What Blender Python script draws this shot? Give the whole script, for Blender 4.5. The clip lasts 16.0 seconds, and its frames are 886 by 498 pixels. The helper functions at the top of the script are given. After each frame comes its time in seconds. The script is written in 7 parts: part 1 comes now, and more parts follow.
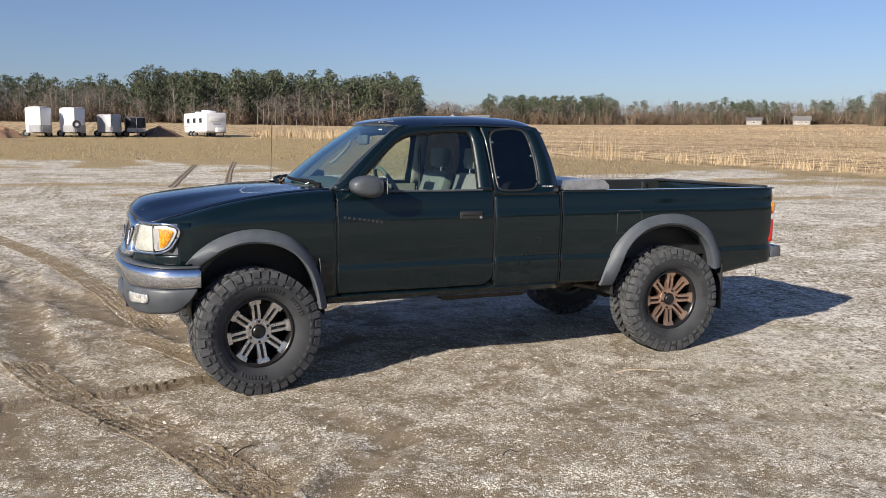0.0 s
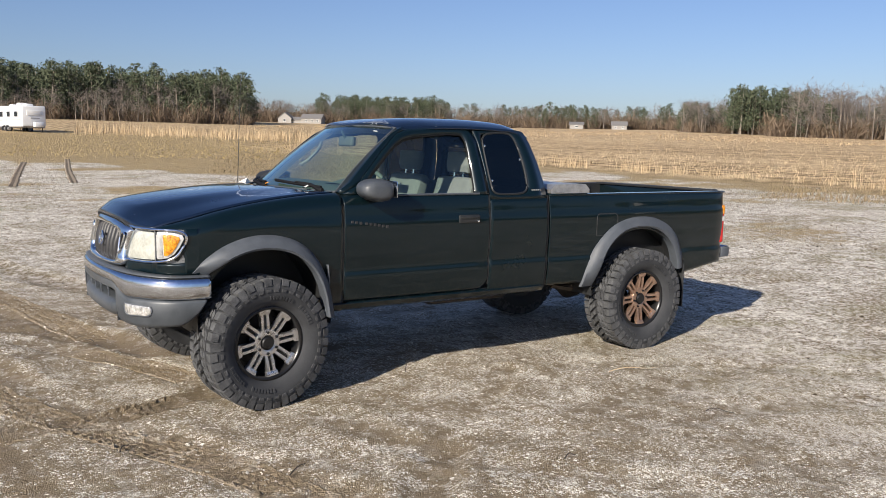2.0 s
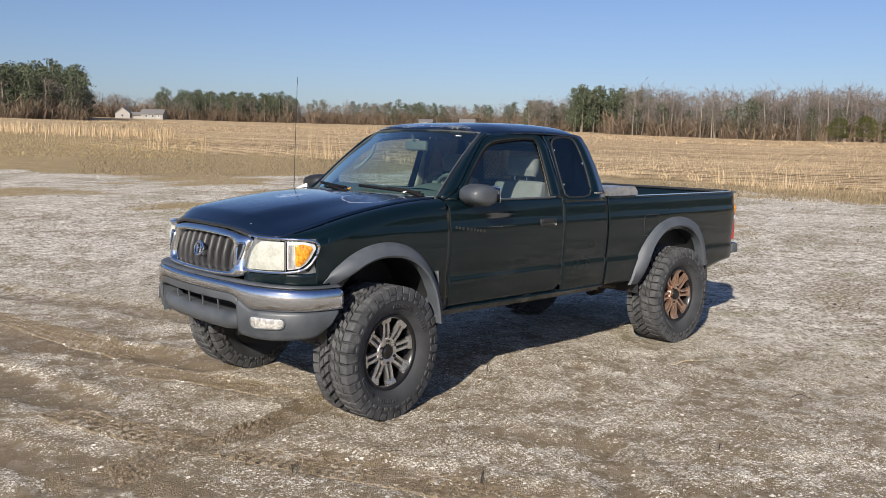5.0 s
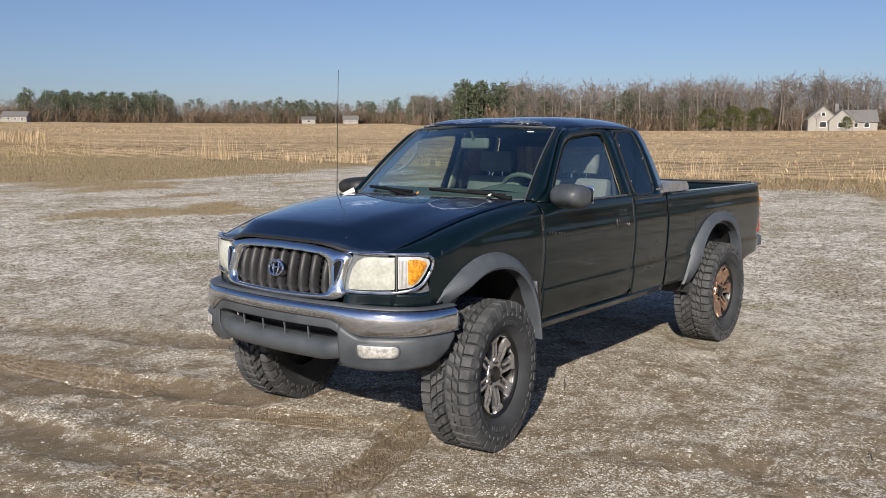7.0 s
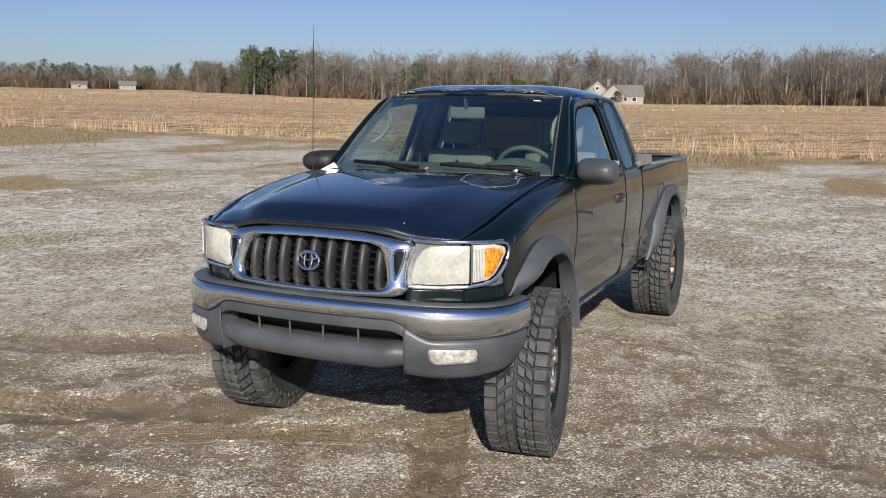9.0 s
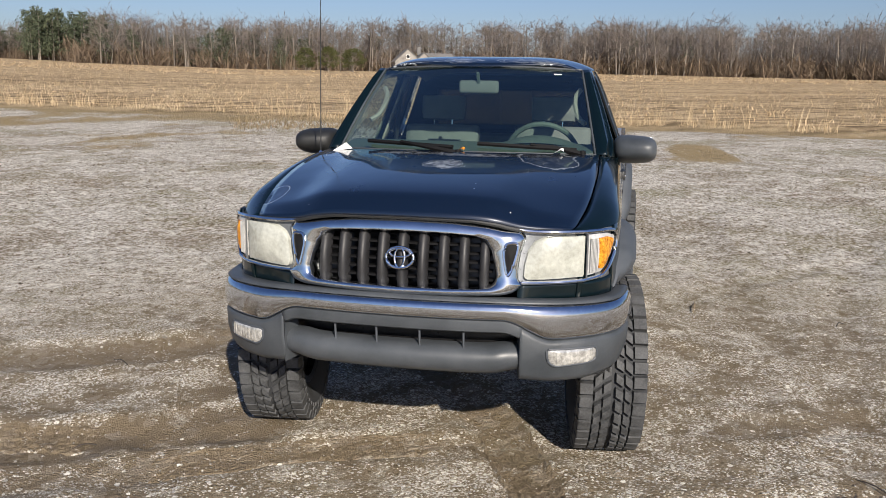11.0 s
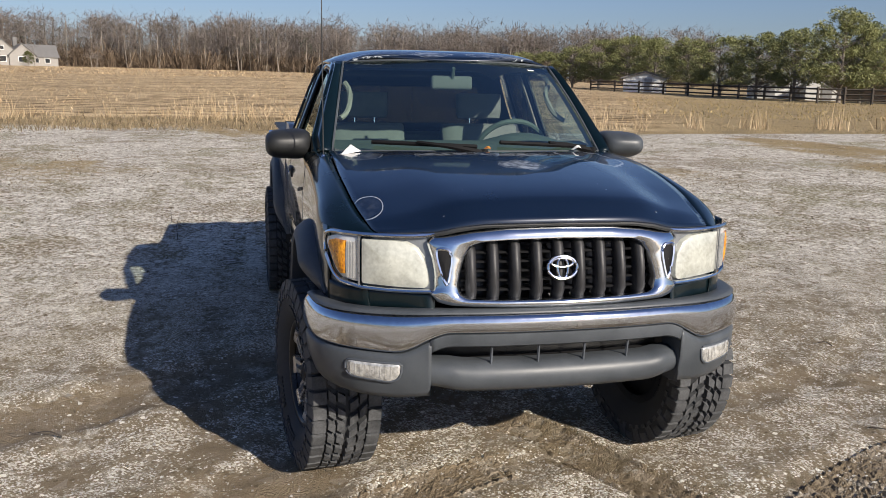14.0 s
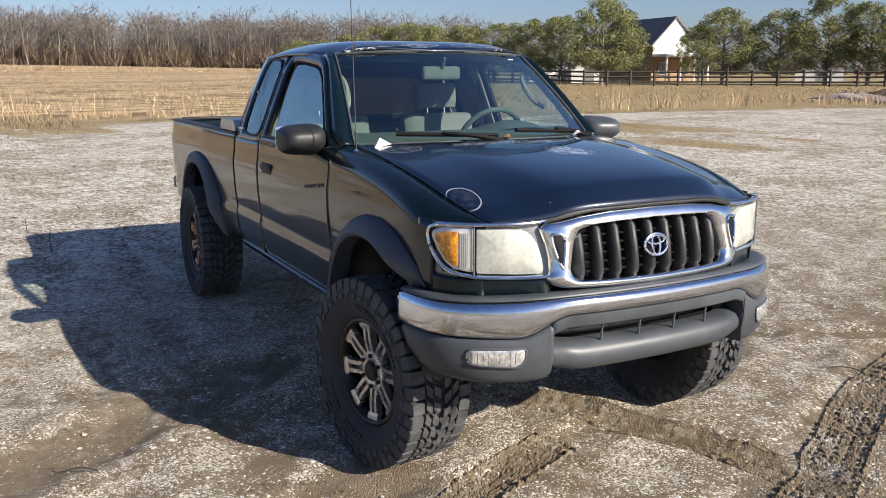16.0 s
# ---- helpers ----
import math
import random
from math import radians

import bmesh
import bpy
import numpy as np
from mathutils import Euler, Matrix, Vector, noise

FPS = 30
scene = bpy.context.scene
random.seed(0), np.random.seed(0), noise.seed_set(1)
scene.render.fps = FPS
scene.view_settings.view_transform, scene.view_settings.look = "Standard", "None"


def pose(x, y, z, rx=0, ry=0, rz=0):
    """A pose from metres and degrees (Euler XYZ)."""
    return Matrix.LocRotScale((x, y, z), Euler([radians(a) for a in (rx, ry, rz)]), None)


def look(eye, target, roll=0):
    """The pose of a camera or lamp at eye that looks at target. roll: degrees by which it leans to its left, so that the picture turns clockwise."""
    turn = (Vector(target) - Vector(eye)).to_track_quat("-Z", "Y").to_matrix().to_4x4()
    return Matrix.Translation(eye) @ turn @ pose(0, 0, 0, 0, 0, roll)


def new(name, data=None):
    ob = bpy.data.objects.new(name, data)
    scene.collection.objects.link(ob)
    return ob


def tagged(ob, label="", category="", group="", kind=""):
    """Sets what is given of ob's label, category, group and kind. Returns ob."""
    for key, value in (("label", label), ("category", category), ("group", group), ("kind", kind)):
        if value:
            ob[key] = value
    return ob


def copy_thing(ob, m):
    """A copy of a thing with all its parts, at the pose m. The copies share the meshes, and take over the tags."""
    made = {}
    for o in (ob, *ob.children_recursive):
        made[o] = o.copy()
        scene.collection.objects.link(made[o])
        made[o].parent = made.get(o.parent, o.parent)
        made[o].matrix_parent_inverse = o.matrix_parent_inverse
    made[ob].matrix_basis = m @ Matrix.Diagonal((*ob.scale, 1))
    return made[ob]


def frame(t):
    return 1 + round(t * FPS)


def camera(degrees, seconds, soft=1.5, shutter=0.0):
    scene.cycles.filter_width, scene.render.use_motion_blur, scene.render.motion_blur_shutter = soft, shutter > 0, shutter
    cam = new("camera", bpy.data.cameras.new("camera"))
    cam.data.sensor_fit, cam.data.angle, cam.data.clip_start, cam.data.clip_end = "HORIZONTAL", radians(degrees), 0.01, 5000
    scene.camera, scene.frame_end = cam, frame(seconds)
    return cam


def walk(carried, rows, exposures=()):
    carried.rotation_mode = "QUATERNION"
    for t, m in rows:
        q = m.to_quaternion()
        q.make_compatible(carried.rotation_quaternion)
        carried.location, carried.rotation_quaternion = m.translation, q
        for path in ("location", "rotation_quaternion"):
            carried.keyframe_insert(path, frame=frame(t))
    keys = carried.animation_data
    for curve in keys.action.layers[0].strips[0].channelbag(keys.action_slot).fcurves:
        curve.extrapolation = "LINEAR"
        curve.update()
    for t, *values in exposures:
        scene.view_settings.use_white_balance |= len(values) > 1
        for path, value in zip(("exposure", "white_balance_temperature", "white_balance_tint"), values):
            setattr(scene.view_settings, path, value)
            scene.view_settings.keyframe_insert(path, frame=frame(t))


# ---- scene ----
cam = camera(55.2, 16.0, soft=0.5)
PATH = [
    (0, (-0.892, -6.21, 1.567), (-0.164, -4.364, 1.319), 0.3),
    (0.5, (-1.119, -6.035, 1.578), (-0.325, -4.216, 1.334), 0.4),
    (1, (-1.384, -5.914, 1.577), (-0.459, -4.158, 1.332), 0.9),
    (1.5, (-1.638, -5.811, 1.595), (-0.636, -4.097, 1.351), 1.1),
    (2, (-1.883, -5.625, 1.573), (-0.804, -3.959, 1.33), 1.1),
    (2.5, (-2.146, -5.489, 1.587), (-1.036, -3.843, 1.343), 1.0),
    (3, (-2.45, -5.397, 1.6), (-1.272, -3.8, 1.353), 1.4),
    (3.5, (-2.649, -5.261, 1.598), (-1.43, -3.695, 1.35), 1.8),
    (4, (-2.853, -5.059, 1.594), (-1.588, -3.528, 1.351), 1.9),
    (4.2, (-2.926, -5.001, 1.594), (-1.651, -3.479, 1.35), 1.9),
    (6.3, (-3.592, -3.886, 1.6), (-2.082, -2.598, 1.35), 0.1),
    (6.5, (-3.635, -3.765, 1.595), (-2.117, -2.488, 1.342), 0.2),
    (7, (-3.635, -3.397, 1.596), (-2.092, -2.149, 1.346), -0.1),
    (7.5, (-3.697, -3.067, 1.597), (-2.079, -1.921, 1.336), 0.2),
    (8, (-3.812, -2.787, 1.618), (-2.096, -1.797, 1.343), 0.8),
    (8.5, (-3.839, -2.462, 1.6), (-2.104, -1.511, 1.309), 0.1),
    (8.7, (-3.828, -2.279, 1.588), (-2.071, -1.372, 1.286), 0.2),
    (10.8, (-3.849, -0.941, 1.594), (-1.933, -0.516, 1.209), 1.0),
    (11, (-3.853, -0.81, 1.609), (-1.933, -0.405, 1.224), 0.7),
    (11.5, (-3.771, -0.484, 1.598), (-1.837, -0.148, 1.216), -0.3),
    (12, (-3.682, -0.171, 1.6), (-1.725, -0.02, 1.214), 0.3),
    (12.5, (-3.739, 0.172, 1.609), (-1.776, 0.19, 1.226), 0.6),
    (13, (-3.684, 0.473, 1.598), (-1.727, 0.323, 1.213), 0.5),
    (13.5, (-3.567, 0.768, 1.588), (-1.628, 0.46, 1.203), 0.3),
    (14, (-3.535, 1.072, 1.576), (-1.624, 0.623, 1.196), 1.1),
    (14.5, (-3.461, 1.331, 1.595), (-1.597, 0.71, 1.222), 1.7),
    (15, (-3.284, 1.586, 1.583), (-1.458, 0.864, 1.2), 0.5),
    (15.5, (-3.201, 1.843, 1.573), (-1.41, 1.046, 1.174), -0.4),
    (16, (-3.174, 2.164, 1.577), (-1.445, 1.242, 1.175), -0.1),
]
walk(cam, [(t, look(eye, target, roll)) for t, eye, target, roll in PATH], exposures=[(0.0, 0.60), (4.2, 0.56), (7.5, 0.32), (12.5, 0.36), (14.0, 0.38), (16.0, 0.72)])

# ---- light ----
SUN_DIR = Vector((-2.27, -1.16, 1.29)).normalized()
SUN_EL = math.asin(SUN_DIR.z)
SUN_ROT = math.atan2(SUN_DIR.x, SUN_DIR.y)
world = bpy.data.worlds.new("sky")
scene.world = world
world.use_nodes = True
wt = world.node_tree
sky = wt.nodes.new("ShaderNodeTexSky")
sky.sky_type = "NISHITA"
sky.sun_disc = False
sky.sun_elevation, sky.sun_rotation = SUN_EL, SUN_ROT
sky.air_density, sky.dust_density, sky.ozone_density = 1.0, 0.8, 3.0
clear_air = wt.nodes.new("ShaderNodeMix")
clear_air.data_type, clear_air.blend_type = "RGBA", "MULTIPLY"
clear_air.inputs[0].default_value = 1.0
clear_air.inputs[7].default_value = (0.92, 0.94, 1.16, 1)
wt.links.new(sky.outputs["Color"], clear_air.inputs[6])
wt.links.new(clear_air.outputs[2], wt.nodes["Background"].inputs["Color"])
wt.nodes["Background"].inputs["Strength"].default_value = 0.063
sun = new("sun", bpy.data.lights.new("sun", "SUN"))
sun.data.energy, sun.data.angle, sun.data.color = 5.0, radians(0.6), (1.0, 0.91, 0.79)
sun.matrix_world = look(SUN_DIR * 60, (0, 0, 0))


# ---- small tools ----
def value_noise(x, y, seed=0):
    """Smooth noise in 0..1 on numpy arrays."""
    xi, yi = np.floor(x), np.floor(y)
    fx, fy = x - xi, y - yi
    fx, fy = fx * fx * (3 - 2 * fx), fy * fy * (3 - 2 * fy)

    def rnd(a, b):
        h = np.sin(a * 127.1 + b * 311.7 + seed * 74.7) * 43758.5453
        return h - np.floor(h)
    return (rnd(xi, yi) * (1 - fx) + rnd(xi + 1, yi) * fx) * (1 - fy) + (rnd(xi, yi + 1) * (1 - fx) + rnd(xi + 1, yi + 1) * fx) * fy


def fbm(x, y, octaves=4, seed=0):
    total, amp, out = 0.0, 1.0, 0.0
    for k in range(octaves):
        out = out + amp * value_noise(x * 2 ** k + 17.3 * k, y * 2 ** k - 9.1 * k, seed + k)
        total += amp
        amp *= 0.5
    return out / total


def smooth(a, b, v):
    t = np.clip((v - a) / (b - a), 0, 1)
    return t * t * (3 - 2 * t)


def shade(mesh, angle=35):
    mesh.polygons.foreach_set("use_smooth", [True] * len(mesh.polygons))
    mesh.set_sharp_from_angle(angle=radians(angle))


def mesh_of(name, verts, faces, material, smooth_angle=35):
    me = bpy.data.meshes.new(name)
    me.from_pydata([tuple(v) for v in verts], [], [tuple(f) for f in faces])
    me.materials.append(material)
    if smooth_angle:
        shade(me, smooth_angle)
    return me


def thing(name, label, category, group="", kind="", at=(0, 0, 0), turn=0):
    ob = new(name)
    ob.empty_display_size = 0.2
    ob.matrix_world = pose(*at, 0, 0, turn)
    return tagged(ob, label, category, group, kind)


def part(name, bm, material, parent, label="", angle=35, solid=0.0, flat=False):
    """One mesh object from a bmesh (or from verts, faces) under its thing; coordinates are the parent's own."""
    if isinstance(bm, tuple):
        me = mesh_of(name, bm[0], bm[1], material, 0)
    else:
        me = bpy.data.meshes.new(name)
        bmesh.ops.recalc_face_normals(bm, faces=bm.faces)
        bm.to_mesh(me)
        bm.free()
        me.materials.append(material)
    if not flat:
        shade(me, angle)
    ob = new(name, me)
    if parent is not None:
        ob.parent = parent
    if label:
        ob["label"] = label
    if solid:
        mod = ob.modifiers.new("thickness", "SOLIDIFY")
        mod.thickness, mod.offset = solid, 0.0
    return ob


def box(cx, cy, cz, sx, sy, sz, bevel=0.0, bm=None, segments=2):
    own = bm is None
    bm = bmesh.new() if own else bm
    made = bmesh.ops.create_cube(bm, size=1.0, matrix=Matrix.LocRotScale((cx, cy, cz), None, (sx, sy, sz)))
    if bevel:
        edges = list({e for v in made["verts"] for e in v.link_edges})
        bmesh.ops.bevel(bm, geom=edges, offset=bevel, segments=segments, affect="EDGES", profile=0.5)
    return bm


def tube(points, radius, sides=8, closed=False):
    """A round bar along points; radius may be a list."""
    pts = [Vector(p) for p in points]
    n = len(pts)
    radii = radius if isinstance(radius, (list, tuple)) else [radius] * n
    verts, faces = [], []
    for i, p in enumerate(pts):
        a = pts[(i - 1) % n] if closed or i else pts[i]
        b = pts[(i + 1) % n] if closed or i < n - 1 else pts[i]
        d = (b - a).normalized()
        side = d.cross(Vector((0, 0, 1)) if abs(d.z) < 0.9 else Vector((1, 0, 0))).normalized()
        up = side.cross(d)
        for k in range(sides):
            w = 2 * math.pi * k / sides
            verts.append(p + (side * math.cos(w) + up * math.sin(w)) * radii[i])
    for i in range(n if closed else n - 1):
        j = (i + 1) % n
        for k in range(sides):
            m = (k + 1) % sides
            faces.append((i * sides + k, i * sides + m, j * sides + m, j * sides + k))
    if not closed:
        faces.append(tuple(range(sides))[::-1])
        faces.append(tuple(range((n - 1) * sides, n * sides)))
    return verts, faces


def grid(fn, nu, nv):
    verts = [fn(i / nu, j / nv) for i in range(nu + 1) for j in range(nv + 1)]
    faces = [(i * (nv + 1) + j, (i + 1) * (nv + 1) + j, (i + 1) * (nv + 1) + j + 1, i * (nv + 1) + j + 1) for i in range(nu) for j in range(nv)]
    return verts, faces


def loft(curves, closed=False):
    """A skin over curves with the same number of points."""
    m = len(curves[0])
    verts = [p for c in curves for p in c]
    faces = []
    for i in range(len(curves) - 1):
        for k in range(m if closed else m - 1):
            q = (k + 1) % m
            faces.append((i * m + k, i * m + q, (i + 1) * m + q, (i + 1) * m + k))
    return verts, faces


def lathe(profile, n, centre, axis_y=1):
    """profile: (radius, y) pairs, turned round the y axis."""
    verts, faces = [], []
    for r, y in profile:
        for k in range(n):
            w = 2 * math.pi * k / n
            verts.append((centre[0] + r * math.cos(w), centre[1] + y * axis_y, centre[2] + r * math.sin(w)))
    for i in range(len(profile) - 1):
        for k in range(n):
            q = (k + 1) % n
            faces.append((i * n + k, i * n + q, (i + 1) * n + q, (i + 1) * n + k))
    return verts, faces


def resample(points, n, closed=False):
    p = np.array(points, float)
    if closed:
        p = np.vstack([p, p[:1]])
    s = np.concatenate([[0], np.cumsum(np.linalg.norm(np.diff(p, axis=0), axis=1))])
    t = np.linspace(0, s[-1], n + 1)[:-1] if closed else np.linspace(0, s[-1], n)
    return np.stack([np.interp(t, s, p[:, k]) for k in range(p.shape[1])], 1)


def rounded(points, times=2, closed=True):
    """Corner cutting: a soft outline from a few points."""
    p = np.array(points, float)
    for _ in range(times):
        nxt = np.roll(p, -1, 0)
        q = np.empty((2 * len(p), p.shape[1]))
        q[0::2], q[1::2] = p * 0.75 + nxt * 0.25, p * 0.25 + nxt * 0.75
        if not closed:
            q = np.vstack([p[:1], q[1:-2], p[-1:]])
        p = q
    return p


def merge(pieces):
    verts, faces, base = [], [], 0
    for v, f in pieces:
        verts += [tuple(q) for q in v]
        faces += [tuple(i + base for i in g) for g in f]
        base += len(v)
    return verts, faces


# ---- materials ----
def start(name):
    m = bpy.data.materials.new(name)
    m.use_nodes = True
    return m, m.node_tree, m.node_tree.nodes["Principled BSDF"]


def where(nt, scale=(1, 1, 1)):
    pos = nt.nodes.new("ShaderNodeNewGeometry").outputs["Position"]
    if scale == (1, 1, 1):
        return pos
    mp = nt.nodes.new("ShaderNodeMapping")
    mp.inputs["Scale"].default_value = scale
    nt.links.new(pos, mp.inputs["Vector"])
    return mp.outputs["Vector"]


def noise_of(nt, vec, scale, detail=4.0, rough=0.6):
    n = nt.nodes.new("ShaderNodeTexNoise")
    n.inputs["Scale"].default_value, n.inputs["Detail"].default_value, n.inputs["Roughness"].default_value = scale, detail, rough
    nt.links.new(vec, n.inputs["Vector"])
    return n.outputs["Fac"]


def ramp(nt, fac, stops):
    r = nt.nodes.new("ShaderNodeValToRGB")
    while len(r.color_ramp.elements) < len(stops):
        r.color_ramp.elements.new(0.5)
    for e, (at, c) in zip(r.color_ramp.elements, stops):
        e.position = at
        e.color = (c, c, c, 1) if isinstance(c, (int, float)) else (*c, 1)
    nt.links.new(fac, r.inputs["Fac"])
    return r.outputs["Color"]


def mixed(nt, fac, a, b, blend="MIX"):
    n = nt.nodes.new("ShaderNodeMix")
    n.data_type, n.blend_type = "RGBA", blend
    for sock, value in ((n.inputs[0], fac), (n.inputs[6], a), (n.inputs[7], b)):
        if isinstance(value, bpy.types.NodeSocket):
            nt.links.new(value, sock)
        elif isinstance(value, (int, float)):
            sock.default_value = value if sock == n.inputs[0] else (value, value, value, 1)
        else:
            sock.default_value = (*value, 1)
    return n.outputs[2]


def math_node(nt, op, a, b=0.0, c=None):
    n = nt.nodes.new("ShaderNodeMath")
    n.operation = op
    for sock, value in zip(n.inputs, (a, b) if c is None else (a, b, c)):
        if isinstance(value, bpy.types.NodeSocket):
            nt.links.new(value, sock)
        else:
            sock.default_value = value
    return n.outputs[0]


def relief(nt, shader, height, strength=0.3, distance=0.01):
    n = nt.nodes.new("ShaderNodeBump")
    n.inputs["Strength"].default_value, n.inputs["Distance"].default_value = strength, distance
    nt.links.new(height, n.inputs["Height"])
    nt.links.new(n.outputs["Normal"], shader.inputs["Normal"])


def surface(name, colour, rough=0.5, metal=0.0, scale=8.0, vary=0.25, bump=0.0, coat=0.0, fine=120.0, tint=None, spec=None):
    """A plain procedural surface with a coarse and a fine variation."""
    m, nt, b = start(name)
    vec = where(nt)
    coarse, grain = noise_of(nt, vec, scale, 5), noise_of(nt, vec, fine, 3)
    both = math_node(nt, "MULTIPLY_ADD", grain, 0.4, math_node(nt, "MULTIPLY", coarse, 0.6))
    dark = tuple(c * (1 - vary) for c in colour)
    light = tuple(min(1, c * (1 + vary)) for c in (tint or colour))
    nt.links.new(ramp(nt, both, [(0.3, dark), (0.7, light)]), b.inputs["Base Color"])
    nt.links.new(ramp(nt, both, [(0.3, max(0.02, rough * 0.8)), (0.7, min(1, rough * 1.25))]), b.inputs["Roughness"])
    b.inputs["Metallic"].default_value = metal
    if coat:
        b.inputs["Coat Weight"].default_value, b.inputs["Coat Roughness"].default_value = coat, 0.04
    if spec is not None:
        b.inputs["Specular IOR Level"].default_value = spec
    if bump:
        relief(nt, b, grain, bump, 0.004)
    return m


def pane(name, tint, gloss=0.02, rim=0.0, power=4.0):
    """Thin glass: clear tinted sheet with a mirror gloss."""
    m = bpy.data.materials.new(name)
    m.use_nodes = True
    nt = m.node_tree
    nt.nodes.remove(nt.nodes["Principled BSDF"])
    clear, shine, mix, face = (nt.nodes.new(k) for k in ("ShaderNodeBsdfTransparent", "ShaderNodeBsdfGlossy", "ShaderNodeMixShader", "ShaderNodeLayerWeight"))
    clear.inputs["Color"].default_value = (*tint, 1)
    shine.inputs["Roughness"].default_value = gloss
    shine.inputs["Color"].default_value = (0.86, 1.0, 0.96, 1)
    face.inputs["Blend"].default_value = 0.5
    nt.links.new(math_node(nt, "MULTIPLY_ADD", math_node(nt, "POWER", face.outputs["Facing"], power), 0.9, 0.07 + rim), mix.inputs[0])
    nt.links.new(clear.outputs[0], mix.inputs[1])
    nt.links.new(shine.outputs[0], mix.inputs[2])
    nt.links.new(mix.outputs[0], nt.nodes["Material Output"].inputs["Surface"])
    return m


def paint(name, colour, peel=0.0, haze=0.12):
    """Old dark green car paint: metallic flake, dust, and clear coat that peels off in pale-edged patches."""
    m, nt, b = start(name)
    vec = where(nt)
    coarse, dust, fleck = noise_of(nt, vec, 3.0, 6), noise_of(nt, vec, 30.0, 6, 0.7), noise_of(nt, vec, 900.0, 1)
    col = mixed(nt, ramp(nt, fleck, [(0.5, 0.0), (0.8, 0.25)]), colour, tuple(c * 2.2 for c in colour))
    film = math_node(nt, "MULTIPLY", ramp(nt, dust, [(0.45, 0.0), (0.8, 1.0)]), ramp(nt, coarse, [(0.35, 0.002), (0.7, 0.018)]))
    low = nt.nodes.new("ShaderNodeSeparateXYZ")
    nt.links.new(vec, low.inputs[0])
    mudline = math_node(nt, "MULTIPLY", ramp(nt, low.outputs["Z"], [(0.50, 1.0), (0.74, 0.0)]), ramp(nt, dust, [(0.5, 0.0), (0.72, 0.10)]))
    col = mixed(nt, film, col, (0.16, 0.14, 0.12))
    col = mixed(nt, mudline, col, (0.16, 0.13, 0.10))
    chips = nt.nodes.new("ShaderNodeTexVoronoi")
    chips.inputs["Scale"].default_value = 16.0
    nt.links.new(vec, chips.inputs["Vector"])
    rough = math_node(nt, "MULTIPLY_ADD", coarse, 0.16, 0.22)
    coat = None
    if peel:
        thin, curl = noise_of(nt, vec, 11.0, 4, 0.6), noise_of(nt, vec, 30.0, 3, 0.6)
        line, cloud = None, None
        # blisters where the clear coat lifts: middle, half lengths along x and y, how ragged, how white inside
        for cx, cy, rx, ry, rag, inner in ((-0.475, 0.640, 0.088, 0.054, 0.25, 0.03), (-0.20, -0.05, 0.10, 0.09, 1.9, 0.7), (0.13, -0.47, 0.20, 0.14, 0.7, 0.10), (0.13, 0.20, 0.05, 0.16, 1.5, 0.5), (0.10, -0.12, 0.06, 0.16, 1.6, 0.6), (0.20, 0.56, 0.07, 0.09, 1.3, 0.2),
                                           (0.965, 0.10, 0.050, 0.10, 1.6, 0.35), (0.985, 0.32, 0.055, 0.17, 1.0, 0.08), (0.975, -0.28, 0.050, 0.17, 1.5, 0.25)):
            dx = math_node(nt, "DIVIDE", math_node(nt, "SUBTRACT", low.outputs["X"], cx), rx)
            dy = math_node(nt, "DIVIDE", math_node(nt, "SUBTRACT", low.outputs["Y"], cy), ry)
            gap = math_node(nt, "SQRT", math_node(nt, "ADD", math_node(nt, "MULTIPLY", dx, dx), math_node(nt, "MULTIPLY", dy, dy)))
            gap = math_node(nt, "ADD", gap, math_node(nt, "MULTIPLY_ADD", thin, rag, -0.5 * rag))
            k = 0.5
            rim_ = ramp(nt, math_node(nt, "MULTIPLY", gap, k), [(0.476, 0.0), (0.494, 1.0), (0.506, 1.0), (0.524, 0.0)])
            fill = math_node(nt, "MULTIPLY", ramp(nt, math_node(nt, "MULTIPLY", gap, k), [(0.30, inner), (0.5, 0.0)]), ramp(nt, curl, [(0.4, 0.1), (0.62, 1.6)]))
            line = rim_ if line is None else math_node(nt, "MAXIMUM", line, rim_)
            cloud = fill if cloud is None else math_node(nt, "MAXIMUM", cloud, fill)
        broken = math_node(nt, "MULTIPLY", line, ramp(nt, curl, [(0.25, 0.55), (0.5, 1.0)]))
        col = mixed(nt, math_node(nt, "MAXIMUM", math_node(nt, "MULTIPLY", broken, peel), cloud), col, (0.58, 0.62, 0.66))
        specks = math_node(nt, "MULTIPLY", ramp(nt, chips.outputs["Distance"], [(0.03, 1.0), (0.06, 0.0)]), ramp(nt, noise_of(nt, vec, 2.3, 2), [(0.44, 0.0), (0.52, 1.0)]))
        col = mixed(nt, specks, col, (0.7, 0.7, 0.68))
    nt.links.new(col, b.inputs["Base Color"])
    nt.links.new(rough, b.inputs["Roughness"])
    b.inputs["Metallic"].default_value = 0.15
    b.inputs["Specular IOR Level"].default_value = haze
    b.inputs["Coat Weight"].default_value = 1.0
    b.inputs["Coat IOR"].default_value = 1.65 if peel else 1.42
    nt.links.new(math_node(nt, "MULTIPLY_ADD", dust, 0.06, 0.0), b.inputs["Coat Roughness"])
    return m


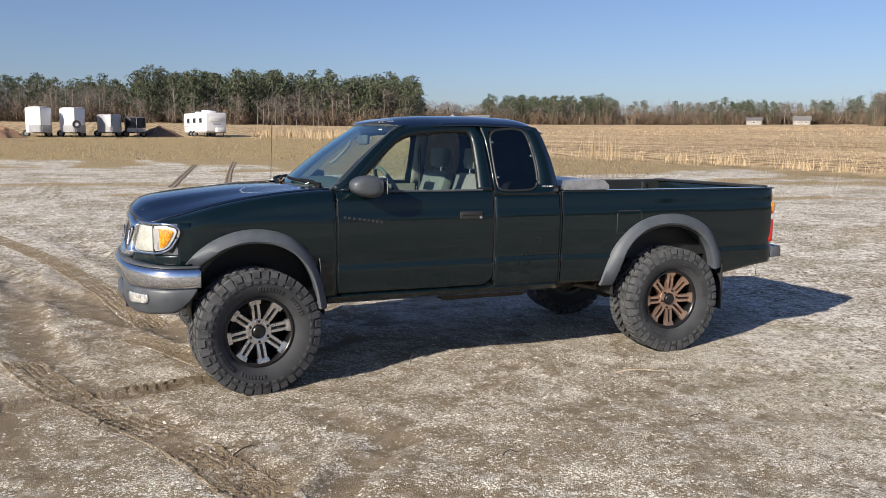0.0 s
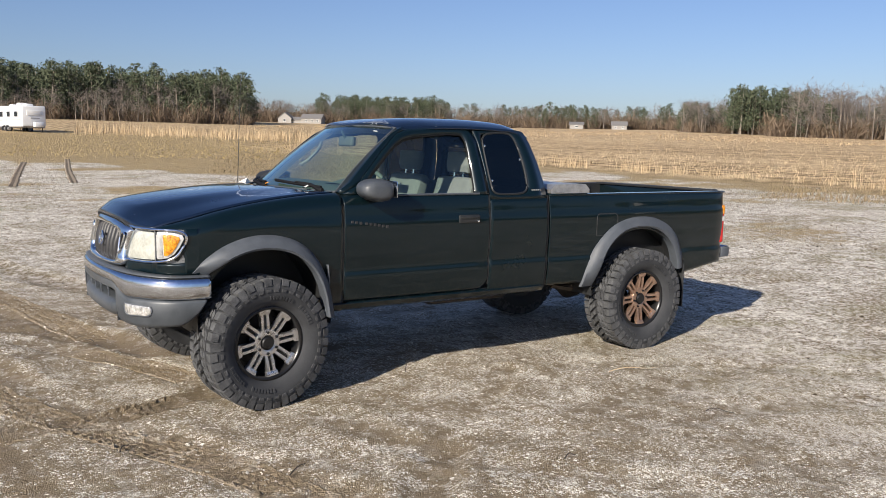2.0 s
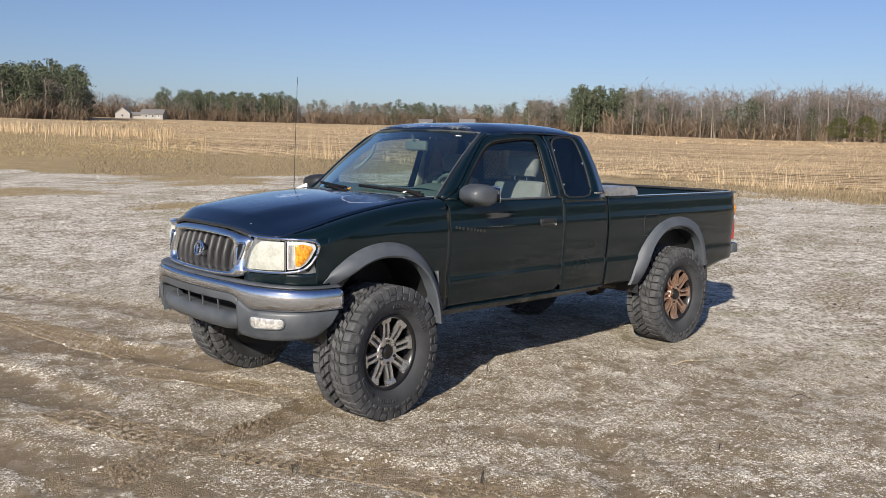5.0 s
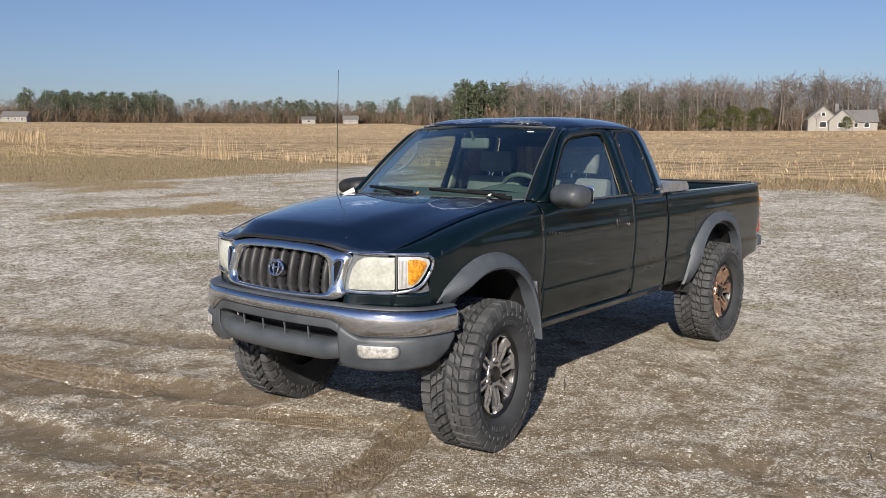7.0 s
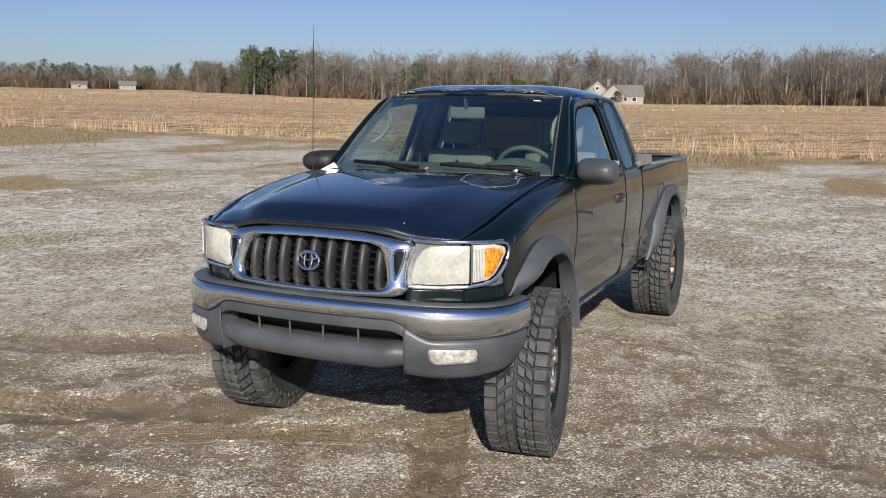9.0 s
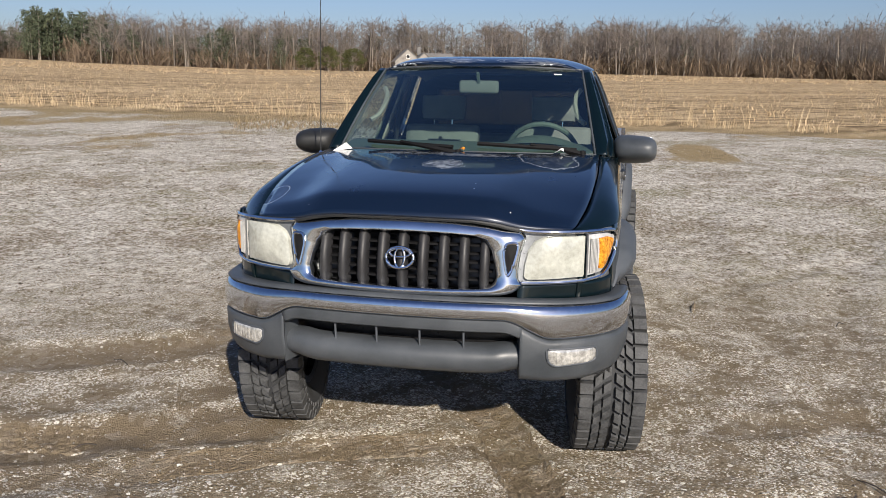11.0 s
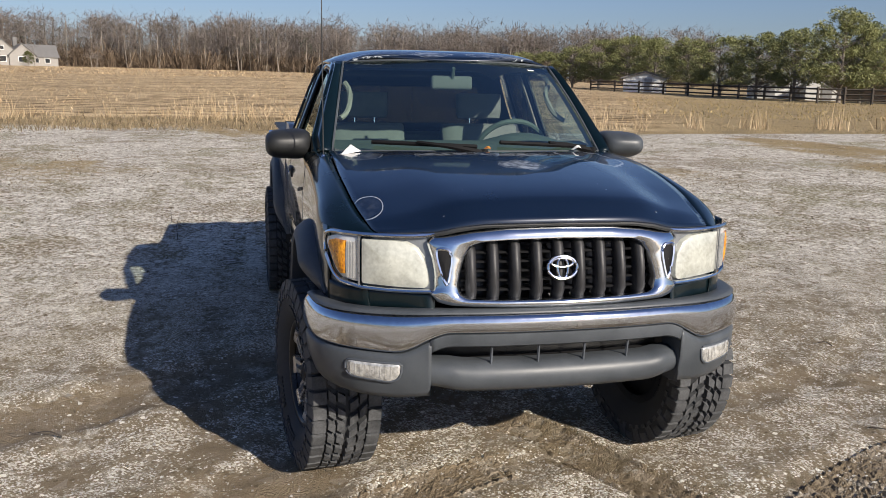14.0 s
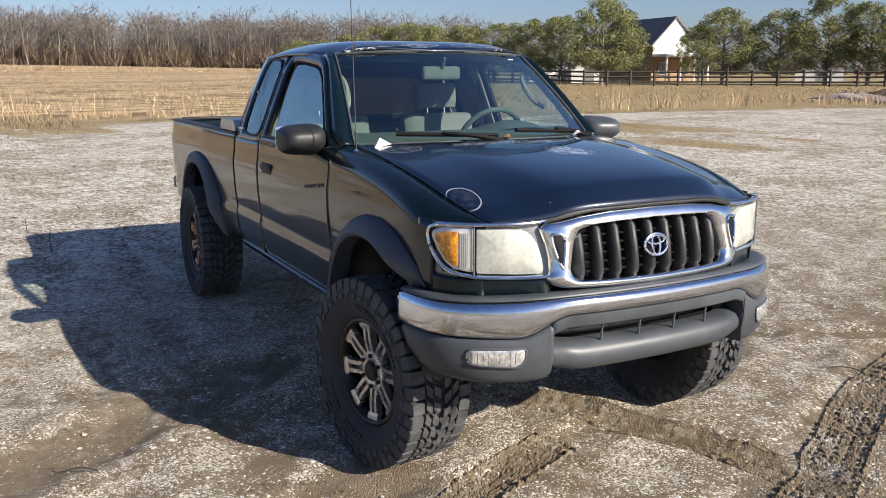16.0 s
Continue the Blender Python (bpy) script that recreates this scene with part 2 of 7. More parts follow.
def ground_material():
    m, nt, b = start("gravel_and_soil")
    vec = where(nt)

    def attr(name):
        a = nt.nodes.new("ShaderNodeAttribute")
        a.attribute_name = name
        return a.outputs["Fac"]
    mud, grass, stub, dense, out_there = attr("mud"), attr("grass"), attr("stubble"), attr("dense"), attr("open_lot")
    def cells(scale):
        v = nt.nodes.new("ShaderNodeTexVoronoi")
        v.inputs["Scale"].default_value = scale
        nt.links.new(vec, v.inputs["Vector"])
        c = nt.nodes.new("ShaderNodeSeparateColor")
        nt.links.new(v.outputs["Color"], c.inputs[0])
        return v.outputs["Distance"], c.outputs["Red"], c.outputs["Green"]

    def drawn(turn, stretch, scale, detail):
        mp = nt.nodes.new("ShaderNodeMapping")
        mp.vector_type = "TEXTURE"
        mp.inputs["Rotation"].default_value = (0, 0, radians(turn))
        mp.inputs["Scale"].default_value = (stretch, 1.0, 1.0)
        nt.links.new(vec, mp.inputs["Vector"])
        return noise_of(nt, mp.outputs["Vector"], scale, detail, 0.62)
    dist, red, pick = cells(125.0)
    dist2, red2, pick2 = cells(64.0)
    dist3, red3, pick3 = cells(9.0)
    fine, mid, wide = noise_of(nt, vec, 160.0, 4, 0.7), noise_of(nt, vec, 9.0, 6, 0.65), noise_of(nt, vec, 0.9, 5, 0.6)
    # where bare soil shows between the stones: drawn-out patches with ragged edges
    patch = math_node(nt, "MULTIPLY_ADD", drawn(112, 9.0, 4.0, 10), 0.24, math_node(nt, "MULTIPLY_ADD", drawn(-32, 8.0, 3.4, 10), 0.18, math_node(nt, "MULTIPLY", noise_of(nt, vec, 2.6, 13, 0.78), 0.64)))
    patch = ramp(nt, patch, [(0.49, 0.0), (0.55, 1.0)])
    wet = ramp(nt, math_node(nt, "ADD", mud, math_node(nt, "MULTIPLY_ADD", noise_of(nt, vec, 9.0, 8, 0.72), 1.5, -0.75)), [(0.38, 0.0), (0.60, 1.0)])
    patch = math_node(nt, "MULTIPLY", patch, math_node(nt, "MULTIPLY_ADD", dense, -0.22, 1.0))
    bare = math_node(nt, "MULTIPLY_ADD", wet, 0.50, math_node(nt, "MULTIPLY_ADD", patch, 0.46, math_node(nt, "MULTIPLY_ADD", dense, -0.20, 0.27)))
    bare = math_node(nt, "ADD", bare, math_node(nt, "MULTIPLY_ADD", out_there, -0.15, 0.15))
    stone = ramp(nt, red, [(0.0, (0.36, 0.30, 0.215)), (0.35, (0.53, 0.47, 0.375)), (0.7, (0.73, 0.68, 0.59)), (1.0, (0.86, 0.84, 0.78))])
    soil = ramp(nt, fine, [(0.3, (0.16, 0.122, 0.077)), (0.52, (0.28, 0.224, 0.148)), (0.8, (0.42, 0.345, 0.245))])
    soil = mixed(nt, ramp(nt, red3, [(0.2, 0.15), (0.8, 0.0)]), soil, (0.13, 0.093, 0.055))
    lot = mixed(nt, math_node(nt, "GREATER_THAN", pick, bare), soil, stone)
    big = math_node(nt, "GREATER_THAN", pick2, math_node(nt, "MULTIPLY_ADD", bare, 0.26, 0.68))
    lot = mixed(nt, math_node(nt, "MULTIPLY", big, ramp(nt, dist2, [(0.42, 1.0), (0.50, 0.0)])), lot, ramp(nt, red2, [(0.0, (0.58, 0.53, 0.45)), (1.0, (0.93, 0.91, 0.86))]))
    lot = mixed(nt, math_node(nt, "MULTIPLY", wet, 0.62), lot, mixed(nt, fine, (0.125, 0.092, 0.058), (0.27, 0.21, 0.14)))
    dist4, red4, pick4 = cells(33.0)
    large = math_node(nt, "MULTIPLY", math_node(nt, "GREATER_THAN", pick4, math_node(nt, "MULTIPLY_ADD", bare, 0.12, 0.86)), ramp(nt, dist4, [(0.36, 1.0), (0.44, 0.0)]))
    lot = mixed(nt, large, lot, (0.94, 0.90, 0.80))
    pits = math_node(nt, "MULTIPLY", math_node(nt, "LESS_THAN", pick4, 0.13), ramp(nt, dist4, [(0.26, 0.75), (0.42, 0.0)]))
    lot = mixed(nt, pits, lot, (0.13, 0.095, 0.055))
    dist5, red5, pick5 = cells(15.0)
    lot = mixed(nt, ramp(nt, red5, [(0.0, 0.14), (0.35, 0.0)]), lot, (0.20, 0.152, 0.095))
    lot = mixed(nt, ramp(nt, red5, [(0.68, 0.0), (1.0, 0.12)]), lot, (0.83, 0.79, 0.71))
    specks = ramp(nt, noise_of(nt, vec, 34.0, 4, 0.6), [(0.61, 0.0), (0.66, 1.0)])
    lot = mixed(nt, math_node(nt, "MULTIPLY", specks, 0.45), lot, (0.10, 0.075, 0.048))
    clumps = ramp(nt, noise_of(nt, vec, 5.0, 10, 0.76), [(0.585, 0.0), (0.63, 1.0)])
    lot = mixed(nt, math_node(nt, "MULTIPLY", clumps, 0.55), lot, (0.15, 0.115, 0.068))
    pale = ramp(nt, noise_of(nt, vec, 3.1, 11, 0.78), [(0.55, 0.0), (0.64, 1.0)])
    lot = mixed(nt, math_node(nt, "MULTIPLY", pale, math_node(nt, "MULTIPLY_ADD", pick, 0.6, math_node(nt, "MULTIPLY_ADD", dense, 0.25, 0.05))), lot, (0.93, 0.89, 0.79))
    lot = mixed(nt, ramp(nt, noise_of(nt, vec, 0.5, 8, 0.7), [(0.56, 0.0), (0.72, 0.35)]), lot, (0.23, 0.20, 0.10))
    # the open lot: worn pale gravel between brown and olive patches of dead weeds
    weeds = mixed(nt, ramp(nt, noise_of(nt, vec, 0.33, 5, 0.6), [(0.42, 0.0), (0.60, 1.0)]), (0.245, 0.180, 0.108), (0.255, 0.222, 0.098))
    cover = ramp(nt, math_node(nt, "MULTIPLY_ADD", noise_of(nt, vec, 0.45, 6, 0.66), 0.5, math_node(nt, "MULTIPLY", noise_of(nt, vec, 1.9, 9, 0.76), 0.5)), [(0.490, 0.0), (0.535, 1.0)])
    lot = mixed(nt, math_node(nt, "MULTIPLY", math_node(nt, "MULTIPLY", cover, out_there), 0.80), lot, weeds)
    flakes = ramp(nt, noise_of(nt, vec, 5.5, 8, 0.76), [(0.50, 0.0), (0.57, 1.0)])
    lot = mixed(nt, math_node(nt, "MULTIPLY", math_node(nt, "MULTIPLY", flakes, out_there), math_node(nt, "MULTIPLY_ADD", cover, -0.70, 0.92)), lot, (0.90, 0.86, 0.78))
    tufts_ = ramp(nt, noise_of(nt, vec, 7.5, 7, 0.74), [(0.535, 0.0), (0.60, 1.0)])
    lot = mixed(nt, math_node(nt, "MULTIPLY", math_node(nt, "MULTIPLY", tufts_, out_there), 0.68), lot, (0.165, 0.125, 0.072))
    grit = noise_of(nt, vec, 21.0, 5, 0.7)
    lot = mixed(nt, math_node(nt, "MULTIPLY", ramp(nt, grit, [(0.515, 0.0), (0.565, 1.0)]), math_node(nt, "MULTIPLY", out_there, 0.60)), lot, (0.88, 0.84, 0.76))
    lot = mixed(nt, math_node(nt, "MULTIPLY", ramp(nt, grit, [(0.42, 1.0), (0.475, 0.0)]), math_node(nt, "MULTIPLY", out_there, 0.62)), lot, (0.15, 0.115, 0.068))
    turf = ramp(nt, math_node(nt, "MULTIPLY_ADD", noise_of(nt, vec, 4.0, 10, 0.76), 0.65, math_node(nt, "MULTIPLY", wide, 0.35)), [(0.36, (0.16, 0.116, 0.062)), (0.47, (0.37, 0.28, 0.15)), (0.55, (0.34, 0.258, 0.138)), (0.66, (0.58, 0.46, 0.28))])
    rows = nt.nodes.new("ShaderNodeTexWave")
    rows.inputs["Scale"].default_value, rows.inputs["Distortion"].default_value = 0.42, 4.0
    nt.links.new(where(nt, (0.55, 1.0, 1.0)), rows.inputs["Vector"])
    far_mottle = math_node(nt, "MULTIPLY_ADD", noise_of(nt, vec, 1.1, 9, 0.72), 0.65, math_node(nt, "MULTIPLY", drawn(115, 9.0, 0.35, 8), 0.35))
    field = ramp(nt, math_node(nt, "MULTIPLY_ADD", rows.outputs["Fac"], 0.10, math_node(nt, "MULTIPLY", far_mottle, 0.90)), [(0.40, (0.15, 0.10, 0.052)), (0.48, (0.37, 0.268, 0.15)), (0.56, (0.62, 0.47, 0.285))])
    ragged = math_node(nt, "ADD", grass, math_node(nt, "MULTIPLY_ADD", mid, 1.1, math_node(nt, "MULTIPLY_ADD", drawn(20, 3.0, 0.5, 6), 0.9, -1.0)))
    col = mixed(nt, ramp(nt, ragged, [(0.35, 0.0), (0.65, 1.0)]), lot, turf)
    col = mixed(nt, stub, col, field)
    nt.links.new(col, b.inputs["Base Color"])
    b.inputs["Roughness"].default_value = 0.92
    b.inputs["Specular IOR Level"].default_value = 0.25
    h = math_node(nt, "MULTIPLY_ADD", fine, 0.6, math_node(nt, "MULTIPLY", math_node(nt, "SUBTRACT", 0.6, dist), 1.0))
    relief(nt, b, math_node(nt, "MULTIPLY_ADD", clumps, -0.6, math_node(nt, "MULTIPLY_ADD", mid, 2.6, h)), 0.75, 0.020)
    return m


def leafy(name, dark, light, trans=0.15):
    m, nt, b = start(name)
    geo = nt.nodes.new("ShaderNodeNewGeometry")
    big = noise_of(nt, geo.outputs["Position"], 0.7, 3)
    both = math_node(nt, "MULTIPLY_ADD", geo.outputs["Random Per Island"], 0.6, math_node(nt, "MULTIPLY", big, 0.4))
    nt.links.new(ramp(nt, both, [(0.15, dark), (0.85, light)]), b.inputs["Base Color"])
    b.inputs["Roughness"].default_value = 0.75
    b.inputs["Specular IOR Level"].default_value = 0.2
    return m


def plate_material():
    """Aluminium tread plate with raised lozenges."""
    m, nt, b = start("tread_plate")
    vec = where(nt, (1.0, 1.0, 1.0))
    a, c = nt.nodes.new("ShaderNodeTexVoronoi"), noise_of(nt, vec, 20.0, 4)
    a.inputs["Scale"].default_value, a.inputs["Randomness"].default_value = 38.0, 0.0
    mp = nt.nodes.new("ShaderNodeMapping")
    mp.inputs["Rotation"].default_value = (0, 0, 0.785)
    mp.inputs["Scale"].default_value = (1.0, 0.5, 1.0)
    nt.links.new(vec, mp.inputs["Vector"])
    nt.links.new(mp.outputs["Vector"], a.inputs["Vector"])
    nt.links.new(ramp(nt, c, [(0.3, (0.42, 0.42, 0.42)), (0.7, (0.66, 0.66, 0.65))]), b.inputs["Base Color"])
    b.inputs["Metallic"].default_value, b.inputs["Roughness"].default_value = 0.85, 0.38
    relief(nt, b, ramp(nt, a.outputs["Distance"], [(0.1, 1.0), (0.35, 0.0)]), 0.6, 0.004)
    return m


GREEN = paint("dark_green_paint", (0.0020, 0.0078, 0.0105))
# Worn hood and roof paint; the extra blue in its base stands for reflected sky.
GREEN_WORN_SKY = paint("weathered_green_sky_blue_paint", (0.0036, 0.0095, 0.0250), peel=0.85, haze=0.25)
CHROME = surface("chrome", (0.74, 0.77, 0.81), 0.09, 1.0, 25.0, 0.08, fine=300)
PITTED = surface("pitted_chrome", (0.68, 0.71, 0.77), 0.075, 1.0, 45.0, 0.12, bump=0.04, fine=260)
TRIM = surface("grey_plastic_trim", (0.066, 0.075, 0.088), 0.55, 0.0, 12.0, 0.25, bump=0.12, fine=400)
DARK = surface("black_plastic", (0.018, 0.019, 0.02), 0.5, 0.0, 12.0, 0.3, bump=0.08, fine=400)
SEAL = surface("black_rubber_seal", (0.009, 0.009, 0.010), 0.6, 0.0, 12.0, 0.3, spec=0.12)
VALANCE = surface("dark_grey_plastic", (0.044, 0.052, 0.061), 0.42, 0.0, 6.0, 0.3, bump=0.06, fine=350, tint=(0.066, 0.073, 0.082))
GRILLE_GREY = surface("grille_grey", (0.022, 0.022, 0.024), 0.5, 0.0, 30.0, 0.3, bump=0.06, fine=350)
RUBBER = surface("dusty_tyre_rubber", (0.021, 0.023, 0.026), 0.8, 0.0, 7.0, 0.35, bump=0.25, fine=220, tint=(0.040, 0.042, 0.046))
TREAD = surface("worn_tread_rubber", (0.022, 0.024, 0.027), 0.7, 0.0, 14.0, 0.5, bump=0.5, fine=120, tint=(0.074, 0.076, 0.079))
ALLOY = surface("machined_alloy", (0.62, 0.62, 0.63), 0.28, 0.92, 14.0, 0.12, fine=260)
RUSTY_ALLOY = surface("brake_dusted_alloy", (0.50, 0.34, 0.255), 0.36, 0.85, 14.0, 0.3, fine=200)
BLACK_ALLOY = surface("black_alloy", (0.012, 0.012, 0.013), 0.3, 0.2, 20.0, 0.3)
STEEL = surface("dark_chassis_steel", (0.022, 0.021, 0.02), 0.7, 0.3, 9.0, 0.4, bump=0.2, tint=(0.05, 0.04, 0.032))
LENS_OLD = surface("yellowed_headlight_lens", (0.35, 0.355, 0.31), 0.22, 0.0, 9.0, 0.16, coat=0.6, fine=60, tint=(0.50, 0.51, 0.46))
HOUSING = surface("silver_lamp_housing", (0.20, 0.21, 0.22), 0.30, 0.5, 20.0, 0.15)
LENS_CLEAR = surface("ribbed_clear_lens", (0.60, 0.60, 0.59), 0.15, 0.25, 40.0, 0.2, coat=0.8)
FOG_LENS = surface("clear_fog_lens", (0.36, 0.355, 0.345), 0.14, 0.45, 26.0, 0.65, coat=0.8, fine=70, tint=(0.62, 0.60, 0.57))
AMBER = surface("amber_lens", (0.42, 0.085, 0.004), 0.2, 0.0, 45.0, 0.5, bump=0.3, coat=0.8, fine=90, tint=(0.88, 0.30, 0.02))
RED = surface("red_lens", (0.45, 0.012, 0.010), 0.15, 0.0, 40.0, 0.3, coat=0.8)
CLOTH = surface("grey_seat_cloth", (0.15, 0.16, 0.155), 0.9, 0.0, 14.0, 0.2, bump=0.2, fine=300)
CABIN = surface("beige_cabin_trim", (0.30, 0.28, 0.245), 0.7, 0.0, 6.0, 0.15, bump=0.05)
DASH = surface("dark_dashboard_vinyl", (0.090, 0.112, 0.100), 0.65, 0.0, 12.0, 0.2, bump=0.1, fine=300)
GLASS = pane("window_glass", (0.86, 0.95, 0.91), rim=0.02, power=3.0)
SCREEN = pane("windshield_glass", (0.80, 0.93, 0.87), rim=0.05, power=2.1)
TINTED = pane("privacy_glass", (0.04, 0.045, 0.05))
PLATE = plate_material()
PAPER = surface("white_paper", (0.78, 0.77, 0.73), 0.8, 0.0, 10.0, 0.06)
GROUND = ground_material()
PEBBLE = leafy("pale_gravel_stone", (0.20, 0.175, 0.145), (0.72, 0.69, 0.63))
CLOD = leafy("brown_soil_clods", (0.05, 0.037, 0.024), (0.16, 0.12, 0.075))
PALE_STONE = leafy("white_gravel_stone", (0.46, 0.41, 0.33), (0.86, 0.82, 0.73))
STRAW = leafy("dry_straw_stalks", (0.26, 0.185, 0.105), (0.58, 0.45, 0.29))
STUBBLE = leafy("cut_stubble", (0.16, 0.11, 0.06), (0.62, 0.475, 0.30))
WEED = leafy("dead_weeds", (0.12, 0.092, 0.056), (0.29, 0.225, 0.14))
TURF = leafy("tan_winter_grass", (0.20, 0.150, 0.066), (0.42, 0.32, 0.15))
PINE_LEAF = leafy("pine_needles", (0.040, 0.055, 0.034), (0.115, 0.130, 0.078))
OLIVE_LEAF = leafy("dark_olive_foliage", (0.040, 0.048, 0.016), (0.125, 0.130, 0.045))
CEDAR_LEAF = leafy("evergreen_foliage", (0.085, 0.100, 0.040), (0.32, 0.325, 0.145))
BARK = leafy("grey_bark", (0.11, 0.094, 0.078), (0.30, 0.26, 0.22))
TWIG = leafy("bare_twigs", (0.118, 0.100, 0.092), (0.245, 0.212, 0.190))
SHRUB = leafy("brown_brush", (0.085, 0.062, 0.045), (0.22, 0.165, 0.115))
WHITE = surface("white_siding", (0.74, 0.74, 0.73), 0.5, 0.0, 2.0, 0.08)
WHITE_METAL = surface("white_sheet_metal", (0.76, 0.77, 0.78), 0.35, 0.0, 2.0, 0.06)
GREY_METAL = surface("grey_sheet_metal", (0.33, 0.33, 0.34), 0.4, 0.2, 2.0, 0.1)
ROOFING = surface("grey_shingle", (0.16, 0.155, 0.15), 0.9, 0.0, 1.5, 0.2)
BROWN_SIDING = surface("weathered_board_siding", (0.30, 0.20, 0.115), 0.8, 0.0, 1.5, 0.25)
CREAM_SIDING = surface("cream_siding", (0.29, 0.275, 0.255), 0.7, 0.0, 1.5, 0.1)
WINDOW_DARK = surface("dark_window_glass", (0.02, 0.024, 0.03), 0.08, 0.0, 2.0, 0.2)
RAIL_WOOD = surface("dark_fence_wood", (0.055, 0.045, 0.036), 0.9, 0.0, 3.0, 0.3)
MUD = surface("dark_wet_mud", (0.19, 0.148, 0.10), 0.9, 0.0, 3.0, 0.4, bump=0.4, fine=30)
DIRT = surface("red_brown_dirt", (0.24, 0.145, 0.085), 0.95, 0.0, 2.0, 0.3, bump=0.3, fine=20)
PALE_DIRT = surface("pale_rubble", (0.46, 0.37, 0.31), 0.95, 0.0, 2.0, 0.3, bump=0.3, fine=20)


# ---- ground ----
def terrain(x, y):
    """Height of the land: level round the truck, rising gently towards the woods."""
    x, y = np.asarray(x, float), np.asarray(y, float)
    r = np.hypot(x + 2, y + 1)
    az = np.degrees(np.arctan2(y + 1, x + 2))
    slope = np.interp(az, [-180, -100, -56, -38, -20, 0, 25, 41, 60, 90, 110, 150, 180], [0.008, 0.006, 0.006, 0.007, 0.014, 0.020, 0.021, 0.029, 0.029, 0.033, 0.03, 0.012, 0.008])
    near = 0.013 * np.clip(r - 9, 0, 31) * smooth(8, 14, r)
    far = slope * (np.clip(r - 40, 0, 400) + 0.4 * np.clip(r - 440, 0, 3000))
    return near + far + 0.10 * (fbm(x / 9, y / 9, 3, 5) - 0.5) * smooth(10, 25, r)


# wheel ruts pressed into the lot: points, half width, depth, darkness
RUTS = [
    ([(1.7, -0.9), (1.15, -1.4), (0.53, -1.95), (0.0, -2.6), (-0.6, -3.6)], 0.11, 0.022, 0.55),
    ([(0.25, -0.85), (0.22, -1.6), (0.5, -2.2), (1.2, -3.1)], 0.13, 0.012, 0.5),
    ([(0.9, 0.35), (0.18, -0.22), (-0.22, -0.36), (-0.62, -0.54), (-1.3, -0.70), (-2.2, -0.8)], 0.13, 0.026, 0.85),
    ([(-1.1, 1.6), (-0.4, 0.40), (-0.22, -0.24), (-0.26, -0.7)], 0.12, 0.018, 0.6),
    ([(-2.06, 4.28), (-0.65, 2.2), (-0.36, 0.73)], 0.12, 0.016, 0.6),
    ([(-2.6, 11.1), (-1.79, 10.3), (-1.2, 9.0)], 0.3, 0.03, 1.0),
    ([(-0.3, -2.4), (-0.85, -1.0), (-1.35, 0.3), (-1.7, 2.0), (-1.9, 5.0)], 0.17, 0.026, 0.85),
    ([(-1.25, -3.4), (-1.75, -1.0), (-2.3, 1.5), (-2.6, 5.0)], 0.15, 0.018, 0.7),
    ([(-2.9, 12.6), (-1.6, 8.6), (-0.75, 5.2), (0.3, 2.4), (1.3, 0.9)], 0.21, 0.030, 0.95),
    ([(-4.6, 12.0), (-3.2, 8.0), (-2.2, 5.0), (-1.2, 2.4), (-0.2, 0.9)], 0.21, 0.026, 0.95),
    ([(-6.0, 4.0), (-3.0, 2.4), (0.0, 1.75), (4.0, 1.7), (9.0, 2.4)], 0.15, 0.012, 0.5),
    ([(-3.5, 0.7), (-1.0, 1.1), (0.8, 1.35), (3.5, 1.25), (9.0, 1.0)], 0.14, 0.012, 0.55),
    ([(-2.0, -1.6), (0.2, -1.9), (2.6, -2.4), (6.5, -3.6)], 0.16, 0.012, 0.5),
    ([(-1.5, -2.6), (0.8, -2.9), (3.0, -3.5), (6.5, -5.0)], 0.16, 0.010, 0.5),
    ([(2.2, -1.0), (3.2, -1.6), (4.6, -3.0), (6.0, -5.2)], 0.14, 0.010, 0.45),
    ([(1.5, -1.9), (4.5, -1.6), (8.0, -1.9), (14.0, -3.2)], 0.18, 0.014, 0.5),
    ([(4.5, 3.5), (7.5, 0.5), (10.0, -3.0), (12.0, -8.0)], 0.2, 0.012, 0.5),
    ([(-3.27, 22.34), (-2.14, 17.49), (-1.29, 14.1), (-0.69, 11.73)], 0.10, 0.025, 0.85),
    ([(-3.05, 22.85), (-1.91, 18.23), (-1.12, 15.12), (-0.56, 12.79)], 0.09, 0.020, 0.7),
    ([(-1.7, -0.41), (-1.5, -1.21), (-1.35, -1.82), (-1.21, -2.35)], 0.12, 0.014, 0.8),
]


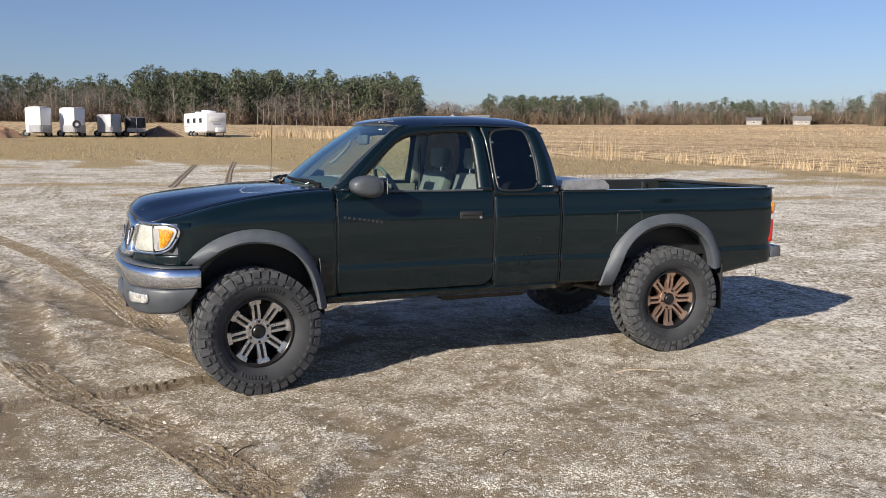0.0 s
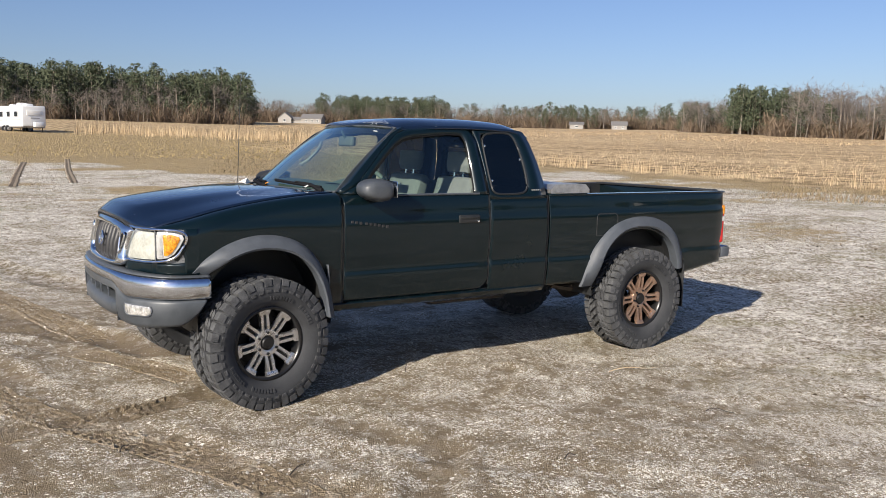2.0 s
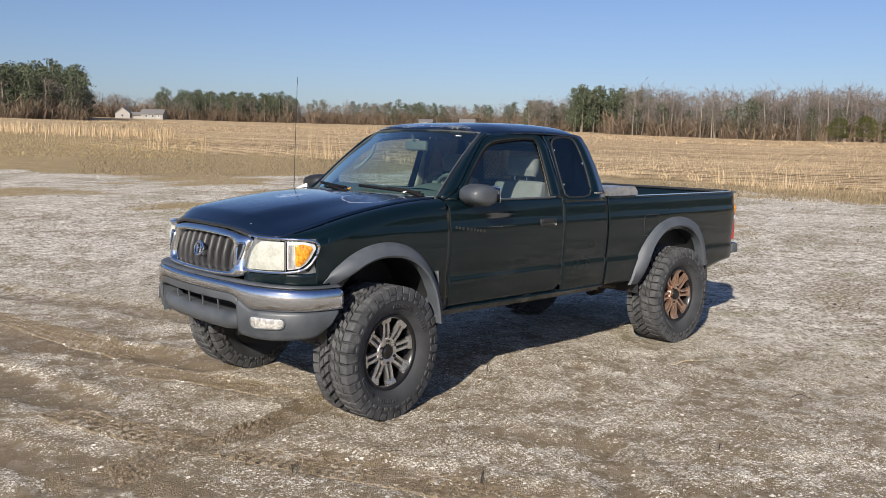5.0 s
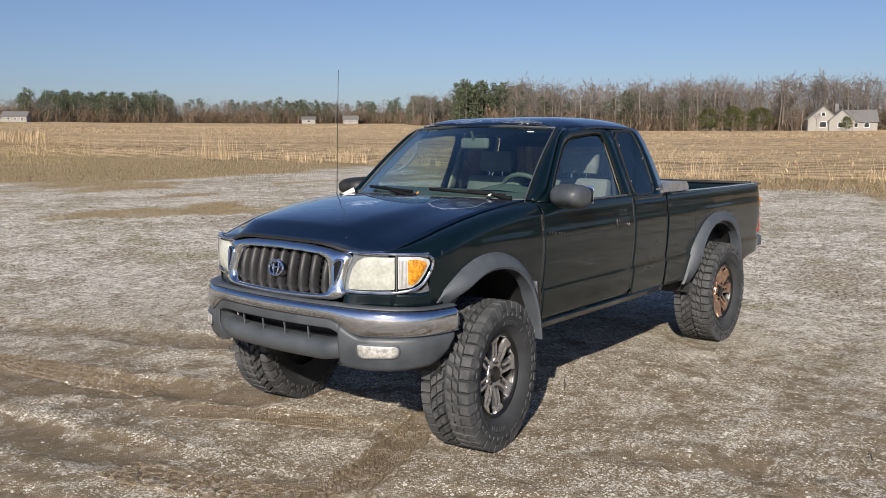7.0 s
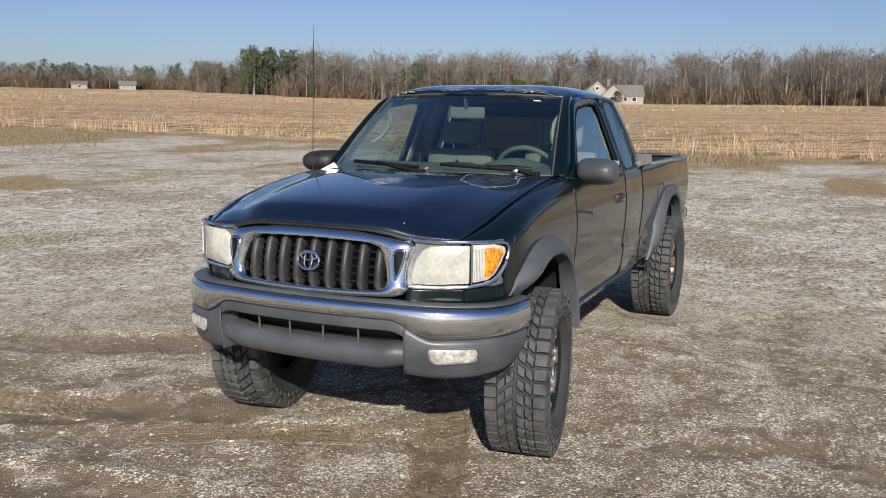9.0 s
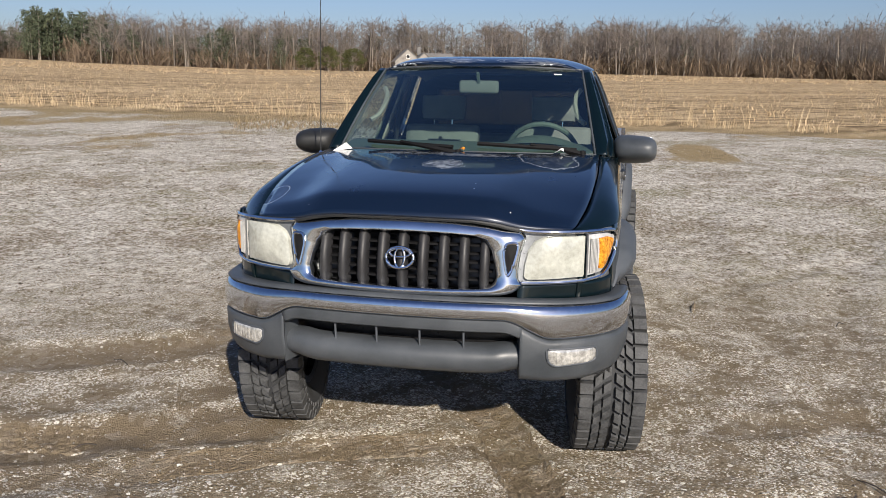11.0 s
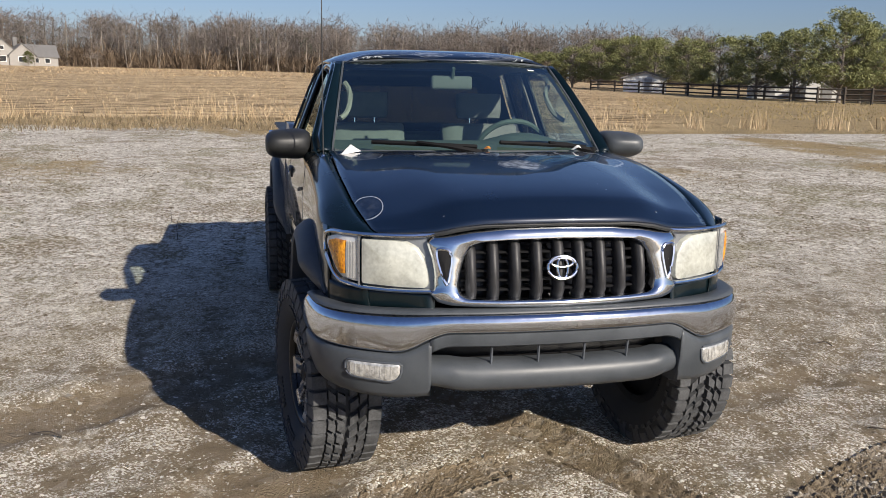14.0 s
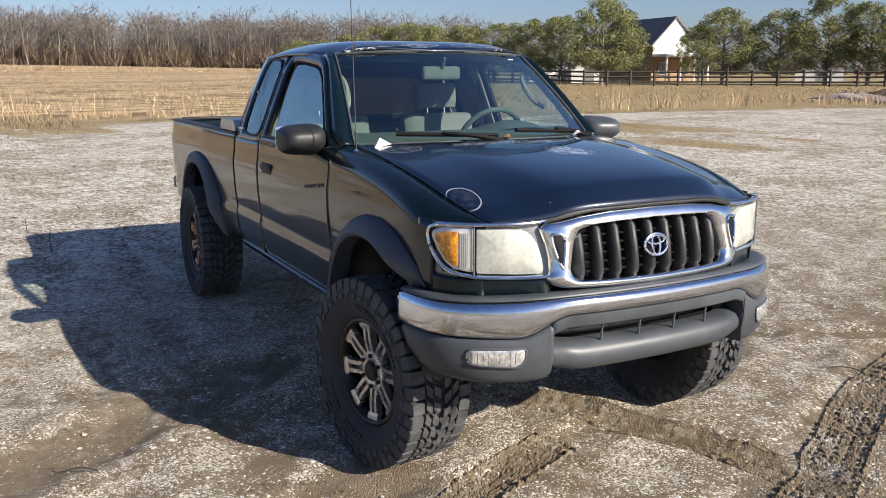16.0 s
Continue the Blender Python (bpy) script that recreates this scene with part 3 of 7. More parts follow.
def ruts_at(x, y):
    depth, dark = np.zeros_like(x), np.zeros_like(x)
    wob = (fbm(x * 2.2, y * 2.2, 3, 11) - 0.5) * 0.14
    for pts, half, deep, tone in RUTS:
        p = rounded(pts, 3, closed=False)
        d = np.full_like(x, 9.0)
        lo, hi = p.min(0) - 1.2, p.max(0) + 1.2
        sel = (x > lo[0]) & (x < hi[0]) & (y > lo[1]) & (y < hi[1])
        xs, ys = x[sel], y[sel]
        best = np.full_like(xs, 9.0)
        for a, b in zip(p[:-1], p[1:]):
            v = b - a
            t = np.clip(((xs - a[0]) * v[0] + (ys - a[1]) * v[1]) / (v @ v), 0, 1)
            best = np.minimum(best, np.hypot(xs - a[0] - t * v[0], ys - a[1] - t * v[1]))
        d[sel] = best
        d = np.abs(d + wob * 0.6)
        broken = smooth(0.30, 0.55, fbm(x * 0.9 + 3, y * 0.9, 3, 23))
        depth += deep * (np.exp(-(d / half) ** 4) - 0.5 * np.exp(-((d - half * 1.5) / (half * 0.45)) ** 2)) * (0.4 + 0.6 * broken)
        dark = np.maximum(dark, tone * np.exp(-(d / (half * 1.15)) ** 3) * (0.62 + 0.38 * broken))
    return depth, dark


def axis(lo, hi, fine_lo, fine_hi, step, growth):
    out, v, s = [], fine_hi, step
    mid = list(np.arange(fine_lo, fine_hi + 1e-6, step))
    while v < hi:
        s *= growth
        v += s
        out.append(v)
    low, v, s = [], fine_lo, step
    while v > lo:
        s *= growth
        v -= s
        low.append(v)
    return np.array(low[::-1] + mid + out)


def reed_radius(az):
    """Distance from the lot's middle to the ditch with reeds, by bearing."""
    return np.interp(az, [-70, -55, -40, -21, -4, 20, 43, 57, 70, 84], [40, 38, 33, 27, 29.5, 31, 44, 53, 62, 75])


gx, gy = axis(-1500, 2500, -3.6, 5.4, 0.04, 1.085), axis(-2500, 2500, -4.2, 4.0, 0.04, 1.085)
X, Y = np.meshgrid(gx, gy, indexing="ij")
R = np.hypot(X + 2, Y + 1)
AZ = np.degrees(np.arctan2(Y + 1, X + 2))
near_lot = 1 - smooth(16, 40, R)
rut_depth, rut_dark = ruts_at(X, Y)
lumps = (fbm(X * 1.3, Y * 1.3, 4, 3) - 0.5) * 0.035 + (fbm(X * 9, Y * 9, 3, 8) - 0.5) * 0.022
# tyre-tread bars in the fresh ruts
bars = (np.sin((X * 0.40 + Y * 0.92) * 52 + 3 * np.sin((X * 0.92 - Y * 0.4) * 9)) * 0.004 + (fbm(X * 14, Y * 14, 2, 19) - 0.5) * 0.018) * smooth(0.35, 0.7, rut_dark)
Z = terrain(X, Y) + (lumps - rut_depth + bars) * near_lot
Z -= smooth(15, 60, R) * rut_depth * 0.6
# the lot dips a little at the nose; each tyre stands on its own flat spot
Z -= 0.032 * np.exp(-((X + 0.05) / 1.5) ** 2 - (Y / 1.7) ** 2)
for wx, flat_z in ((-0.048, -0.034), (3.096, -0.017)):
    for wy in (-0.77, 0.77):
        under = np.hypot(X - wx, Y - wy)
        Z = np.where(under < 0.34, flat_z + (Z - flat_z) * smooth(0.16, 0.34, under), Z)


def streaks(x, y):
    """Long thin scuffs in two directions, 0 to 1."""
    bend = 0.25 * (fbm(x * 0.3, y * 0.3, 2, 61) - 0.5)
    u, v = x * 0.34 + y * 0.94, x * 0.94 - y * 0.34 + bend
    one = fbm(u * 0.42, v * 4.2, 4, 31)
    u, v = x * 0.86 - y * 0.51, x * 0.51 + y * 0.86 + bend
    two = fbm(u * 0.40, v * 3.6, 4, 37)
    return np.maximum(smooth(0.50, 0.70, one), 0.8 * smooth(0.54, 0.72, two))


mud = np.clip(np.maximum(rut_dark, 0.46 * streaks(X, Y) * (1 - smooth(6, 13, R))), 0, 1)
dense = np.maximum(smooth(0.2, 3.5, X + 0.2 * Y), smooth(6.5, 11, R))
edge_wave = 9 * (fbm(X / 7, Y / 7, 4, 55) - 0.5) + 5 * (fbm(X / 2.1, Y / 2.1, 3, 56) - 0.5)
lot_edge = np.interp(AZ, [-180, -100, -60, -40, -21, -4, 14, 26, 43, 50, 60, 70, 84, 95, 110, 180], [60, 50, 36, 31, 26.5, 28.5, 24, 27, 39, 34, 27, 32, 44, 46, 50, 60])
grass = smooth(-3.0, 3.5, R + edge_wave - lot_edge)
weedy = smooth(0.52, 0.66, fbm(X / 5.5, Y / 2.6, 4, 77)) * smooth(9, 18, R) * 0.75
grass = np.clip(np.maximum(grass, weedy), 0, 1)
ditch = reed_radius(AZ)
stub_zone = smooth(-1.0, 2.0, R - ditch - 1) * smooth(-30, -22, AZ) * (1 - smooth(62, 74, AZ))
stub_zone = np.maximum(stub_zone, smooth(90, 96, R) * smooth(60, 70, AZ) * 0.8 * (1 - smooth(100, 105, AZ)))
Z -= 0.35 * np.exp(-((R - ditch) / 2.0) ** 2) * smooth(-66, -58, AZ) * (1 - smooth(66, 74, AZ))
nx, ny = len(gx), len(gy)
verts = np.stack([X, Y, Z], -1).reshape(-1, 3)
idx = np.arange(nx * ny).reshape(nx, ny)
quads = np.stack([idx[:-1, :-1], idx[1:, :-1], idx[1:, 1:], idx[:-1, 1:]], -1).reshape(-1, 4)


def big_mesh(name, verts, faces, material, smooth_it=False):
    """A large mesh straight from arrays; all faces have the same number of corners."""
    me = bpy.data.meshes.new(name)
    k = faces.shape[1]
    me.vertices.add(len(verts))
    me.vertices.foreach_set("co", np.ascontiguousarray(verts, dtype=np.float32).ravel())
    me.loops.add(faces.size)
    me.loops.foreach_set("vertex_index", np.ascontiguousarray(faces, dtype=np.int32).ravel())
    me.polygons.add(len(faces))
    me.polygons.foreach_set("loop_start", np.arange(0, faces.size, k, dtype=np.int32))
    if smooth_it:
        me.polygons.foreach_set("use_smooth", np.ones(len(faces), dtype=bool))
    me.update(calc_edges=True)
    me.materials.append(material)
    return me


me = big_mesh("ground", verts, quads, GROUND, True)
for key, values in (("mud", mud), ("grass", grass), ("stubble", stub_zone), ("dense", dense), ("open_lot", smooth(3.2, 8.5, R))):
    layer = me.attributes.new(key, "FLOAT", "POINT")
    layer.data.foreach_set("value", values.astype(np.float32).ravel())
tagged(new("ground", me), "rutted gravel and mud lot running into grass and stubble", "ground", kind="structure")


def land(x, y):
    return float(terrain(x, y))


def ground_z(x, y):
    """Height of the ground sheet itself at a place."""
    i, j = min(max(int(np.searchsorted(gx, x)) - 1, 0), nx - 2), min(max(int(np.searchsorted(gy, y)) - 1, 0), ny - 2)
    u, v = (x - gx[i]) / (gx[i + 1] - gx[i]), (y - gy[j]) / (gy[j + 1] - gy[j])
    return float((Z[i, j] * (1 - u) + Z[i + 1, j] * u) * (1 - v) + (Z[i, j + 1] * (1 - u) + Z[i + 1, j + 1] * u) * v)


def tyre_track(points, half, seed):
    """A fresh wheel track: pressed soil with bars and grooves of the tread and a crumbled rim."""
    p = rounded(points, 3, False)
    length = float(np.linalg.norm(np.diff(p, axis=0), axis=1).sum())
    n = int(length / 0.014)
    p = resample(p, n)
    d = np.gradient(p, axis=0)
    d /= np.linalg.norm(d, axis=1)[:, None]
    side = np.stack([-d[:, 1], d[:, 0]], 1)
    rr = np.random.default_rng(seed)
    across = np.linspace(-1, 1, 25)
    s = np.linspace(0, length, n)
    ragged = [1 + 0.30 * (fbm(s * 5 + k * 40, s * 0 + seed, 3, seed) - 0.5) for k in (0, 1)]
    curves = []
    for a in across:
        q = p + side * (half * a * (ragged[0] if a < 0 else ragged[1]))[:, None]
        w = abs(a)
        bar = np.sin(s * 95 + (3.2 * a if a > 0 else -3.2 * a)) > -0.2
        tread = np.where(bar, 0.004, -0.005) * (0.35 if w > 0.86 else 1.0)
        if 0.10 < w < 0.20 or 0.50 < w < 0.60:
            tread = np.full(n, -0.007)
        rim = 0.010 * math.exp(-((w - 0.88) / 0.07) ** 2) * rr.uniform(0.2, 1.5, n)
        sink = 0.05 * max(0.0, (w - 0.90) / 0.10)
        worn = 0.25 + 0.75 * smooth(0.35, 0.6, fbm(q[:, 0] * 3, q[:, 1] * 3, 3, seed + 9))
        fade = np.minimum(1, np.minimum(s, length - s) / 0.25)
        z = np.array([ground_z(x, y) for x, y in q]) + 0.004 + tread * worn + rim - sink + rr.normal(0, 0.002, n) - 0.05 * (1 - fade)
        curves.append([(x, y, h) for (x, y), h in zip(q, z)])
    ob = part("tyre_track", loft(curves), GROUND, None, flat=True)
    tone = ob.data.attributes.new("mud", "FLOAT", "POINT")
    tone.data.foreach_set("value", np.repeat(0.80 - 0.35 * np.abs(across) ** 4, n).astype(np.float32))
    tagged(ob, "fresh tyre track pressed into the damp soil", "track", "tyre tracks", kind="structure")


tyre_track([(0.40, 0.0), (0.10, -0.27), (-0.24, -0.38), (-0.62, -0.54), (-1.3, -0.70), (-1.9, -0.76)], 0.135, 3)
tyre_track([(-0.95, 1.3), (-0.42, 0.42), (-0.24, -0.05), (-0.22, -0.22)], 0.125, 4)
tyre_track([(-0.05, -3.3), (-0.47, -1.99), (-0.63, -1.59), (-0.93, -1.02), (-1.25, -0.45), (-1.6, 0.6)], 0.15, 5)
tyre_track([(-2.78, 9.6), (-1.56, 5.78), (-0.95, 3.1), (-0.55, 1.3)], 0.15, 7)

# ---- plants: small shapes as arrays, then many of them in one mesh ----
rng = np.random.default_rng(7)


def cone_tris(a, b, ra, rb, sides=3):
    """A tapered stick from a to b as triangles."""
    a, b = np.array(a, float), np.array(b, float)
    d = (b - a) / (np.linalg.norm(b - a) + 1e-9)
    s = np.cross(d, (0, 0, 1) if abs(d[2]) < 0.9 else (1, 0, 0))
    s /= np.linalg.norm(s)
    u = np.cross(s, d)
    ring = [np.cos(2 * np.pi * k / sides) * s + np.sin(2 * np.pi * k / sides) * u for k in range(sides)]
    v = [a + ra * q for q in ring] + [b + rb * q for q in ring]
    f = []
    for k in range(sides):
        m = (k + 1) % sides
        f += [(k, m, sides + m), (k, sides + m, sides + k)]
    return np.array(v), np.array(f)


def gather(pieces):
    vs, fs, base = [], [], 0
    for v, f in pieces:
        vs.append(v)
        fs.append(f + base)
        base += len(v)
    return np.concatenate(vs), np.concatenate(fs)


def blades(n, lo, hi, height, width, lean=0.25, base=None):
    """n upright bent blades, four triangles each, at random places of a box or on given places."""
    p = rng.uniform(lo, hi, (n, 2)) if base is None else base
    n = len(p)
    h = height * rng.uniform(0.5, 1.15, n)
    w = width * rng.uniform(0.6, 1.4, n)
    a, l = rng.uniform(0, 2 * np.pi, n), rng.normal(0, lean, (n, 2)) * h[:, None]
    z = terrain(p[:, 0], p[:, 1]) - 0.03
    side = np.stack([np.cos(a), np.sin(a)], 1) * w[:, None] / 2
    v = np.zeros((n, 5, 3))
    v[:, 0, :2], v[:, 1, :2] = p - side, p + side
    v[:, 2, :2], v[:, 3, :2] = p + 0.35 * l - side * 0.7, p + 0.35 * l + side * 0.7
    v[:, 4, :2] = p + l
    v[:, 0, 2] = v[:, 1, 2] = z
    v[:, 2, 2] = v[:, 3, 2] = z + 0.55 * h
    v[:, 4, 2] = z + h
    f = np.array([[0, 1, 3], [0, 3, 2], [2, 3, 4]])
    return v.reshape(-1, 3), (f[None] + 5 * np.arange(n)[:, None, None]).reshape(-1, 3)


def hardwood(seed, height=15.0, fine=1.0):
    """A bare winter tree: trunk, limbs, twigs."""
    r = np.random.default_rng(seed)
    wood, twig = [], []
    lean = r.normal(0, 0.03, 2)
    top = np.array([lean[0] * height, lean[1] * height, height * 0.78])
    mid = top * 0.5 + np.array([*r.normal(0, 0.15, 2), 0])
    base_r = height * 0.013
    wood += [cone_tris((0, 0, -0.5), mid, base_r * 1.25, base_r * 0.8, 5), cone_tris(mid, top, base_r * 0.8, base_r * 0.3, 4)]
    for k in range(int(13 * fine)):
        t = r.uniform(0.28, 1.0)
        start_p = mid * (t / 0.5) if t < 0.5 else mid + (top - mid) * ((t - 0.5) / 0.5)
        w, up = r.uniform(0, 2 * np.pi), r.uniform(0.05, 0.75) * (0.6 + 0.45 * t)
        ln = height * r.uniform(0.18, 0.36) * math.sqrt(max(0.12, 1 - ((t - 0.60) / 0.46) ** 2))
        d = np.array([np.cos(w) * np.cos(up), np.sin(w) * np.cos(up), np.sin(up)])
        end = start_p + d * ln
        wood.append(cone_tris(start_p, end, base_r * 0.30, base_r * 0.10, 3))
        for j in range(int(9 * fine)):
            q = start_p + d * ln * r.uniform(0.2, 1.0)
            e = q + (d * 0.45 + r.normal(0, 0.75, 3) + np.array([0, 0, 0.10])) * height * r.uniform(0.05, 0.12)
            s = np.array([r.normal(), r.normal(), 0.0])
            s *= base_r * 0.22 / np.linalg.norm(s)
            twig.append((np.array([q - s, q + s, e]), np.array([[0, 1, 2]])))
            for i in range(4):
                q2 = q + (e - q) * r.uniform(0.3, 1)
                e2 = q2 + (e - q) * 0.35 + r.normal(0, 0.032, 3) * height
                s = np.array([r.normal(), r.normal(), 0.5 * r.normal()]) * base_r * 0.17
                twig.append((np.array([q2 - s, q2 + s, e2]), np.array([[0, 1, 2]])))
    return gather(wood), gather(twig)


def needles(centre, radius, n, size, r, flat=0.8, slim=0.36):
    """A clump of small leaf triangles round a centre."""
    c = np.array(centre)
    d = r.normal(size=(n, 3))
    d /= np.linalg.norm(d, axis=1)[:, None]
    p = c + d * radius * (r.uniform(0.35, 1.0, n) ** 0.5)[:, None] * np.array([1, 1, flat])
    a, b = r.normal(size=(n, 3)), r.normal(size=(n, 3))
    a /= np.linalg.norm(a, axis=1)[:, None]
    b -= a * (a * b).sum(1)[:, None]
    b /= np.linalg.norm(b, axis=1)[:, None]
    s = size * r.uniform(0.6, 1.3, n)[:, None]
    v = np.stack([p - a * s * slim, p + a * s * slim, p + b * s * 1.15], 1).reshape(-1, 3)
    return v, np.arange(3 * n).reshape(-1, 3)


def pine(seed, height=17.0, bare=0.13, leaf=0.66, clumps=46, per=15):
    r = np.random.default_rng(seed)
    wood, leaves = [cone_tris((0, 0, -0.5), (0.02 * height * r.normal(), 0.02 * height * r.normal(), height * 0.93), height * 0.016, height * 0.004, 5)], []
    for k in range(clumps):
        t = bare + (1 - bare) * (k + r.uniform(0, 1)) / clumps
        reach = height * 0.24 * (1.10 - 0.9 * ((t - bare) / (1 - bare)) ** 3.0) * r.uniform(0.3, 1.0)
        w = r.uniform(0, 2 * np.pi)
        c = np.array([np.cos(w) * reach, np.sin(w) * reach, t * height])
        if k % 4 == 0:
            wood.append(cone_tris((0, 0, t * height - 0.3), c, height * 0.004, height * 0.001, 3))
        leaves.append(needles(c, height * r.uniform(0.06, 0.11), per, leaf, r, 0.65))
    return gather(wood), gather(leaves)


def bush(seed, height=2.0, n=34):
    r = np.random.default_rng(seed)
    out = []
    for k in range(n):
        w, up, ln = r.uniform(0, 2 * np.pi), r.uniform(0.5, 1.5), height * r.uniform(0.5, 1.1)
        e = np.array([np.cos(w) * np.cos(up), np.sin(w) * np.cos(up), np.sin(up)]) * ln
        s = np.array([r.normal(), r.normal(), 0]) * height * 0.018
        b0 = np.array([r.normal(0, 0.25), r.normal(0, 0.25), -0.1])
        out.append((np.array([b0 - s, b0 + s, b0 + e]), np.array([[0, 1, 2]])))
        for _ in range(3):
            q = b0 + e * r.uniform(0.4, 1)
            e2 = q + r.normal(0, 0.22, 3) * height
            out.append((np.array([q - s * 0.8, q + s * 0.8, e2]), np.array([[0, 1, 2]])))
    return gather(out)


def scatter(shape, places, scales, turns):
    """Copies of one shape at many places, as one pair of arrays."""
    v, f = shape
    c, s = np.cos(turns), np.sin(turns)
    out = np.empty((len(places), len(v), 3))
    out[:, :, 0] = (v[None, :, 0] * c[:, None] - v[None, :, 1] * s[:, None]) * scales[:, None] + places[:, None, 0]
    out[:, :, 1] = (v[None, :, 0] * s[:, None] + v[None, :, 1] * c[:, None]) * scales[:, None] + places[:, None, 1]
    out[:, :, 2] = v[None, :, 2] * scales[:, None] + places[:, None, 2]
    return out.reshape(-1, 3), (f[None] + len(v) * np.arange(len(places))[:, None, None]).reshape(-1, 3)


def belt(az0, az1, d0, d1, n):
    """Places in a belt seen from the lot between two bearings and two distances."""
    az, d = np.radians(rng.uniform(az0, az1, n)), rng.uniform(d0, d1, n)
    x, y = -2 + d * np.cos(az), -1 + d * np.sin(az)
    return np.stack([x, y, terrain(x, y)], 1)


def stuff(name, shapes, material, label, category):
    v, f = gather(shapes)
    return tagged(new(name, big_mesh(name, v, f, material)), label, category, kind="stuff")


HARD = [hardwood(s) for s in range(1, 7)]
PINES = [pine(s) for s in range(11, 16)]
BUSHES = [bush(s) for s in range(21, 24)]


def wood(name, belts, label, pines=True):
    """belts: bearings, distances, count, kind, mean height."""
    timber, fine, green, brush = [], [], [], []
    for az0, az1, d0, d1, n, kind, high in belts:
        p = belt(az0, az1, d0, d1, n)
        which = rng.integers(0, 5, n)
        scale, turn = rng.normal(1, 0.15, n).clip(0.66, 1.25), rng.uniform(0, 6.28, n)
        for k in range(5):
            sel = which == k
            if not sel.any():
                continue
            if kind == "hard":
                a, b = HARD[k]
                timber.append(scatter(a, p[sel], scale[sel] * high / 15, turn[sel]))
                fine.append(scatter(b, p[sel], scale[sel] * high / 15, turn[sel]))
            elif kind == "pine":
                a, b = PINES[k]
                timber.append(scatter(a, p[sel], scale[sel] * high / 17, turn[sel]))
                green.append(scatter(b, p[sel], scale[sel] * high / 17, turn[sel]))
            else:
                brush.append(scatter(BUSHES[k % 3], p[sel], scale[sel] * high / 2, turn[sel]))
    if timber:
        stuff(name + "_trunks", timber, BARK, "trunks and limbs of " + label, "trees")
    if fine:
        stuff(name + "_twigs", fine, TWIG, "bare winter twigs of " + label, "trees")
    if green:
        stuff(name + "_needles", green, PINE_LEAF, "dark needles of " + label, "trees")
    if brush:
        stuff(name + "_brush", brush, SHRUB, "brown undergrowth below " + label, "undergrowth")


wood("pine_wood", [(69.6, 88, 215, 285, 380, "pine", 11.4), (86, 99, 220, 285, 150, "pine", 9.2), (86, 104, 212, 262, 150, "hard", 8.6), (70, 87, 215, 240, 60, "hard", 9.5), (69.4, 80, 210, 235, 26, "hard", 9.5), (76, 104, 203, 215, 46, "hard", 7.5), (69.4, 106, 206, 275, 470, "bush", 4.4)], "a tall pine wood behind the trailers")
wood("far_wood", [(56.5, 65.2, 330, 385, 150, "pine", 9.6), (40, 70, 330, 375, 240, "hard", 8.8), (40, 56, 335, 380, 60, "pine", 8.4), (46.5, 50, 325, 332, 7, "pine", 7.5), (38, 72, 322, 380, 600, "bush", 5.2)], "a distant mixed wood across the field")
wood("corner_wood", [(33.2, 37.8, 255, 290, 85, "pine", 11.0), (38, 41, 270, 300, 26, "pine", 8), (29, 41, 262, 300, 130, "hard", 10.4), (29, 41, 258, 300, 200, "bush", 3.5)], "a stand of pines at the corner of the field")
wood("grey_wood", [(-19, 34, 230, 285, 660, "hard", 13.6), (-19, 34, 240, 300, 22, "pine", 11), (21, 34, 230, 250, 28, "pine", 8.5), (-20, 36, 228, 298, 1000, "bush", 5.6), (8, 19, 206, 214, 9, "hard", 7.0), (-30, -17, 240, 295, 160, "hard", 14.5), (-30, 2, 245, 290, 130, "hard", 16.0)], "a grey leafless winter wood behind the stubble")
wood("back_wood", [(-75, -22, 215, 275, 150, "hard", 12.5), (-75, -22, 212, 260, 240, "bush", 3.4)], "bare trees far behind the evergreens")
# Added woods out of every view; they only shape the reflected surroundings.
wood("unseen_wood", [(104, 185, 230, 290, 60, "hard", 13.0), (104, 185, 230, 290, 50, "pine", 14), (185, 285, 260, 330, 70, "hard", 13)], "unseen woods added round the rest of the fields")


# reeds and dead grass along the ditch, stubble in the field, weeds on the lot's edge
def ditch_places(n, az0, az1, spread, bias=0.0, clump=0.0):
    az = rng.uniform(az0, az1, n)
    if clump:
        keep = fbm(az * 1.1, az * 0 + 2.0, 3, 9) + rng.uniform(-0.15, 0.15, n) > clump
        az = az[keep]
    d = reed_radius(az) + bias + rng.normal(0, spread, len(az))
    return np.stack([-2 + d * np.cos(np.radians(az)), -1 + d * np.sin(np.radians(az))], 1)


stuff("dry_reeds", [
    blades(0, 0, 1, 1.7, 0.026, 0.08, ditch_places(380, 52, 66, 1.6, clump=0.56)),
    blades(0, 0, 1, 0.60, 0.022, 0.18, ditch_places(1500, 36, 58, 1.0, clump=0.50)),
    blades(0, 0, 1, 0.30, 0.020, 0.4, ditch_places(3200, -30, 40, 0.7, clump=0.47)),
    blades(0, 0, 1, 1.0, 0.020, 0.22, ditch_places(800, -58, 30, 0.6, clump=0.58)),
    blades(0, 0, 1, 0.6, 0.020, 0.3, ditch_places(1700, -62, -26, 0.9, clump=0.50)),
    blades(0, 0, 1, 1.1, 0.05, 0.12, ditch_places(1800, 64, 80, 6.0, bias=30)),
], STRAW, "pale dry reeds and straw along the ditch", "reeds")
field = belt(-26, 66, 30, 130, 46000)
field = field[fbm(field[:, 0] / 7, field[:, 1] / 3, 4, 63) + rng.uniform(-0.2, 0.2, len(field)) > 0.47]
far_field = belt(-20, 70, 125, 225, 26000)
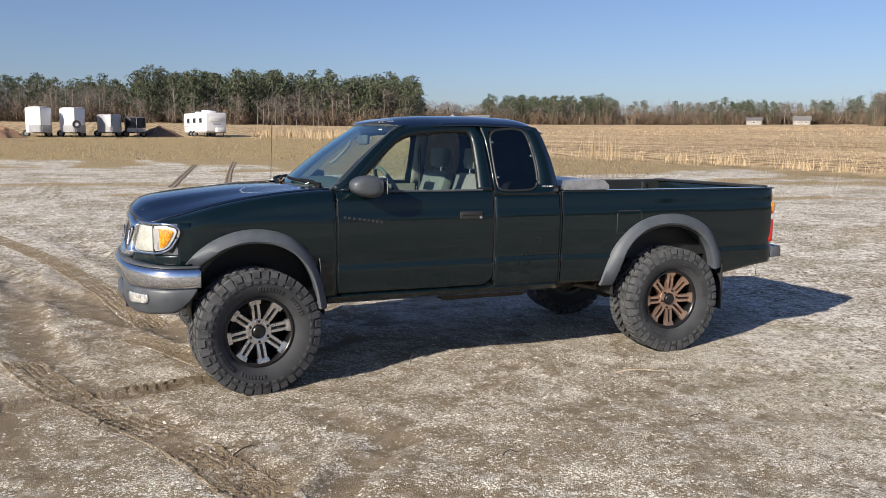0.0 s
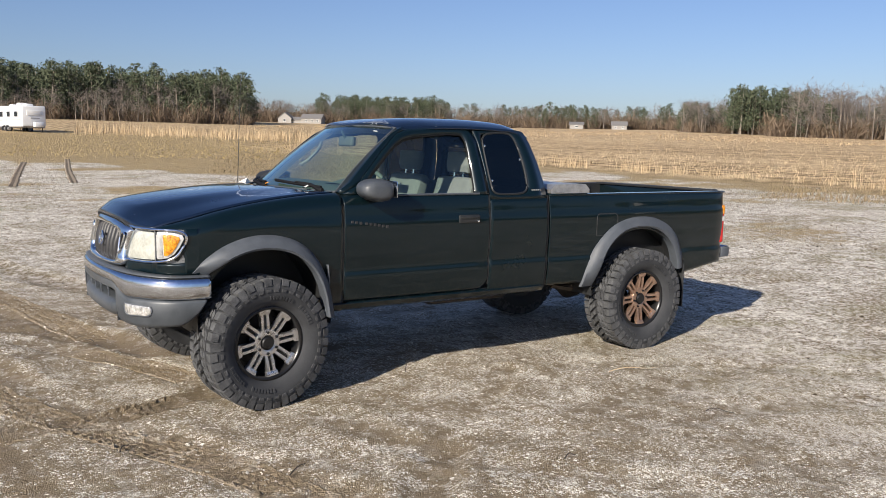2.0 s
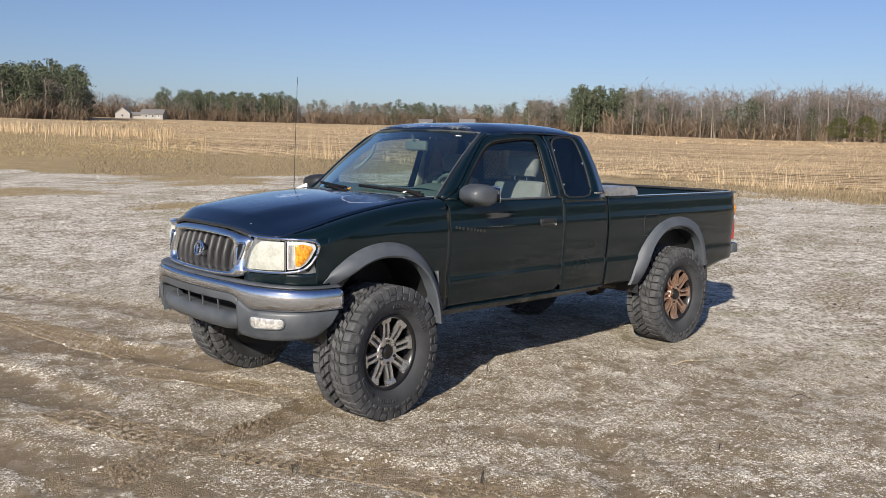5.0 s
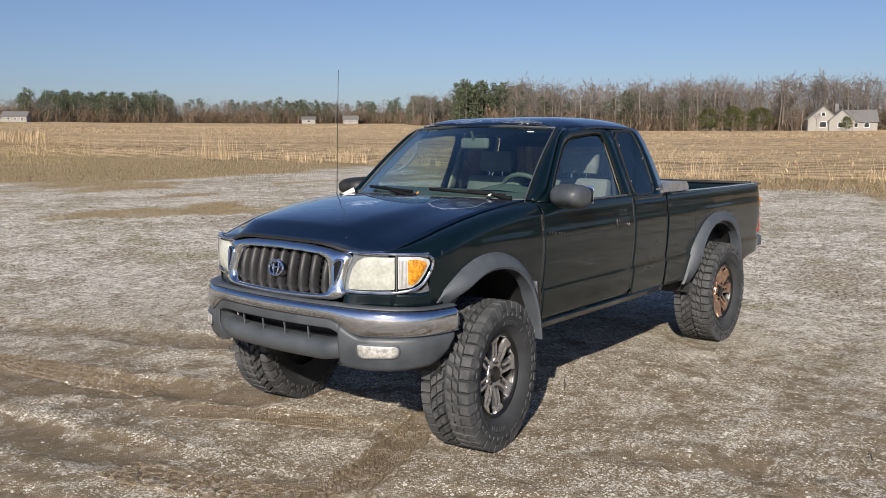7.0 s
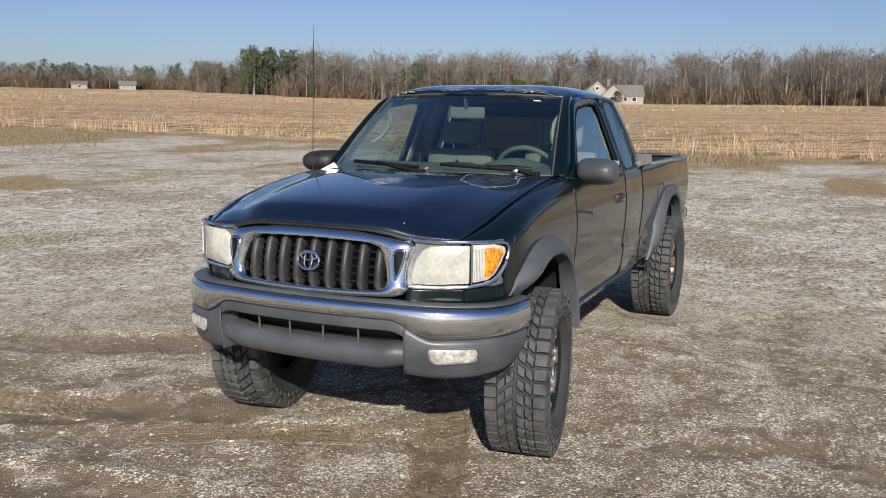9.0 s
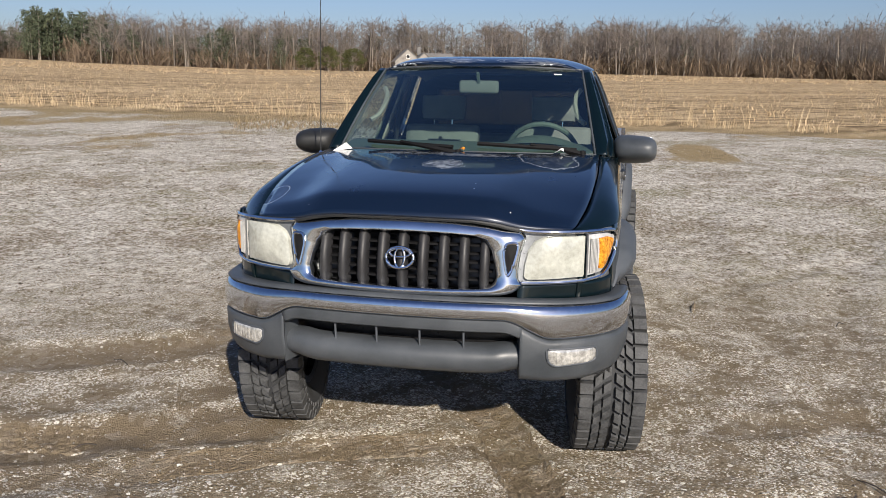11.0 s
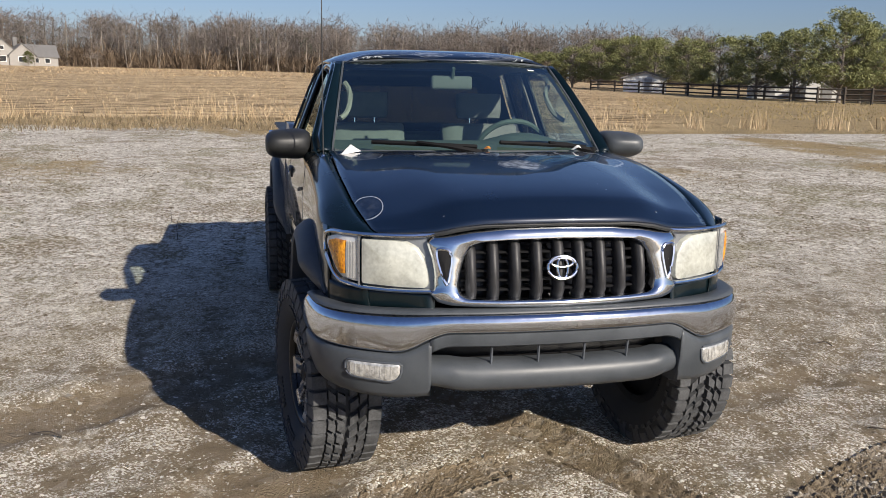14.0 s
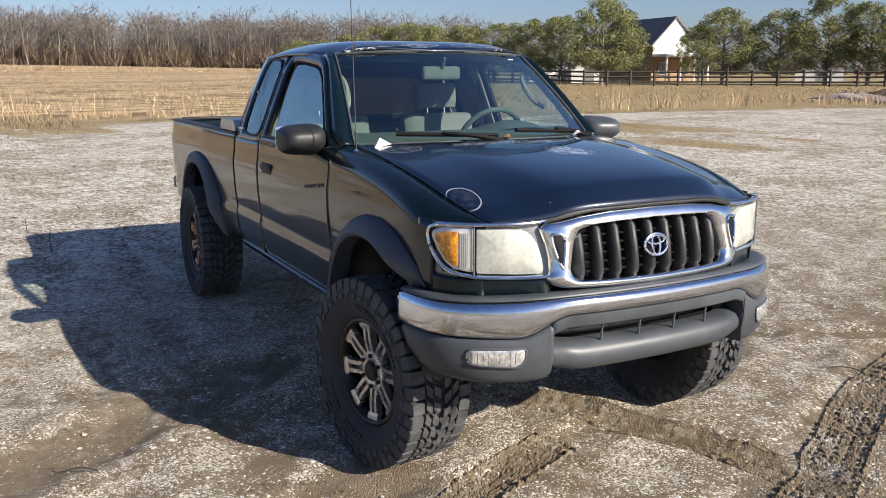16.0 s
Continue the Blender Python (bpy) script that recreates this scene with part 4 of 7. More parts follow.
far_field = far_field[fbm(far_field[:, 0] / 14, far_field[:, 1] / 14, 4, 64) + rng.uniform(-0.15, 0.15, len(far_field)) > 0.5]
field = field[np.hypot(field[:, 0] + 2, field[:, 1] + 1) > reed_radius(np.degrees(np.arctan2(field[:, 1] + 1, field[:, 0] + 2))) + 2]
row = np.round((field[:, 0] * 0.906 + field[:, 1] * 0.42) / 1.5) * 1.5 + rng.normal(0, 0.12, len(field))
along = field[:, 0] * -0.42 + field[:, 1] * 0.906
field[:, 0], field[:, 1] = row * 0.906 - along * 0.42, row * 0.42 + along * 0.906
stuff("corn_stubble", [blades(0, 0, 1, 0.20, 0.042, 0.7, field[:, :2]), blades(0, 0, 1, 0.34, 0.13, 0.8, far_field[:, :2])], STUBBLE, "cut corn stubble in rows on the field", "stubble")
lot_weeds = belt(-60, 70, 12, 46, 26000)
keep = smooth(0.50, 0.64, fbm(lot_weeds[:, 0] / 5.5, lot_weeds[:, 1] / 2.6, 4, 77)) > rng.uniform(0.1, 1, len(lot_weeds))
stuff("dead_weeds", [blades(0, 0, 1, 0.09, 0.014, 0.7, lot_weeds[keep][:, :2]), blades(0, 0, 1, 0.17, 0.022, 0.5, belt(48, 70, 30, 52, 5000)[:, :2]), blades(0, 0, 1, 0.2, 0.03, 0.4, belt(2, 28, 24, 30, 2500)[:, :2])], WEED, "low dead weeds on the edge of the lot", "weeds")
stuff("rough_grass", [blades(0, 0, 1, 0.14, 0.05, 0.5, belt(62, 104, 45, 105, 14000)[:, :2]), blades(0, 0, 1, 0.14, 0.05, 0.5, belt(-62, -24, 38, 76, 7000)[:, :2])], TURF, "rough olive winter grass before the trailers", "grass")
tufts = np.stack([rng.uniform(-4, 8, 420), rng.uniform(-5, 6, 420)], 1)
tufts = tufts[(np.abs(tufts[:, 1]) > 1.0) | (tufts[:, 0] < -1) | (tufts[:, 0] > 4.4)]
stuff("grass_tufts", [blades(0, 0, 1, 0.05, 0.006, 0.7, tufts)], WEED, "tiny dry grass blades in the gravel", "grass")

# loose gravel
count = 84000
px, py = rng.uniform(-4.6, 9, count), rng.uniform(-5.6, 6.5, count)
keep = rng.uniform(0.0, 1.0, count) > 0.8 * streaks(px, py)
keep &= rng.uniform(0.25, 0.75, count) < fbm(px * 1.1, py * 1.1, 4, 91) + 0.12
px, py = px[keep], py[keep]
ix, iy = np.clip(np.searchsorted(gx, px), 0, nx - 1), np.clip(np.searchsorted(gy, py), 0, ny - 1)
size = 0.0038 + 0.006 * rng.uniform(0, 1, len(px)) ** 3 + 0.010 * (rng.uniform(0, 1, len(px)) > 0.992)
octa = np.array([[1, 0, -0.1], [0, 1, -0.1], [-1, 0, -0.1], [0, -1, -0.1], [0, 0, 0.62]], float)
of = np.array([[0, 1, 4], [1, 2, 4], [2, 3, 4], [3, 0, 4]])
sv = octa[None] * (size[:, None, None] * rng.uniform(0.6, 1.35, (len(px), 5, 1)))
sv[:, 4, :2] += rng.normal(0, 0.4, (len(px), 2)) * size[:, None]
w = rng.uniform(0, 6.28, len(px))
sx = sv[:, :, 0] * np.cos(w)[:, None] - sv[:, :, 1] * np.sin(w)[:, None] * 0.75
sy = sv[:, :, 0] * np.sin(w)[:, None] + sv[:, :, 1] * np.cos(w)[:, None] * 0.75
sv = np.stack([sx + px[:, None], sy + py[:, None], sv[:, :, 2] + Z[ix, iy][:, None] + 0.002], 2)
stuff("loose_gravel", [(sv.reshape(-1, 3), (of[None] + 5 * np.arange(len(px))[:, None, None]).reshape(-1, 3))], PEBBLE, "loose pale gravel scattered over the lot", "gravel")

# larger stones and clods farther out
def lumps_on_lot(n, small, large, flat):
    az, d = np.radians(rng.uniform(-72, 104, n)), 5.0 + 27.0 * rng.uniform(0, 1, n) ** 0.8
    p = np.stack([-2 + d * np.cos(az), -1 + d * np.sin(az)], 1)
    p = p[(np.abs(p[:, 1]) > 1.1) | (p[:, 0] > 4.4)]
    p = p[fbm(p[:, 0] * 0.7, p[:, 1] * 0.7, 4, 93) + rng.uniform(-0.2, 0.2, len(p)) > 0.46]
    k = len(p)
    s = (small + (large - small) * rng.uniform(0, 1, k) ** 2.5) * np.interp(np.hypot(p[:, 0] + 2, p[:, 1] + 1), [5, 14, 32], [0.6, 1.0, 1.5])
    v = octa[None] * (s[:, None, None] * rng.uniform(0.6, 1.35, (k, 5, 1)))
    v[:, :, 2] *= flat
    a = rng.uniform(0, 6.28, k)
    gi, gj = np.clip(np.searchsorted(gx, p[:, 0]), 0, nx - 1), np.clip(np.searchsorted(gy, p[:, 1]), 0, ny - 1)
    base = np.minimum(Z[gi, gj], Z[np.maximum(gi - 1, 0), np.maximum(gj - 1, 0)])
    out = np.stack([v[:, :, 0] * np.cos(a)[:, None] - v[:, :, 1] * np.sin(a)[:, None] + p[:, 0, None], v[:, :, 0] * np.sin(a)[:, None] + v[:, :, 1] * np.cos(a)[:, None] + p[:, 1, None], v[:, :, 2] + base[:, None] + 0.004], 2)
    return out.reshape(-1, 3), (of[None] + 5 * np.arange(k)[:, None, None]).reshape(-1, 3)


stuff("scattered_stones", [lumps_on_lot(60000, 0.008, 0.018, 0.8)], PALE_STONE, "pale stones strewn over the far lot", "gravel")
stuff("soil_clods", [lumps_on_lot(26000, 0.008, 0.027, 0.9)], CLOD, "brown soil clods strewn over the lot", "clods")

# ---- buildings, trailers, fence and trees round the field ----
def place(az, d):
    x, y = -2 + d * math.cos(radians(az)), -1 + d * math.sin(radians(az))
    return x, y, land(x, y)


def gable(w, d, h, rise, over=0.3):
    """Walls and roof of a plain gabled block: width along x, depth along y, ridge along y."""
    walls = ([(-w/2, -d/2, -0.6), (w/2, -d/2, -0.6), (w/2, d/2, -0.6), (-w/2, d/2, -0.6), (-w/2, -d/2, h), (w/2, -d/2, h), (w/2, d/2, h), (-w/2, d/2, h), (0, -d/2, h + rise), (0, d/2, h + rise)],
             [(0, 1, 5, 8, 4), (1, 2, 6, 5), (2, 3, 7, 9, 6), (3, 0, 4, 7)])
    k = (w / 2 + over) / (w / 2)
    z0 = h + rise - rise * k
    e = d / 2 + over
    t = 0.18
    roof = ([(-w/2*k, -e, z0), (0, -e, h+rise), (w/2*k, -e, z0), (-w/2*k, e, z0), (0, e, h+rise), (w/2*k, e, z0), (-w/2*k, -e, z0+t), (0, -e, h+rise+t), (w/2*k, -e, z0+t), (-w/2*k, e, z0+t), (0, e, h+rise+t), (w/2*k, e, z0+t)],
            [(0, 1, 4, 3), (1, 2, 5, 4), (6, 9, 10, 7), (7, 10, 11, 8), (0, 6, 7, 1), (1, 7, 8, 2), (3, 4, 10, 9), (4, 5, 11, 10), (0, 3, 9, 6), (2, 8, 11, 5)])
    return walls, roof


def shifted(shape, dx, dy, dz=0, turn=0):
    c, s = math.cos(radians(turn)), math.sin(radians(turn))
    return [(v[0] * c - v[1] * s + dx, v[0] * s + v[1] * c + dy, v[2] + dz) for v in shape[0]], shape[1]


def house(label, az, d, blocks, siding, face=0, chimney=None, windows=()):
    """blocks: width, depth, wall height, rise, dx, dy, turn. The front looks along the house's own -y."""
    h = thing("house", label, "house", at=place(az, d), turn=az - 90 + face)
    for w, dp, hh, rise, dx, dy, turn in blocks:
        walls, roof = gable(w, dp, hh, rise)
        wall = part("wall", shifted(walls, dx, dy, 0, turn), siding, h, flat=True)
        part("roof", shifted(roof, dx, dy, 0, turn), ROOFING, h, flat=True)
    for x, y, z, w, hh in windows:
        win = part("window", box(x, y - 0.03, z, w, 0.08, hh), WHITE, h)
        part("pane", box(x, y - 0.08, z, w - 0.2, 0.04, hh - 0.2), WINDOW_DARK, win)
    if chimney:
        part("chimney", box(*chimney, 0.9, 0.9, 2.0, 0.05), ROOFING, h)
    return h


house("cream gabled house with grey roofs before bare woods", 13.9, 222, [(6.5, 8, 2.7, 2.9, -3.0, 0, 0), (5.4, 7, 2.3, 2.4, 1.0, -1.3, 0), (7.0, 7, 2.1, 2.6, 5.4, 1, 90)], CREAM_SIDING, 8, (0.5, 1.5, 5.4),
      [(-3.0, -4.0, 1.4, 1.6, 1.4), (-3.0, -4.0, 3.8, 0.9, 1.0), (1.0, -4.8, 1.3, 1.8, 1.3), (4.2, -2.5, 1.2, 1.2, 1.2), (6.6, -2.5, 1.2, 1.2, 1.2)])
house("white farmhouse with a long low wing across the field", 66.2, 318, [(6, 7.5, 1.7, 1.5, 4.0, 0, 90), (5, 5.5, 1.7, 2.0, -6.0, 0, 0), (5, 6, 1.2, 1.0, -1.0, 1, 90)], CREAM_SIDING, -14, None,
      [(-6.0, -2.8, 0.9, 1.0, 1.0), (2.2, -3.05, 0.9, 0.8, 0.9), (4.4, -3.05, 0.9, 0.8, 0.9), (6.4, -3.05, 0.9, 0.8, 0.9)])
house("small white cottage with a grey roof by far woods", 45.0, 321, [(5.2, 5.5, 1.5, 1.4, 0, 0, 90)], CREAM_SIDING, 0, None, [(-1.3, -2.65, 0.8, 0.8, 0.8), (1.3, -2.65, 0.8, 0.8, 0.8)])
house("low pale bungalow half hidden by far trees", 47.8, 322, [(7.5, 5, 1.5, 1.0, 0, 0, 90)], CREAM_SIDING, 0, None, [(0, -3.75, 0.8, 1.2, 0.8)])
gable_white = thing("house", "brown board house with a white gable behind evergreens", "house", at=place(-40.0, 96.5), turn=-94)
w_, r_ = gable(5.6, 11, 3.9, 2.7)
part("wall", w_, BROWN_SIDING, gable_white, flat=True)
part("roof", r_, ROOFING, gable_white, flat=True)
part("white_gable", ([(-2.8, -5.56, 2.9), (2.8, -5.56, 2.9), (2.8, -5.56, 3.9), (0, -5.56, 6.6), (-2.8, -5.56, 3.9)], [(0, 1, 2, 3, 4)]), WHITE, gable_white, flat=True, solid=0.06)
part("porch_roof", box(0, -6.8, 2.7, 5.8, 2.4, 0.22, 0.03), WHITE, gable_white)
for k in (-2.7, -0.9, 0.9, 2.7):
    part("porch_post", box(k, -7.8, 1.2, 0.16, 0.16, 2.9), WHITE, gable_white)
for k in (-1.5, 1.5):
    win = part("window", box(k, -5.62, 1.4, 1.0, 0.06, 1.3), GREY_METAL, gable_white)
    part("pane", box(k, -5.66, 1.4, 0.84, 0.04, 1.14), WINDOW_DARK, win)
for k in (-3.0, 0.5, 3.6):
    win = part("window", box(-2.83, k, 2.2, 0.06, 1.1, 1.2), WHITE, gable_white)
    part("pane", box(-2.87, k, 2.2, 0.04, 0.94, 1.04), WINDOW_DARK, win)
# Made-up gabled blocks that stand in for small white vehicle and fence shapes.
for az, d, ww in ((-33.0, 92, 3.6), (-36.3, 90, 3.0), (-25.5, 105, 5.0), (-34.5, 94, 4.2), (-51.0, 105, 5.0)):
    s = thing("white_shape", "low white block standing in for small white shapes between the trunks", "shed", "sheds behind the fence", at=place(az, d), turn=az - 90)
    w_, r_ = gable(ww, 3.5, 1.6, 0.7)
    part("wall", w_, WHITE, s, flat=True)
    part("roof", r_, ROOFING, s, flat=True)
    part("door", box(0.4, -1.78, 0.8, 0.9, 0.08, 1.6), GREY_METAL, s)


def round_crown(seed, height, wide, leaf, clumps, per, bare):
    r = np.random.default_rng(seed)
    woods, leaves = [cone_tris((0, 0, -0.3), (r.normal(0, 0.15), r.normal(0, 0.15), height * 0.75), height * 0.022, height * 0.006, 7)], []
    for k in range(clumps):
        t = r.uniform(0, 1)
        rad = wide / 2 * math.sin(math.pi * min(1, 0.22 + 0.74 * t)) ** 0.7 * r.uniform(0.25, 1.0) ** 0.6
        w = r.uniform(0, 2 * np.pi)
        c = np.array([np.cos(w) * rad, np.sin(w) * rad, height * (bare + (0.97 - bare) * t)])
        woods.append(cone_tris((0, 0, max(0.5, c[2] - rad * 0.7)), c, height * 0.005, height * 0.001, 3))
        leaves.append(needles(c, height * r.uniform(0.05, 0.09), per, leaf, r, 0.85, 0.20))
    return gather(woods), gather(leaves)


CROWNS = [round_crown(s, 7.0, 5.3, 0.170, 95, 140, 0.20) for s in (31, 32, 33, 34)]


def evergreen(az, d, high, k, wide=1.0, foliage=None):
    t = thing("evergreen_tree", "bushy green pine with a dark trunk by the fence", "tree", "evergreens by the fence", at=place(az, d), turn=(k * 73) % 360)
    (wv, wf), (lv, lf) = CROWNS[k % 4]
    s = np.array([wide, wide, 1]) * high / 7.0
    trunk, crown = new("trunk", big_mesh("trunk", wv * s, wf, BARK)), new("crown", big_mesh("crown", lv * s, lf, foliage or CEDAR_LEAF))
    trunk.parent, crown.parent = t, t
    return t


for k, (az, d, high, wide) in enumerate([(-17.6, 128, 4.6, 1.3), (-19.2, 126, 4.6, 1.2), (-20.9, 122, 5.2, 1.1), (-22.6, 118, 6.0, 1.1), (-24.4, 112, 6.4, 1.1), (-26.2, 106, 5.9, 1.1), (-28.2, 100, 5.7, 1.1), (-30.2, 94, 5.6, 1.1),
                                         (-32.4, 89, 5.9, 1.05), (-34.6, 85, 6.0, 1.0), (-37.2, 79, 7.2, 0.95), (-38.4, 82, 6.3, 0.9), (-45.0, 80, 6.2, 0.95), (-43.6, 86, 5.2, 0.9), (-48.4, 80, 6.0, 0.9), (-51.2, 80, 6.9, 0.95), (-53.6, 80, 6.4, 0.95), (-56.5, 80, 6.6, 1.0), (-60, 80, 6.5, 1.0)]):
    evergreen(az, d, high * 1.10, k, wide * 1.28)
for k, (az, high, wide) in enumerate(((18.2, 5.6, 1.45), (19.8, 5.9, 1.15), (21.3, 5.5, 1.25))):
    t = evergreen(az, 203, high, k, wide, OLIVE_LEAF)
    tagged(t, "round green evergreen bush before the bare woods", "bush", "hedge by the house")
tagged(evergreen(13.2, 208, 3.3, 1, 1.0, OLIVE_LEAF), "small dark clipped evergreen by the house", "bush")

fence = thing("rail_fence", "dark weathered three-rail wooden fence below evergreens", "fence")
posts = [place(-22 - k * 1.55, 104 - 30 * min(1, k / 9)) for k in range(26)]
for i, (x, y, z) in enumerate(posts):
    part("post", box(x, y, z + 0.6, 0.17, 0.17, 1.5, 0.02, segments=1), RAIL_WOOD, fence)
    if i:
        a, b = posts[i - 1], posts[i]
        for hgt in (0.35, 0.75, 1.15):
            part("rail", tube([(a[0], a[1], a[2] + hgt), (b[0], b[1], b[2] + hgt + 0.02)], 0.075, 4), RAIL_WOOD, fence)


def wheel_simple(x, y, z, r, w, parent, turn_axis="x"):
    t = part("wheel", lathe([(0.01, 0), (r * 0.55, 0), (r * 0.6, 0.02), (r, 0.03), (r, w), (r * 0.6, w), (0.01, w)], 18, (x, y, z)), RUBBER, parent)
    part("rim", lathe([(0.01, -0.03), (r * 0.5, -0.02), (r * 0.55, 0.0)], 14, (x, y, z)), GREY_METAL, t)


def cargo_trailer(label, az, d, w, h, length, skin, spare=False, dark_front=False, round_top=False, vee=0.9):
    """A box trailer whose pointed nose looks towards the lot."""
    t = thing("cargo_trailer", label, "trailer", "trailers parked in a row", at=place(az, d), turn=az - 90 + 4)
    plan = rounded([(-w / 2, 0.15), (-0.12, -vee), (0.12, -vee), (w / 2, 0.15), (w / 2, length), (-w / 2, length)], 1 if not round_top else 2)
    rings = [[(p[0] * k, p[1] * k + (1 - k) * length / 2, z) for p in plan] for k, z in ((0.97, 0.45), (1, 0.5), (1, 0.45 + h - 0.1), (0.985, 0.45 + h - 0.02), (0.94, 0.45 + h), (0.02, 0.47 + h))]
    body = part("body", loft(rings, True), skin, t, angle=25)
    guard = [(-w * 0.46, 0.05), (-0.14, -vee - 0.02), (0.14, -vee - 0.02), (w * 0.46, 0.05)]
    part("stone_guard", loft([[(x, y - 0.012, z) for x, y in guard] for z in (0.52, 0.52 + h * 0.26)]), GREY_METAL, body, flat=True)
    part("corner_trim", tube([(0, -vee - 0.02, 0.5), (0, -vee - 0.02, 0.42 + h)], 0.035, 6), GREY_METAL, body)
    part("roof_edge", tube([(p[0] * 0.99, p[1], 0.45 + h - 0.06) for p in plan], 0.03, 5, closed=True), GREY_METAL, t)
    part("tongue", tube([(-w * 0.3, 0.2, 0.45), (0, -vee - 1.0, 0.42), (w * 0.3, 0.2, 0.45)], 0.06, 6), STEEL, t)
    part("jack", tube([(0, -vee - 0.8, 0.0), (0, -vee - 0.8, 0.8)], 0.04, 6), STEEL, t)
    if spare:
        s = part("spare_wheel", lathe([(0.16, -0.02), (0.2, -0.18), (0.36, -0.2), (0.40, -0.1), (0.36, 0.0)], 20, (0.15, -vee - 0.02, 1.25)), RUBBER, t)
        part("rim", lathe([(0.01, -0.14), (0.19, -0.12), (0.2, -0.05)], 16, (0.15, -vee - 0.02, 1.25)), WHITE_METAL, s)
    if dark_front:
        part("front_panel", loft([[(-w * 0.44, 0.08 - vee * 0.1, z), (w * 0.44, 0.04 - vee * 0.1, z)] for z in (0.5 + h * 0.38, 0.42 + h * 0.95)]), DARK, body, solid=0.03)
        part("side_panel", box(-w / 2 - 0.01, length / 2, 0.5 + h / 2, 0.02, length * 0.9, h * 0.9), DARK, body)
    for sx in (-1, 1):
        for k in (0, 0.85):
            wheel_simple(sx * (w / 2 - 0.22) - (0.0 if sx > 0 else 0.2), length * 0.55 + k, 0.36, 0.36, 0.2, t)
    return t


cargo_trailer("tall white enclosed cargo trailer on rough grass", 93.2, 87, 2.25, 2.5, 5.0, WHITE_METAL)
cargo_trailer("white enclosed cargo trailer with a spare wheel", 91.2, 87, 2.25, 2.45, 5.0, WHITE_METAL, spare=True)
cargo_trailer("grey round-cornered cargo trailer on rough grass", 89.0, 88, 2.3, 1.85, 4.2, GREY_METAL, round_top=True)
cargo_trailer("low black and white cargo trailer on the grass", 87.4, 89, 2.0, 1.65, 3.6, BLACK_ALLOY, dark_front=True, vee=0.05)

rv = thing("travel_trailer", "white travel trailer with roof vents on the grass", "trailer", at=place(82.3, 93), turn=82.3 - 90 + 24)
body = part("body", box(0, 3.2, 0.6 + 1.05, 2.4, 6.4, 2.1, 0.12, segments=3), WHITE_METAL, rv)
part("belly", box(0, 3.2, 0.62, 2.3, 6.2, 0.25, 0.03), GREY_METAL, rv)
part("front_window", box(0, -0.03, 2.0, 1.5, 0.06, 0.5, 0.02), WHITE, body)
part("propane_cover", box(0.2, -0.5, 0.8, 0.9, 0.5, 0.5, 0.06), WHITE_METAL, rv)
for yy in (1.4, 3.2, 5.0):
    wdw = part("window", box(-1.22, yy, 1.85, 0.06, 0.8, 0.6, 0.02), GREY_METAL, rv)
    part("pane", box(-1.26, yy, 1.85, 0.03, 0.66, 0.46), WINDOW_DARK, wdw)
part("door", box(-1.22, 4.1, 1.6, 0.05, 0.65, 1.8, 0.02), WHITE, body)
part("stripe", box(-1.215, 3.2, 1.25, 0.03, 6.0, 0.08), GREY_METAL, body)
part("decal", box(0.1, -0.015, 1.45, 0.9, 0.02, 0.14), GREY_METAL, body)
for yy, hh in ((1.6, 0.22), (3.0, 0.34), (4.8, 0.2)):
    part("roof_vent", box(0.1, yy, 2.72 + hh / 2, 0.8, 0.8, hh, 0.06), WHITE_METAL, rv)
for sx in (-1.15, 0.95):
    for k in (3.3, 4.2):
        wheel_simple(sx, k, 0.36, 0.36, 0.2, rv)
part("tongue", tube([(-0.8, 0.2, 0.5), (0, -1.3, 0.45), (0.8, 0.2, 0.5)], 0.06, 6), STEEL, rv)
for x, y in ((-1.0, 0.4), (1.0, 0.4), (-1.0, 5.8), (1.0, 5.8)):
    part("stabiliser", tube([(x, y, 0.0), (x, y, 0.6)], 0.04, 6), STEEL, rv)


def heap(name, label, az, d, size, material, seed):
    x, y, z = place(az, d)
    r = np.random.default_rng(seed)

    def fn(u, v):
        a, q = 2 * math.pi * u, v
        bump = 0.75 + 0.5 * float(value_noise(np.array(3 * math.cos(a) + seed), np.array(3 * math.sin(a) + 4 * q), seed))
        return (x + size[0] * q * math.cos(a) * bump, y + size[1] * q * math.sin(a) * bump, z - 0.1 + size[2] * (1 - q ** 1.4) * bump)
    tagged(part(name, grid(fn, 28, 8), material, None), label, "heap")


heap("dirt_heap", "red-brown heap of dirt and roots by the trailers", 86.0, 93, (2.6, 2.0, 1.1), DIRT, 3)
heap("dirt_heap", "low brown dirt heap at the edge of the grass", 95.9, 86, (3.0, 2.0, 1.2), DIRT, 5)
heap("earth_mound", "low pale mound of broken earth beyond the lot", -52.3, 42, (2.6, 1.2, 0.42), PALE_DIRT, 7)
heap("dirt_heap", "low dark heap of earth beside the rubble", -54.6, 43, (2.2, 1.2, 0.55), DIRT, 9)


def mud_track(points, half, seed):
    """A churned dark strip across the far edge of the lot."""
    p = resample(rounded(points, 3, False), 60)
    d = np.gradient(p, axis=0)
    d /= np.linalg.norm(d, axis=1)[:, None]
    side = np.stack([-d[:, 1], d[:, 0]], 1)
    rr = np.random.default_rng(seed)
    cur = []
    for k, lift in ((-1.0, -0.02), (-0.6, 0.02), (0.0, 0.0), (0.55, 0.02), (1.0, -0.02)):
        q = p + side * (half * k * rr.uniform(0.6, 1.25, 60))[:, None]
        cur.append([(a, b, ground_z(a, b) + 0.006 + lift * rr.uniform(0.5, 1.4)) for a, b in q])
    tagged(part("mud_track", loft(cur), MUD, None, flat=True), "dark churned wheel track in the grass", "track", "wheel tracks", kind="structure")


